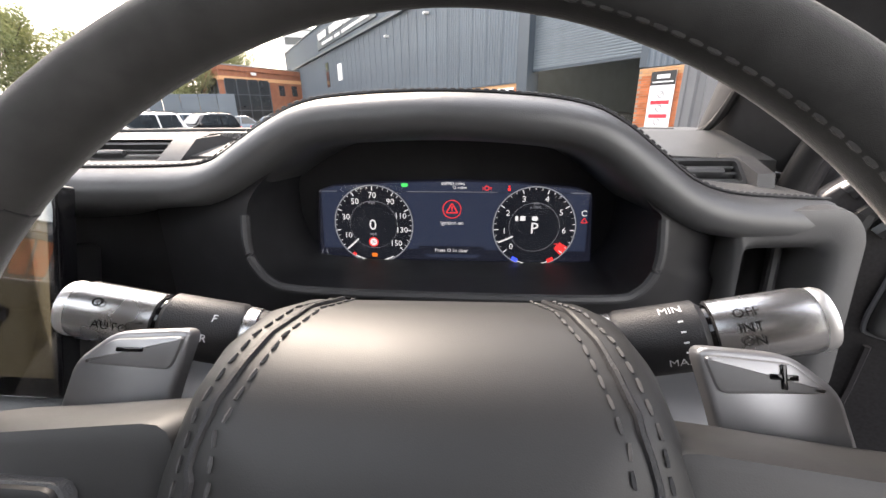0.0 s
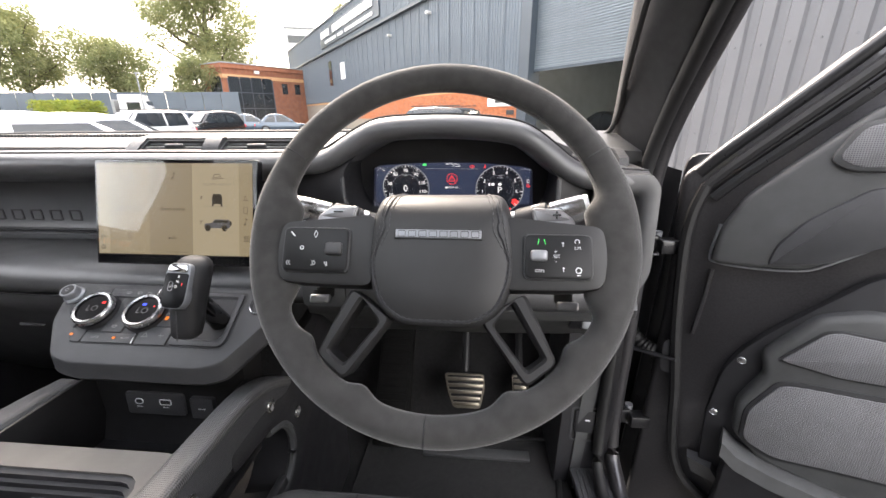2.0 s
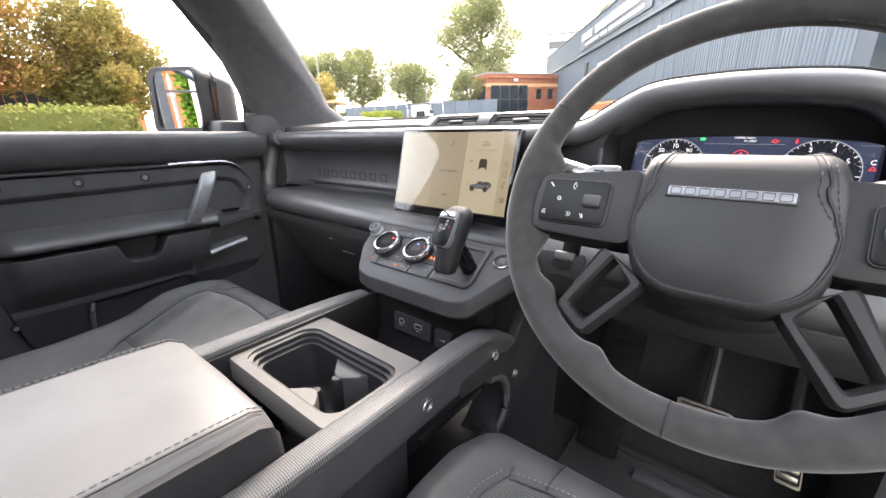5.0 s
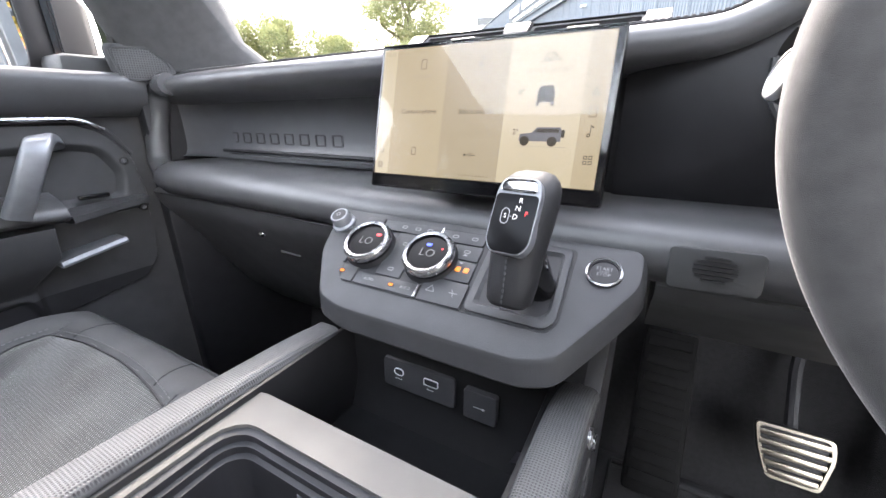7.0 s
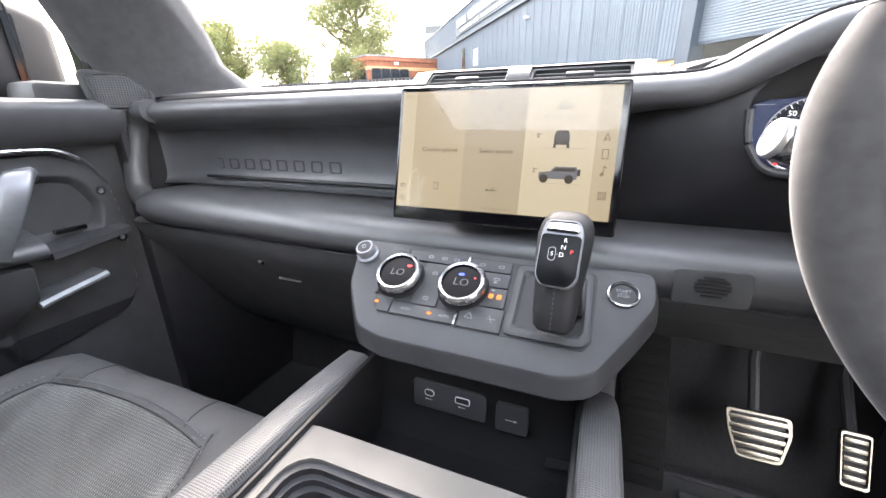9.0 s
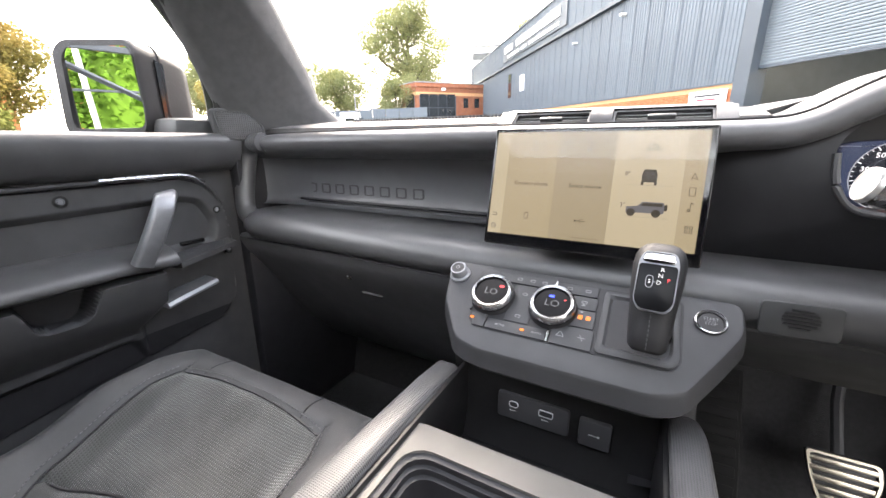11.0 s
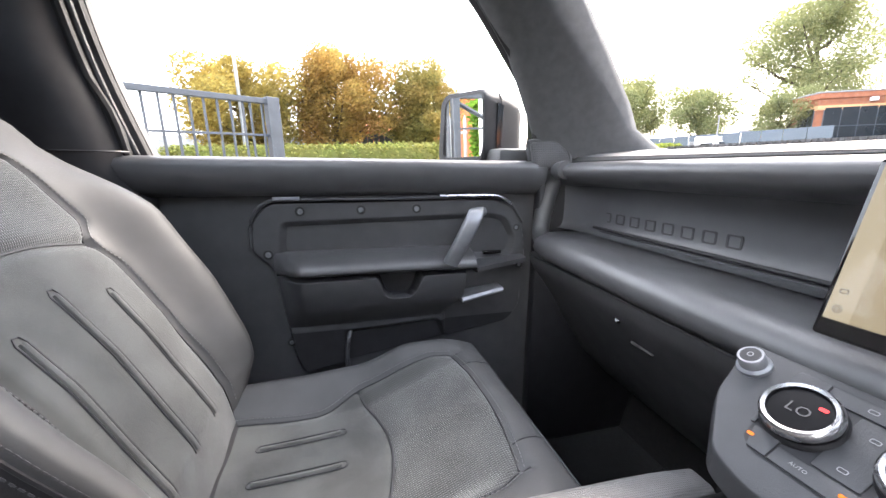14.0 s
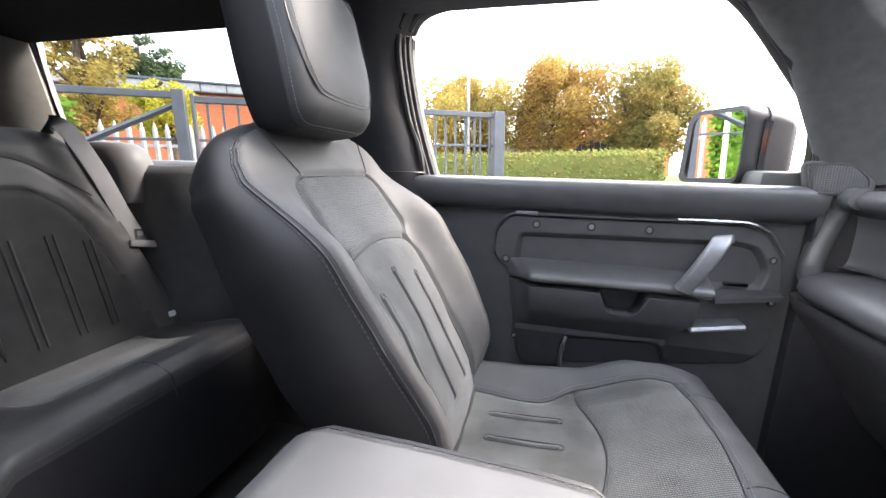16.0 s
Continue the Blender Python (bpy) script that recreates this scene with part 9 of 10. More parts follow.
tagged(ground, "grey worn asphalt yard", "ground", kind="structure")
ap_ = othing("pavement", "pale concrete apron before the workshop door", "pavement", (4.0, 12.0, 0), kind="structure")
for i in range(3):
    for j in range(3):
        opart("slab", box(-7 + i * 4.0, -3.04 + i * 4.0, -8 + j * 4.0, -4.04 + j * 4.0, -0.02, 0.03 + 0.003 * ((i + j) % 2), 0.01, 1), CONCRETE, ap_)

# workshop: local x runs along its front away from the door's corner, local y is the way in
WU = Vector((-0.564, 0.826, 0))
ang = math.degrees(math.atan2(WU.y, WU.x))
shop = othing("workshop", "blue-grey clad workshop with brick base and roller shutter door", "workshop building", (5.45, 14.98, 0), ang)
# local frame: +x along the wall (to the far end), +y is to the left of that, i.e. towards the yard for this turn; so the wall's face looks to +y
FY = 1.0
L_END = 66.0


def wallbox(x0, x1, y0, y1, z0, z1, r=0.0):
    return box(x0, x1, y0, y1, z0, z1, r, 1)


opart("brick_base_core", wallbox(5.95, L_END, -0.4, -0.03, 0, 2.86), MORTAR, shop, "mortar of the brick base")
opart("inner_wall", wallbox(5.95, L_END, -0.6, -0.38, 0, 11.1), CLAD_DARK, shop)
# lower and upper cladding panels
def clad_panel(w, h, ribs, depth=0.03):
    b = bmesh.new()
    pts = []
    n = ribs
    for k in range(n):
        a = k * w / n
        pts += [(a, 0.0), (a + 0.50 * w / n, 0.0), (a + 0.62 * w / n, depth), (a + 0.88 * w / n, depth)]
    pts.append((w, 0.0))
    vs_ = [[b.verts.new((x, y, z)) for x, y in pts] for z in (0, h)]
    for i in range(len(pts) - 1):
        b.faces.new((vs_[0][i], vs_[0][i + 1], vs_[1][i + 1], vs_[1][i]))
    bmesh.ops.recalc_face_normals(b, faces=b.faces[:])
    box(-0.035, 0.035, -0.01, 0.055, 0, h, 0, bm=b)
    return mesh_of("cladding_panel", b, CLAD, 0)


low_p, up_p = clad_panel(1.30, 5.30, 6), clad_panel(1.30, 2.85, 6)
for k in range(46):
    share("cladding_panel", low_p, shop, Matrix.Translation((6.0 + 1.30 * k, 0.0, 2.88)))
    share("upper_panel", up_p, shop, Matrix.Translation((6.0 + 1.30 * k, 0.10, 8.32)))
opart("gutter", wallbox(5.9, L_END, 0.0, 0.30, 8.14, 8.34), CLAD_DARK, shop, "dark gutter")
opart("roof_edge", wallbox(5.9, L_END, -0.1, 0.22, 11.15, 11.30), CLAD_DARK, shop)
opart("roof", loft([[(-8, -0.2, 11.0), (-8, -18, 12.2), (-8, -18, 10.8)], [(L_END, -0.2, 11.0), (L_END, -18, 12.2), (L_END, -18, 10.8)]]), CLAD_DARK, shop, "low metal roof")
opart("drip_edge", wallbox(5.95, L_END, 0.0, 0.06, 2.83, 2.89), CLAD_DARK, shop)
# frame and shutter
opart("door_jamb", wallbox(5.30, 6.0, -0.6, 0.10, 0, 11.2), CLAD_DARK, shop, "dark steel door jamb")
opart("door_jamb", wallbox(-0.45, -0.20, -0.6, 0.02, 2.9, 11.2), CLAD_DARK, shop)
b = bmesh.new()
prof = [(0.0, 0.0), (0.028, 0.012), (0.034, 0.05), (0.028, 0.085), (0.0, 0.098)]
vs_ = [[b.verts.new((x, y, z)) for y, z in prof] for x in (0, 5.5)]
for i in range(len(prof) - 1):
    b.faces.new((vs_[0][i], vs_[1][i], vs_[1][i + 1], vs_[0][i + 1]))
bmesh.ops.recalc_face_normals(b, faces=b.faces[:])
slat_me = mesh_of("slat", b, SHUTTER, 0)
sh = opart("shutter", wallbox(-0.2, 5.3, -0.32, -0.28, 3.32, 8.2), CLAD_DARK, shop, "half raised roller shutter")
for k in range(48):
    share("slat", slat_me, sh, Matrix.Translation((-0.2, -0.27, 3.36 + 0.1 * k)))
opart("bottom_rail", wallbox(-0.2, 5.3, -0.34, -0.22, 3.24, 3.36, 0.01), CLAD_DARK, shop)
# dim inside of the workshop
opart("inside", loft([[(-3.5, -0.6, 0.01), (9.0, -0.6, 0.01), (9.0, -0.6, 6.5), (-3.5, -0.6, 6.5)], [(-3.5, -14, 0.01), (9.0, -14, 0.01), (9.0, -14, 6.5), (-3.5, -14, 6.5)]], caps=False), SHUTTER, shop, "dim workshop inside")
opart("inside_back", wallbox(-3.5, 9.0, -14.2, -14.0, 0, 6.5), GALV, shop)
for x in (1.2, 3.6):
    opart("inside_post", wallbox(x, x + 0.2, -13.9, -13.7, 0, 6.5), CLAD_LIGHT, shop)
opart("inside_beam", wallbox(-3.5, 9.0, -13.95, -13.8, 3.2, 3.45), CLAD_LIGHT, shop)
# bay lamps, with extra rows added and strength raised to brighten the inside
LAMP_G = glow("warm_bay_lamp", (1.0, 0.90, 0.72), 22.0)
for x, y in ((1.0, -2.4), (3.2, -2.4), (1.0, -7.0), (3.2, -7.0), (1.0, -11.0), (3.2, -11.0)):
    opart("bay_lamp", wallbox(x, x + 0.9, y, y + 0.3, 4.50, 4.56), LAMP_G, shop, "lit ceiling lamp")
# lamps, a small window and the pale door high on the wall
for x, z in ((21.0, 7.0), (14.6, 7.3)):
    lm = opart("wall_lamp", wallbox(x, x + 0.25, 0.05, 0.40, z, z + 0.14, 0.02), WHITE_BOARD, shop, "white wall lamp")
# the pane is plain white, its lit look put into the colour
win = opart("window", wallbox(33.9, 35.4, 0.03, 0.09, 5.0, 6.6, 0.01), WHITE_BOARD, shop, "small lit window")
opart("window", wallbox(39.0, 40.2, 0.03, 0.09, 4.6, 7.2, 0.01), DARK_GLASS, shop, "dark slim window")
# lettered sign: plain raised shapes
sg = opart("sign_board", wallbox(23.0, 42.3, 0.14, 0.24, 8.75, 10.55, 0.02), CLAD_DARK, shop, "dark sign board with raised white shapes")
for k in range(14):
    x = 41.4 - k * 1.25
    opart("raised_shape", wallbox(x - 0.95, x, 0.24, 0.36, 9.62, 10.32, 0.03), WHITE_BOARD, sg) if k != 3 else None
for k in range(24):
    x = 40.0 - k * 0.66
    opart("raised_shape", wallbox(x - 0.46, x, 0.24, 0.32, 9.0, 9.30, 0.02), WHITE_BOARD, sg) if k not in (7, 11) else None
# white direction board on the brick base
wb = opart("direction_board", wallbox(6.25, 8.45, 0.02, 0.06, 1.80, 2.66, 0.01), WHITE_BOARD, shop, "white direction board")
for x0, x1, z0, z1, mt in ((6.6, 8.1, 2.42, 2.50, BLACK_PRINT), (6.8, 7.9, 2.26, 2.33, RED_BAR), (6.9, 7.8, 1.97, 2.10, BLACK_PRINT)):
    opart("print", wallbox(x0, x1, 0.06, 0.064, z0, z1), mt, wb)
opart("small_board", wallbox(6.25, 6.85, 0.02, 0.05, 1.40, 1.62, 0.01), BLACK_PRINT, shop)
# brick pier right of the door with its banner
opart("pier_core", wallbox(-2.25, -0.22, -0.4, -0.02, 0, 2.86), MORTAR, shop)
opart("pier_cladding_core", wallbox(-6.0, -0.45, -0.5, -0.05, 2.88, 11.2), CLAD_DARK, shop)
for k in range(5):
    share("cladding_panel", low_p, shop, Matrix.Translation((-6.6 + 1.30 * k - 0.3, -0.02, 2.88)))
b = box(-0.1055, 0.1055, -0.05, 0.0, 0, 0.064, 0.004, 1)
brick_me, pale_me = mesh_of("brick", b.copy(), BRICK, 0), mesh_of("brick", b, BRICK_PALE, 0)
for j in range(4, 38):
    for k in range(10):
        x = -2.17 + 0.2165 * k + (0.108 if j % 2 else 0)
        if x < -0.32:
            share("brick", pale_me if j > 34 else brick_me, shop, Matrix.Translation((x, 0.0, 0.075 * j)))
b = bmesh.new()
for j in range(14, 38):
    for k in range(150):
        x = 6.1 + 0.2165 * k + (0.108 if j % 2 else 0)
        for z0 in (0.075 * j,):
            V8 = [b.verts.new((x + sx * 0.1055, sy, z0 + sz)) for sx in (-1, 1) for sy in (-0.04, 0.0) for sz in (0, 0.064)]
            for q in ((2, 3, 7, 6), (1, 5, 7, 3), (0, 2, 6, 4), (0, 1, 3, 2), (4, 6, 7, 5)):
                b.faces.new([V8[i] for i in q])
bmesh.ops.recalc_face_normals(b, faces=b.faces[:])
opart("bricks", b, BRICK, shop, "orange brick courses", 0, "stuff")
opart("pale_course", wallbox(6.0, 66, -0.02, 0.008, 2.62, 2.86), BRICK_PALE, shop)
bn = opart("banner", wallbox(-1.55, -0.72, 0.03, 0.05, 0.55, 2.72), WHITE_BOARD, shop, "white notice banner with dark head and red bars")
opart("banner_head", wallbox(-1.55, -0.72, 0.05, 0.054, 2.30, 2.72), BLACK_PRINT, bn)
opart("head_shape", wallbox(-1.35, -0.92, 0.054, 0.058, 2.50, 2.62), WHITE_BOARD, bn)
opart("head_line", wallbox(-1.48, -0.80, 0.054, 0.058, 2.38, 2.42), WHITE_BOARD, bn)
for k in range(4):
    z = 2.02 - k * 0.42
    opart("red_bar", wallbox(-1.45, -0.82, 0.05, 0.054, z - 0.30, z - 0.18), RED_BAR, bn)
    r_ = ring2(0.085, 0.105, 0.0, 24)
    r_.transform(Matrix.Translation((-1.135, 0.056, z)) @ Matrix.Rotation(radians(-90), 4, "X"))
    opart("ring_sign", r_, BLACK_PRINT, bn)
    bb = bar2(-0.07, -0.07, 0.07, 0.07, 0.016, 0.0)
    bb.transform(Matrix.Translation((-1.135, 0.056, z)) @ Matrix.Rotation(radians(-90), 4, "X"))
    opart("ring_stroke", bb, BLACK_PRINT, bn)
opart("pier_side", wallbox(-3.2, -2.25, -0.4, 0.02, 0, 3.0), CLAD_DARK, shop, "dark steel panel")

# light grey ribbed wall close beside the car
rw = othing("wall_ribbed", "light grey ribbed steel wall", "steel wall", (3.48, 7.22, 0), ang, kind="structure")
b = bmesh.new()
prof = []
for k in range(34):
    a = -0.333 * k
    prof += [(a, 0.0), (a - 0.155, 0.0), (a - 0.185, -0.045), (a - 0.303, -0.045)]
vs_ = [[b.verts.new((x, y, z)) for x, y in prof] for z in (0.0, 6.0)]
for i in range(len(prof) - 1):
    b.faces.new((vs_[0][i], vs_[0][i + 1], vs_[1][i + 1], vs_[1][i]))
bmesh.ops.recalc_face_normals(b, faces=b.faces[:])
opart("sheet", b, CLAD_LIGHT, rw, "ribbed steel sheet", 0)
opart("edge_post", box(-0.02, 0.06, -0.3, 0.02, 0, 6.0, 0.01, 1), CLAD_LIGHT, rw)
screw_me = mesh_of("screw", lathe([(0.016, 0), (0.014, 0.008), (0.0001, 0.011)], 10), CLAD_LIGHT, 0)
for zz in (1.15, 2.38, 3.6):
    for k in range(20):
        share("screw", screw_me, rw, Matrix.Translation((-0.333 * k - 0.08, 0.0, zz)) @ Matrix.Rotation(radians(-90), 4, "X"))

# brick office at the far end
off = othing("office_building", "two-storey orange brick office with dark glazed corner", "office building", (-31.8, 50.2, 0), math.degrees(math.atan2(10.1, 5.6)))
HO_ = 7.6
opart("wall", box(0, 14, 0, 4.6, 0, HO_ - 0.5, 0, 1), BRICK_FAR, off, "orange brick wall")
opart("pale_band", box(-0.04, 14, -0.04, 4.64, HO_ - 1.7, HO_ - 1.25, 0.01, 1), BRICK_PALE, off)
opart("parapet", box(-0.15, 14, -0.15, 4.75, HO_ - 0.55, HO_, 0.03, 1), BRICK_FAR, off)
opart("coping", box(-0.22, 14, -0.22, 4.8, HO_, HO_ + 0.14, 0.03, 1), GALV, off, "pale metal coping")
for face in (0, 1):
    W_ = 6.2 if face == 0 else 3.4
    for i in range(4 if face == 0 else 3):
        for j in range(3):
            x0, x1 = 0.6 + i * W_ / 4, 0.6 + (i + 1) * W_ / 4 - 0.09
            z0 = 0.35 + j * 1.95
            g_ = box(x0, x1, -0.06, -0.01, z0, z0 + 1.86, 0.01, 1) if face == 0 else box(-0.06, -0.01, x0, x1, z0, z0 + 1.86, 0.01, 1)
            opart("pane", g_, DARK_GLASS, off, "dark glass pane")
    g_ = box(0.5, 0.7 + W_, -0.03, 0.0, 0.25, 6.25, 0.01, 1) if face == 0 else box(-0.03, 0.0, 0.5, 0.7 + 3 * W_ / 4, 0.25, 6.25, 0.01, 1)
    opart("window_frame", g_, CLAD_DARK, off)
for x in (8.3, 10.4):
    opart("window", box(x, x + 0.9, -0.05, 0.0, 4.2, 5.6, 0.01, 1), DARK_GLASS, off, "small dark window")
opart("floodlight", box(4.2, 4.8, -0.5, -0.15, 6.6, 6.95, 0.03, 1), WHITE_BOARD, off)

# tower block peeping over the roof
tb = othing("tower_block", "pale far office block above the roofs", "office building", (-44, 96, 0), 20)
opart("wall", box(0, 9, 0, 8, 0, 20, 0.05, 1), WHITE_BOARD, tb)
for j in range(6):
    opart("window", box(0.4, 8.6, -0.05, 0.0, 2 + j * 3.0, 3.6 + j * 3.0, 0.02, 1), DARK_GLASS, tb)
opart("roof", box(-0.3, 9.3, -0.3, 8.3, 20, 20.4, 0.05, 1), GALV, tb)


# ---- trees ----
def leaves_bm(centres, count, size, seed, flat_=1.0):
    rnd = np.random.RandomState(seed)
    V, F = [], []
    wsum = np.array([c[3] ** 2 for c in centres])
    pick = rnd.choice(len(centres), size=count, p=wsum / wsum.sum())
    for i in pick:
        c = centres[i]
        d = rnd.normal(size=3)
        d /= np.linalg.norm(d)
        rr_ = c[3] * (0.35 + 0.68 * rnd.rand() ** 0.6)
        p = np.array(c[:3]) + d * rr_ * np.array((1, 1, 0.85 * flat_))
        a = rnd.normal(size=3)
        a /= np.linalg.norm(a)
        u = np.cross(a, (0.3, 0.5, 0.81))
        u /= np.linalg.norm(u) + 1e-9
        w = np.cross(a, u)
        s = size * (0.6 + 0.8 * rnd.rand())
        k = len(V)
        V += [tuple(p + u * s), tuple(p + w * s * 0.55), tuple(p - u * s), tuple(p - w * s * 0.55)]
        F.append((k, k + 1, k + 2, k + 3))
    return V, F


def tree(label, at, height, spread, leaf, seed, count=5200, size=0.13, trunk_h=0.32, conifer=False, name="tree"):
    rnd = random.Random(seed)
    t = othing(name, label, "tree", at, rnd.uniform(0, 360))
    r0 = height * 0.026
    tp = [(0, 0, -0.1), (0.02 * height * rnd.uniform(-1, 1), 0.02 * height * rnd.uniform(-1, 1), height * trunk_h), (0.03 * height * rnd.uniform(-1, 1), 0.03 * height * rnd.uniform(-1, 1), height * 0.66), (0, 0, height * 0.93)]
    tp = smooth_path(tp, 5)
    opart("trunk", tube(tp, [r0 * (1.25 - 1.1 * i / (len(tp) - 1)) for i in range(len(tp))], 8), BARK, t, smooth=60)
    cs = []
    nl = 11 if not conifer else 18
    lb = bmesh.new()
    for i in range(nl):
        a = i * 2.399 + rnd.uniform(-.3, .3)
        f_ = (i + .5) / nl
        z0 = height * (trunk_h * 0.85 + (0.55 - 0.2 * (1 - f_)) * f_)
        reach = spread * (0.95 - 0.45 * abs(f_ - 0.4)) * rnd.uniform(0.7, 1.05) if not conifer else spread * (1 - f_) * 1.1
        z1 = z0 + reach * (0.55 if not conifer else -0.1) + height * 0.04
        end = Vector((math.cos(a) * reach, math.sin(a) * reach, min(z1, height * 0.93)))
        midp = Vector((math.cos(a) * reach * 0.45, math.sin(a) * reach * 0.45, z0 + (end.z - z0) * 0.35))
        pth_ = smooth_path([(0, 0, z0), midp, end], 4)
        tube(pth_, [r0 * 0.5 * (1 - 0.85 * k / (len(pth_) - 1)) for k in range(len(pth_))], 5, bm=lb)
        for k in (0.45, 0.7, 1.0):
            c = Vector((0, 0, z0)).lerp(end, k)
            cs.append((c.x + rnd.uniform(-.2, .2) * spread, c.y + rnd.uniform(-.2, .2) * spread, c.z + rnd.uniform(0, 0.06) * height, spread * (0.26 + 0.13 * rnd.random()) * (1 if not conifer else 0.48)))
    for k in range(4):
        cs.append((rnd.uniform(-.3, .3) * spread, rnd.uniform(-.3, .3) * spread, height * rnd.uniform(0.78, 0.93), spread * (0.30 if not conifer else 0.12)))
    opart("limbs", lb, BARK, t, smooth=60)
    V, F = leaves_bm(cs, count, size, seed + 5)
    me = bpy.data.meshes.new("crown")
    me.from_pydata(V, [], F)
    me.materials.append(leaf)
    o = new("crown", me)
    o.parent = t
    BASE[o] = BASE[t]
    return t


# autumn trees and hedge bank beyond the gate
tree("yellow autumn maple on a grassy bank", (-17.0, -3.4, 0.8), 4.6, 2.3, LEAF_YELLOW, 11, 36000, 0.056, trunk_h=0.14)
tree("yellow and orange autumn maple on a grassy bank", (-17.5, 0.0, 1.2), 4.8, 2.3, LEAF_ORANGE, 12, 40000, 0.056, trunk_h=0.14)
tree("yellowing round maple on a grassy bank", (-18.0, 3.7, 1.1), 4.6, 2.0, LEAF_OLIVE, 13, 36000, 0.056, trunk_h=0.14)
tree("tall thin yellow autumn tree behind the fence", (-10.1, -14.6, 0.0), 7.4, 1.45, LEAF_YELLOW, 14, 9000, 0.07, trunk_h=0.36)
tree("small yellow-green tree behind the fence", (-9.4, -10.75, 0.0), 3.75, 0.85, LEAF_LIME, 15, 7000, 0.045, trunk_h=0.66)
for at_, h_, seed_ in (((-22.4, -27.3, 0.0), 11.2, 16), ((-23.6, -26.0, 0.0), 10.3, 18), ((-20.9, -28.4, 0.0), 10.2, 19)):
    tree("dark green conifer behind the warehouse roof", at_, h_, 3.6, LEAF_DARK, seed_, 14000, 0.10, conifer=True, name="conifer")
bank = othing("bank", "grassy bank under the trees", "bank", (-16.5, 0.5, 0), kind="structure")
b = bmesh.new()
bmesh.ops.create_grid(b, x_segments=24, y_segments=40, size=1)
for v in b.verts:
    x, y = v.co.x * 4.0, v.co.y * 9.0
    h_ = 1.25 * smoothstep(1.0, 0.35, abs(v.co.x)) * smoothstep(1.0, 0.7, abs(v.co.y)) + 0.12 * noise.noise(Vector((x, y, 2)))
    v.co = Vector((x, y, h_ - 0.06))
opart("turf", b, GRASS, bank, smooth=80)


def hedge(label, at, lx, ly, h, leaf, seed, count, size=0.05, rz=0.0):
    t = othing("hedge", label, "hedge", at, rz)
    rnd = np.random.RandomState(seed)
    opart("core", loft([[(p[0] * k, p[1] * k, z) for p in rrect(lx - 0.12, ly - 0.12, 0.2, 3)] for z, k in ((0, 1), (h * 0.8, 1.0), (h - 0.1, 0.9))]), leaf, t)
    V, F = [], []
    for _ in range(count):
        f_ = rnd.randint(0, 5)
        x, y, z = (rnd.rand() - .5) * lx, (rnd.rand() - .5) * ly, rnd.rand() * h
        if f_ == 0:
            x = lx / 2
        elif f_ == 1:
            x = -lx / 2
        elif f_ == 2:
            y = ly / 2
        elif f_ == 3:
            y = -ly / 2
        else:
            z = h
        p = np.array((x, y, z)) + rnd.normal(size=3) * 0.05
        a = rnd.normal(size=3)
        a /= np.linalg.norm(a)
        u = np.cross(a, (0.3, 0.5, 0.81))
        u /= np.linalg.norm(u)
        w = np.cross(a, u)
        s = size * (0.6 + 0.8 * rnd.rand())
        k = len(V)
        V += [tuple(p + u * s), tuple(p + w * s * .6), tuple(p - u * s), tuple(p - w * s * .6)]
        F.append((k, k + 1, k + 2, k + 3))
    me = bpy.data.meshes.new("foliage")
    me.from_pydata(V, [], F)
    me.materials.append(leaf)
    o = new("foliage", me)
    o.parent = t
    BASE[o] = BASE[t]
    return t


hedge("low clipped green hedge on the bank", (-14.2, -0.8, 0.0), 1.8, 8.2, 2.02, LEAF_HEDGE, 31, 16000, 0.05)
hedge("tall bright green hedge", (-2.65, -8.7, 0.0), 5.3, 1.0, 2.75, LEAF_BRIGHT, 32, 11000, 0.06)
hedge("yellow-green bush by the far fence", (-27.0, 25.0, 0.0), 3.6, 1.8, 2.35, LEAF_BUSH, 33, 6000, 0.07)
# low grey wall and orange roof behind the trees
lw = othing("garden_wall", "low grey wall behind the trees", "wall", (-22.5, -4.0, 0), 90, kind="structure")
opart("wall", box(-6, 4.4, -0.15, 0.15, 0, 3.0, 0.02, 1), GALV, lw)
df = othing("fence", "dark stained board fence under the trees", "fence", (-20.4, 2.3, 0), 90)
for i in range(14):
    opart("board", box(-1.9 + i * 0.28, -1.63 + i * 0.28, -0.02, 0.02, 0.0, 2.85 + 0.02 * (i % 3), 0.01, 1), BLACK_PRINT, df)
hs = othing("house", "low brick house with orange roof behind the trees", "house", (-30, 4.2, 0), 90)
opart("wall", box(-2.6, 3, -3, 3, 0, 3.6, 0.02, 1), BRICK, hs)
opart("roof", loft([[(-3.0, -3.5, 3.5), (-3.0, 0, 5.0), (-3.0, 3.5, 3.5)], [(3.4, -3.5, 3.5), (3.4, 0, 5.0), (3.4, 3.5, 3.5)]]), ROOF_TILE, hs)
for x in (-1.5, 1):
    opart("window", box(x, x + 1.2, -3.06, -3.0, 0.9, 1.9, 0.01, 1), DARK_GLASS, hs)
lp = othing("lamp_post", "tall slim grey lamp post", "lamp post", (-15.5, -3.1, 0))
opart("pole", tube([(0, 0, 0), (0, 0, 4), (0, 0, 9.5)], [0.07, 0.06, 0.04], 10), GALV, lp)
opart("head", box(-0.08, 0.08, -0.1, 0.5, 9.45, 9.6, 0.03, 1), GALV, lp)
br = othing("barrier", "low white barrier rail by the hedge", "barrier", (-12.0, 3.6, 0), 75)
opart("rail", tube([(-1.2, 0, 0.95), (1.2, 0, 0.95)], 0.04, 8), WHITE_BOARD, br)
for x in (-1.0, 1.0):
    opart("post", tube([(x, 0, 0), (x, 0, 0.95)], 0.04, 8), WHITE_BOARD, br)

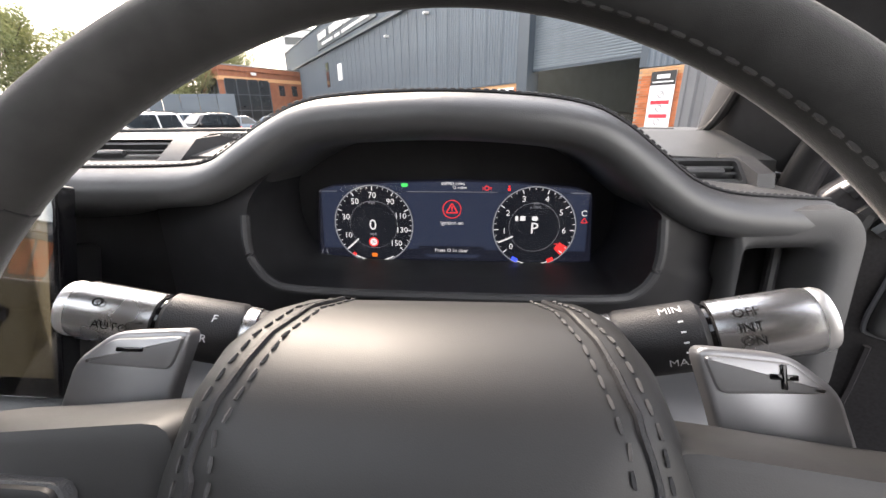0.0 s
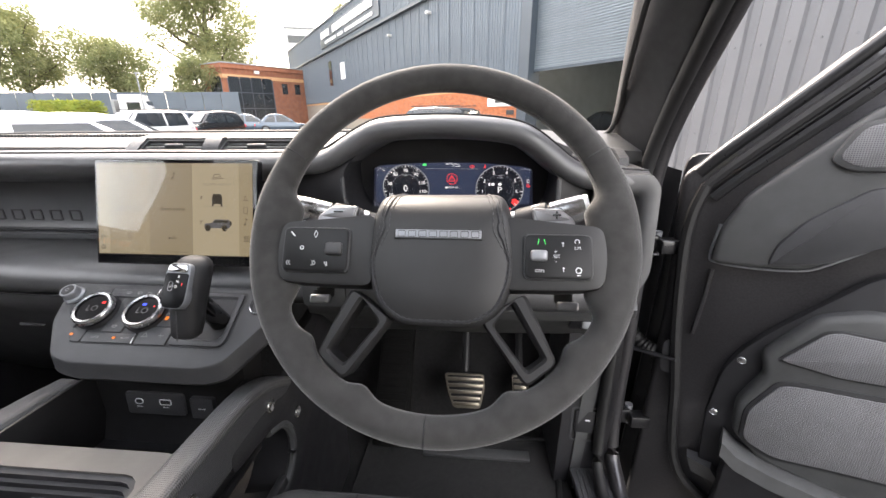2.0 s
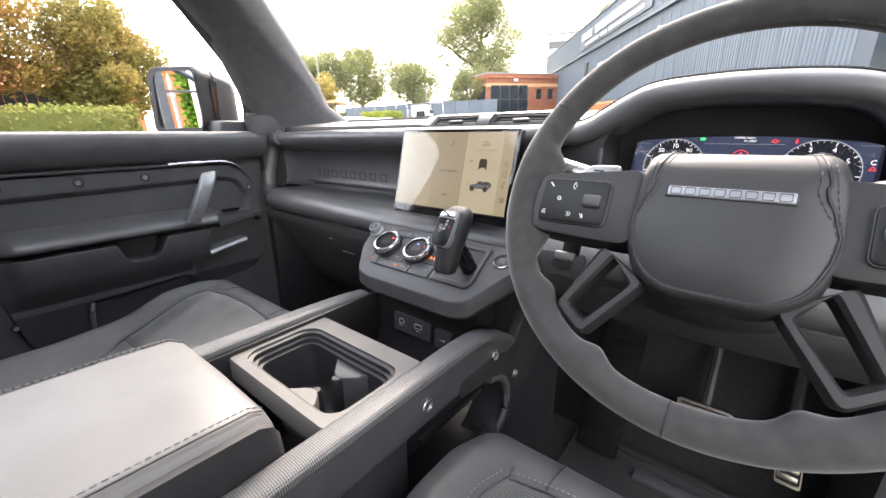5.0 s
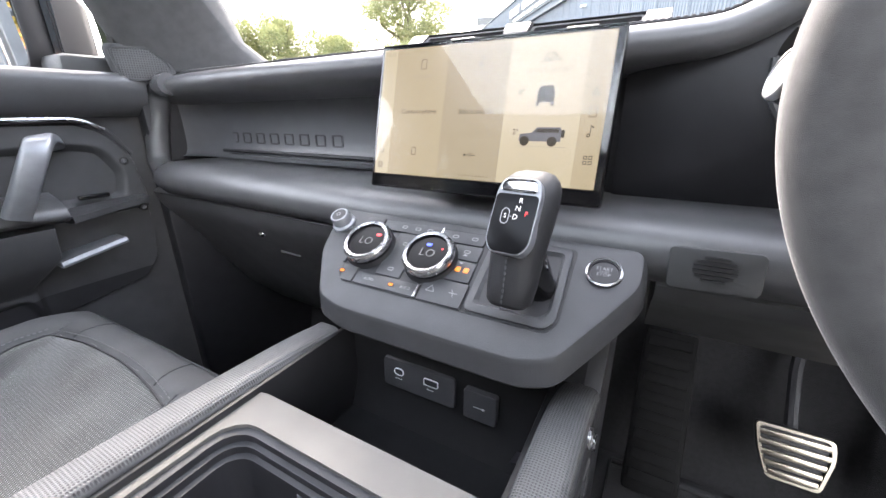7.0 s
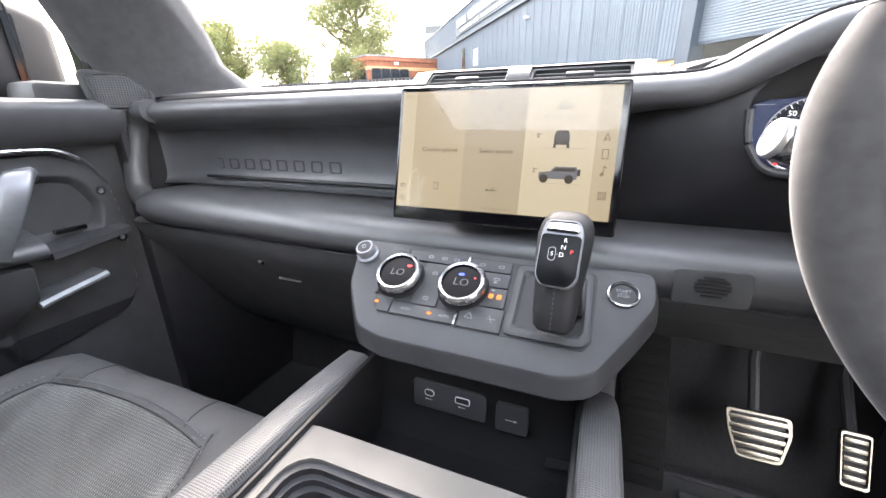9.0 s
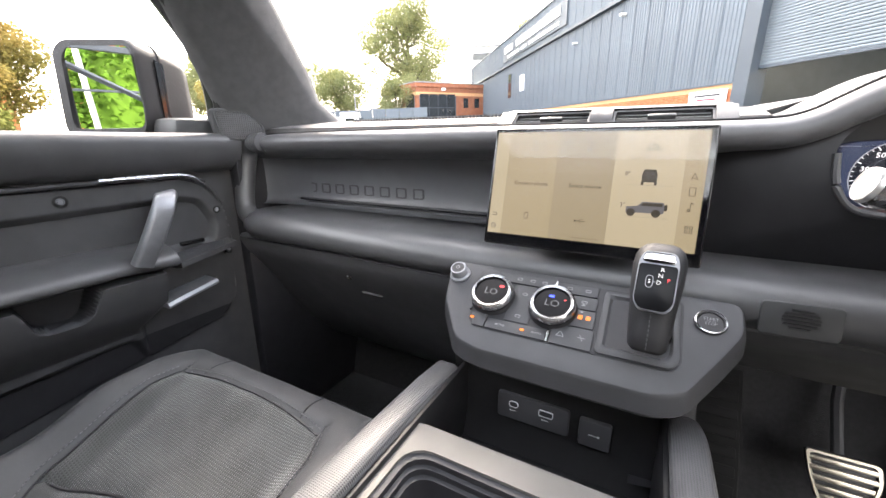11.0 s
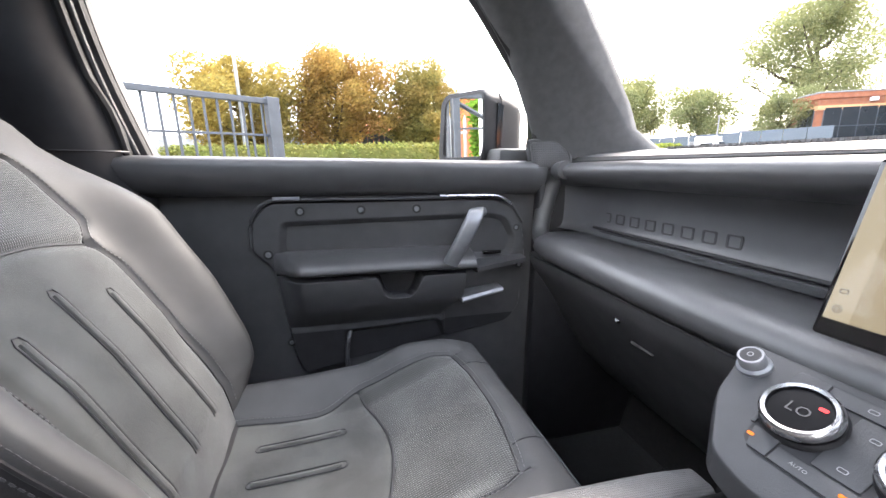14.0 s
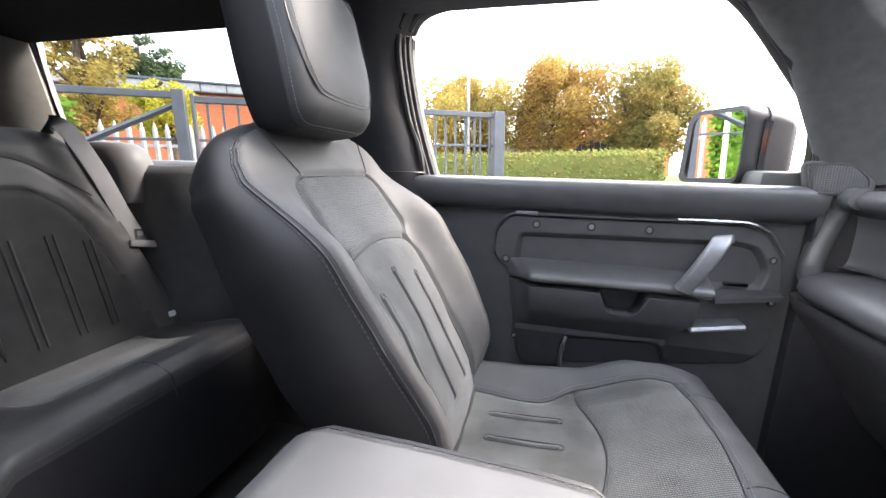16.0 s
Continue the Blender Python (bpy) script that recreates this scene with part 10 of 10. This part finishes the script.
# ---- steel gate: two leaves on one line ----
GA = math.degrees(math.atan2(-0.796, 0.605))
for k, (ox, oy, ln, lab) in enumerate(((-5.40, -0.70, 3.45, "blue-grey barred steel gate leaf"), (-3.27, -3.50, 3.6, "blue-grey barred steel gate leaf with a diagonal brace"))):
    g = othing("gate", lab, "gate", (ox, oy, 0), GA, group="yard gates")
    opart("top_rail", box(0, ln, -0.03, 0.03, 2.14 + 0.03 * k, 2.20 + 0.03 * k, 0.004, 1), GATE_STEEL, g)
    opart("middle_rail", box(0.1, ln, -0.012, 0.012, 1.78, 1.805, 0.003, 1), GATE_STEEL, g)
    opart("bottom_rail", box(0, ln, -0.03, 0.03, 0.18, 0.26, 0.004, 1), GATE_STEEL, g)
    opart("end_post", box(-0.02, 0.13 - 0.05 * k, -0.05, 0.05, 0.0, 2.22 + 0.03 * k, 0.006, 1), GATE_STEEL, g, "flat steel end post")
    opart("end_post", box(ln - 0.03 - 0.03 * k, ln, -0.04, 0.04, 0.0, 2.22, 0.006, 1), GATE_STEEL, g)
    nb = 26
    if k == 0:
        bar_me = mesh_of("bar", box(-0.011, 0.011, -0.011, 0.011, 0.26, 2.14, 0.002, 1), GATE_STEEL, 0)
    for i in range(1, nb):
        if k == 1:
            continue
        share("bar", bar_me, g, Matrix.Translation((ln * i / nb + (0.05 if i < 3 else 0), 0, 0)))
    if k == 1:
        opart("brace", tube([(0.05, 0, 2.12), (ln - 0.4, 0, 0.6)], 0.03, 6), GATE_STEEL, g, "diagonal brace")
# galvanised palisade fence behind
pf = othing("fence", "galvanised palisade fence with pointed pales", "fence", (-6.15, -5.55, 0), math.degrees(math.atan2(-0.616, 0.788)))
pale = mesh_of("pale", loft([[(-0.035, 0, z), (0.0, 0.02, z), (0.035, 0, z), (0.03, -0.004, z), (-0.03, -0.004, z)] for z in (0.05, 2.16)] + [[(-0.006, 0, 2.29), (0.0, 0.004, 2.29), (0.006, 0, 2.29), (0.004, -0.002, 2.29), (-0.004, -0.002, 2.29)]]), GALV, 0)
for i in range(12):
    share("pale", pale, pf, Matrix.Translation((0.165 * i, 0, 0)))
for z in (0.4, 1.90):
    opart("rail", box(-0.05, 1.87, -0.05, -0.01, z, z + 0.05, 0.004, 1), GALV, pf)
# orange building with a grey roof edge behind
ob_ = othing("warehouse", "orange brick warehouse with grey roof edge", "warehouse", (-20.5, -15.5, 0), math.degrees(math.atan2(-0.75, 0.66)))
opart("wall", box(-6, 22, -9, 0, 0, 5.72, 0.03, 1), BRICK, ob_)
opart("roof_edge", box(-6.4, 22.4, -9.4, 0.4, 5.72, 6.22, 0.05, 1), GALV, ob_, "grey sheet roof edge")
opart("gutter", box(-6.5, 22.5, 0.4, 0.52, 6.14, 6.26, 0.02, 1), CLAD_DARK, ob_)
for k in range(24):
    opart("edge_rib", box(-6.2 + k * 1.22, -6.13 + k * 1.22, 0.4, 0.46, 5.72, 6.14, 0.01, 1), CLAD_DARK, ob_)
for x in (-2, 3, 8, 13):
    opart("window", box(x, x + 1.8, 0.0, 0.05, 1.3, 2.6, 0.01, 1), DARK_GLASS, ob_)

# ---- big green trees and far greenery ahead ----
tree("large green tree behind the office", (-42.0, 64.0, 0), 22.5, 9.0, LEAF_GREEN, 21, 60000, 0.14)
tree("green tree in the far row", (-44.0, 48.0, 0), 10.0, 4.6, LEAF_GREEN, 22, 24000, 0.12)
tree("broad green tree in the far row", (-52.0, 44.0, 0), 12.5, 5.6, LEAF_GREEN, 23, 34000, 0.125)
tree("green tree in the far row", (-58.0, 38.0, 0), 12.0, 5.6, LEAF_GREEN, 24, 34000, 0.125)
tree("green tree in the far row", (-36.5, 52.0, 0), 8.6, 3.8, LEAF_GREEN, 25, 18000, 0.11)
tree("green tree above the workshop roof", (-20.0, 66.0, 0), 18.5, 3.2, LEAF_GREEN, 26, 9000, 0.15)
hedge("far green scrub along the fence", (-50, 43.3, 0.0), 22, 3.0, 3.2, LEAF_GREEN, 34, 9000, 0.14, 10)
ff = othing("fence", "grey-blue sheet fence along the far yard edge", "fence", (-46.0, 36.0, 0), 8)
for i in range(13):
    opart("sheet", box(i * 1.75, i * 1.75 + 1.70, -0.03, 0.03, 0.1, 3.6, 0.01, 1), CLAD, ff)
fb = othing("brick_house", "low brick building behind the fence", "house", (-46, 58, 0), 15)
opart("wall", box(0, 22, 0, 8, 0, 4.6, 0.03, 1), BRICK, fb)
opart("roof", box(-0.3, 22.3, -0.3, 8.3, 4.6, 5.0, 0.03, 1), GALV, fb)
for x in (2, 7, 12, 17):
    opart("window", box(x, x + 2.2, -0.05, 0.0, 2.0, 3.6, 0.01, 1), DARK_GLASS, fb)


# ---- parked vehicles ----
def car(label, at, rz, paint, suv=False, length=4.5, width=1.82):
    h = 1.72 if suv else 1.55
    c = othing("car", label, "car", at, rz, group="parked cars")
    L2, W2 = length / 2, width / 2
    belt_ = 0.98 if suv else 0.88
    secs = []
    for y, zb, zt, w in ((-L2, 0.45, 0.72, 0.80), (-L2 + 0.12, 0.28, belt_ - 0.06, 0.93), (-L2 + 0.9, 0.24, belt_, 0.99), (0, 0.22, belt_ - 0.01, 1.0), (L2 - 1.3, 0.24, belt_ - 0.05, 0.99), (L2 - 0.35, 0.26, belt_ - 0.18, 0.95), (L2, 0.40, 0.62, 0.80)):
        x = W2 * w
        secs.append([(-x * 0.92, y, zb), (-x, y, zb + 0.18), (-x, y, (zb + zt) / 2 + 0.1), (-x * 0.93, y, zt - 0.02), (-x * 0.80, y, zt), (x * 0.80, y, zt), (x * 0.93, y, zt - 0.02), (x, y, (zb + zt) / 2 + 0.1), (x, y, zb + 0.18), (x * 0.92, y, zb)])
    body = opart("body", loft(secs), paint, c, smooth=50)
    yr, yf = (-L2 + 0.16, L2 - 1.25) if suv else (-L2 + 0.45, L2 - 1.35)
    tr, tf = (-L2 + 0.42, L2 - 2.0) if suv else (-L2 + 1.05, L2 - 2.25)
    bt, tp_ = W2 * 0.93, W2 * 0.72
    xs_ = np.linspace(0, 1, 15)
    ys_ = yr + (yf - yr) * xs_
    zs_ = np.interp(ys_, [yr, yr + 0.4 * (tr - yr), tr, tr + 0.3, (tr + tf) / 2, tf - 0.3, tf, tf + 0.5 * (yf - tf), yf], [belt_ - 0.03, belt_ + 0.45 * (h - belt_), h - 0.10, h - 0.03, h, h - 0.02, h - 0.08, belt_ + 0.42 * (h - belt_), belt_ - 0.05])

    def cab_x(z):
        return bt + (tp_ - bt) * min(1.0, max(0.0, (z - belt_) / (h - belt_)))
    cab = []
    for y, z in zip(ys_.tolist(), zs_.tolist()):
        xt = cab_x(z)
        cab.append(smooth_path([(-bt, y, belt_ - 0.06), (-(bt + xt) / 2, y, (belt_ + z) / 2), (-xt * 0.97, y, z - 0.045), (-xt * 0.72, y, z - 0.006), (0, y, z), (xt * 0.72, y, z - 0.006), (xt * 0.97, y, z - 0.045), ((bt + xt) / 2, y, (belt_ + z) / 2), (bt, y, belt_ - 0.06)], 2))
    opart("cabin", loft(cab), paint, c, "rounded roof and pillars", smooth=70)
    zt_, ym = h - 0.13, (tr + tf) / 2
    for sx in (-1, 1):
        for ya, yb, yc, yd_ in ((yr + 0.30, ym - 0.06, ym - 0.06, tr + 0.16), (ym + 0.04, yf - 0.22, tf - 0.02, ym + 0.04)):
            quad = [(ya, belt_ + 0.03), (yb, belt_ + 0.01), (yc, zt_), (yd_, zt_)]
            opart("side_window", loft([[(sx * (cab_x(z) + d_), y, z) for y, z in quad] for d_ in (-0.03, 0.012)]), DARK_GLASS, c, "dark side window")
    for y0, y1, z1, nm in ((yf, tf, h - 0.12, "windscreen"), (yr, tr, h - 0.15, "rear_window")):
        sg_ = 1 if nm == "windscreen" else -1
        yk = y1 + 0.06 * (y0 - y1)
        opart(nm, loft([[(-bt * 0.80, y0 - sg_ * 0.10 + d_ * sg_, belt_ + 0.10), (bt * 0.80, y0 - sg_ * 0.10 + d_ * sg_, belt_ + 0.10), (tp_ * 0.82, yk + d_ * sg_, z1), (-tp_ * 0.82, yk + d_ * sg_, z1)] for d_ in (-0.02, 0.035)]), DARK_GLASS, c, "tinted glass")
    for sx in (-1, 1):
        for yw in (-L2 + 0.82, L2 - 0.85):
            w_ = opart("wheel", lathe([(0.02, 0.11), (0.30, 0.11), (0.335, 0.08), (0.335, -0.08), (0.30, -0.11), (0.02, -0.11)], 24, m=Matrix.Translation((sx * (W2 - 0.10), yw, 0.335)) @ Matrix.Rotation(radians(90), 4, "Y")), TYRE, c, "black tyre")
            opart("rim", lathe([(0.22, 0.125), (0.20, 0.115), (0.05, 0.12), (0.01, 0.125)], 20, m=Matrix.Translation((sx * (W2 - 0.10), yw, 0.335)) @ Matrix.Rotation(radians(90 * sx), 4, "Y")), GALV, w_)
        opart("tail_lamp", box(sx * W2 * 0.80 - 0.10, sx * W2 * 0.80 + 0.10, -L2 + 0.02, -L2 + 0.10, belt_ - 0.30, belt_ - 0.12, 0.02, 1), RED_BAR, c)
        opart("headlamp", box(sx * W2 * 0.75 - 0.14, sx * W2 * 0.75 + 0.14, L2 - 0.22, L2 - 0.06, 0.58, 0.72, 0.03, 1), WHITE_BOARD, c)
        opart("door_mirror", box(sx * (W2 + 0.08) - 0.08, sx * (W2 + 0.08) + 0.08, yf - 0.35, yf - 0.20, belt_, belt_ + 0.14, 0.03, 1), paint, c)
        if suv:
            opart("roof_bar", tube([(sx * tp_ * 0.92, tr + 0.1, h + 0.03), (sx * tp_ * 0.92, tf - 0.1, h + 0.03)], 0.02, 6), BLACK_PRINT, c)
    return c


car("white hatchback parked in the front row", (-4.35, 4.1, 0), -40, WHITE_PAINT)
car("white estate car parked in a row", (-6.0, 6.2, 0), -40, WHITE_PAINT, False, 4.7)
car("white off-road car parked in a row", (-15.6, 17.4, 0), 165, WHITE_PAINT, True, 4.7, 1.9)
car("dark off-road car parked by the fence", (-17.2, 24.6, 0), 160, BLACK_PAINT, True)
car("grey off-road car parked by the fence", (-21.5, 27.0, 0), 150, GREY_PAINT, True)
car("blue-grey hatchback parked by the office", (-19.5, 34.0, 0), -60, GREY_PAINT)
car("blue-grey saloon parked by the office", (-16.0, 32.5, 0), -60, GREY_PAINT)
car("black off-road car with roof bars before the workshop", (-1.9, 16.2, 0), 62, BLACK_PAINT, True, 4.8, 1.95)
car("dark car inside the workshop", (6.6, 21.5, 0), 30, BLACK_PAINT)
pw = othing("pole", "slim white pole by the hedge", "pole", (-4.95, -8.0, 0))
opart("shaft", tube([(0, 0, 0), (0, 0, 5.5)], 0.05, 10), WHITE_BOARD, pw)
tk = othing("truck", "white flatbed truck cab by the fence", "truck", (-29.5, 32.0, 0), -60)
opart("cab", loft([[(-1.1, y, 0.6), (1.1, y, 0.6), (1.1, y, zt), (0.9, y, zt + 0.2), (-0.9, y, zt + 0.2), (-1.1, y, zt)] for y, zt in ((0, 2.9), (1.6, 2.9), (2.1, 1.7))]), WHITE_PAINT, tk)
opart("windscreen", box(-0.95, 0.95, 1.55, 1.95, 1.7, 2.6, 0.02, 1), DARK_GLASS, tk)
opart("side_window", box(-1.13, 1.13, 0.5, 1.4, 1.7, 2.5, 0.02, 1), DARK_GLASS, tk)
opart("bed", box(-1.15, 1.15, -5.0, -0.1, 0.8, 1.1, 0.02, 1), GREY_PAINT, tk)
opart("headboard", box(-1.15, 1.15, -0.5, -0.3, 1.1, 2.7, 0.02, 1), GALV, tk)
for yw in (1.0, -3.5):
    for sx in (-1, 1):
        opart("wheel", lathe([(0.02, 0.13), (0.45, 0.13), (0.48, 0.1), (0.48, -0.1), (0.45, -0.13), (0.02, -0.13)], 20, m=Matrix.Translation((sx * 1.0, yw, 0.48)) @ Matrix.Rotation(radians(90), 4, "Y")), TYRE, tk)

for label_, at_, h_ in (("tall grey lamp post beyond the parked cars", (-36.7, 25.7, 0), 10.0), ("slim grey lamp post by the far fence", (-27.3, 31.6, 0), 4.7)):
    lp2 = othing("lamp_post", label_, "lamp post", at_)
    opart("pole", tube([(0, 0, 0), (0, 0, h_ * 0.5), (0, 0, h_)], [0.07, 0.055, 0.045], 10), GALV, lp2)
    opart("head", box(-0.08, 0.08, -0.1, 0.45, h_ - 0.05, h_ + 0.05, 0.03, 1), GALV, lp2)
hut = othing("shelter", "small open shelter with a blue sign by the fence", "shelter", (-35.0, 25.5, 0), -50)
for x, y in ((-2.2, -1.0), (2.2, -1.0), (-2.2, 1.0), (2.2, 1.0)):
    opart("post", box(x - 0.06, x + 0.06, y - 0.06, y + 0.06, 0, 3.4, 0.01, 1), CLAD_DARK, hut)
opart("roof", box(-2.5, 2.5, -1.3, 1.3, 3.4, 3.62, 0.03, 1), BRICK_PALE, hut, "flat brown roof")
opart("sign", box(-1.6, -0.7, -1.10, -1.06, 2.5, 3.1, 0.01, 1), BLUE_PLASTIC, hut, "small blue sign")
tree("yellowing tree beside the shelter", (-40.0, 27.0, 0), 6.6, 3.0, LEAF_OLIVE, 27, 14000, 0.10)

# vacuum cleaner standing by the workshop door
vc = othing("vacuum_cleaner", "blue and black wet vacuum cleaner on castors", "vacuum cleaner", (4.95, 11.2, 0))
opart("drum", lathe([(0.001, 0.12), (0.20, 0.12), (0.22, 0.16), (0.23, 0.52), (0.22, 0.56), (0.001, 0.56)], 28), BLUE_PLASTIC, vc, "blue plastic drum")
opart("head", lathe([(0.235, 0.56), (0.235, 0.62), (0.21, 0.70), (0.17, 0.80), (0.10, 0.84), (0.001, 0.845)], 28), PLASTIC_DARK, vc, "black motor head")
opart("handle", tube(smooth_path([(-0.12, 0, 0.80), (-0.11, 0, 0.89), (0.11, 0, 0.89), (0.12, 0, 0.80)], 4), 0.014, 8), PLASTIC_DARK, vc)
opart("hose", tube(smooth_path([(-0.22, 0, 0.45), (-0.36, 0.0, 0.5), (-0.38, 0.05, 0.2), (-0.30, 0.2, 0.05)], 6), 0.022, 8), GALV, vc)
for k in range(4):
    opart("castor", tube([(0.2 * math.cos(k * 1.57 + .8), 0.2 * math.sin(k * 1.57 + .8), 0.03), (0.2 * math.cos(k * 1.57 + .8), 0.2 * math.sin(k * 1.57 + .8), 0.13)], 0.03, 8), PLASTIC_DARK, vc)
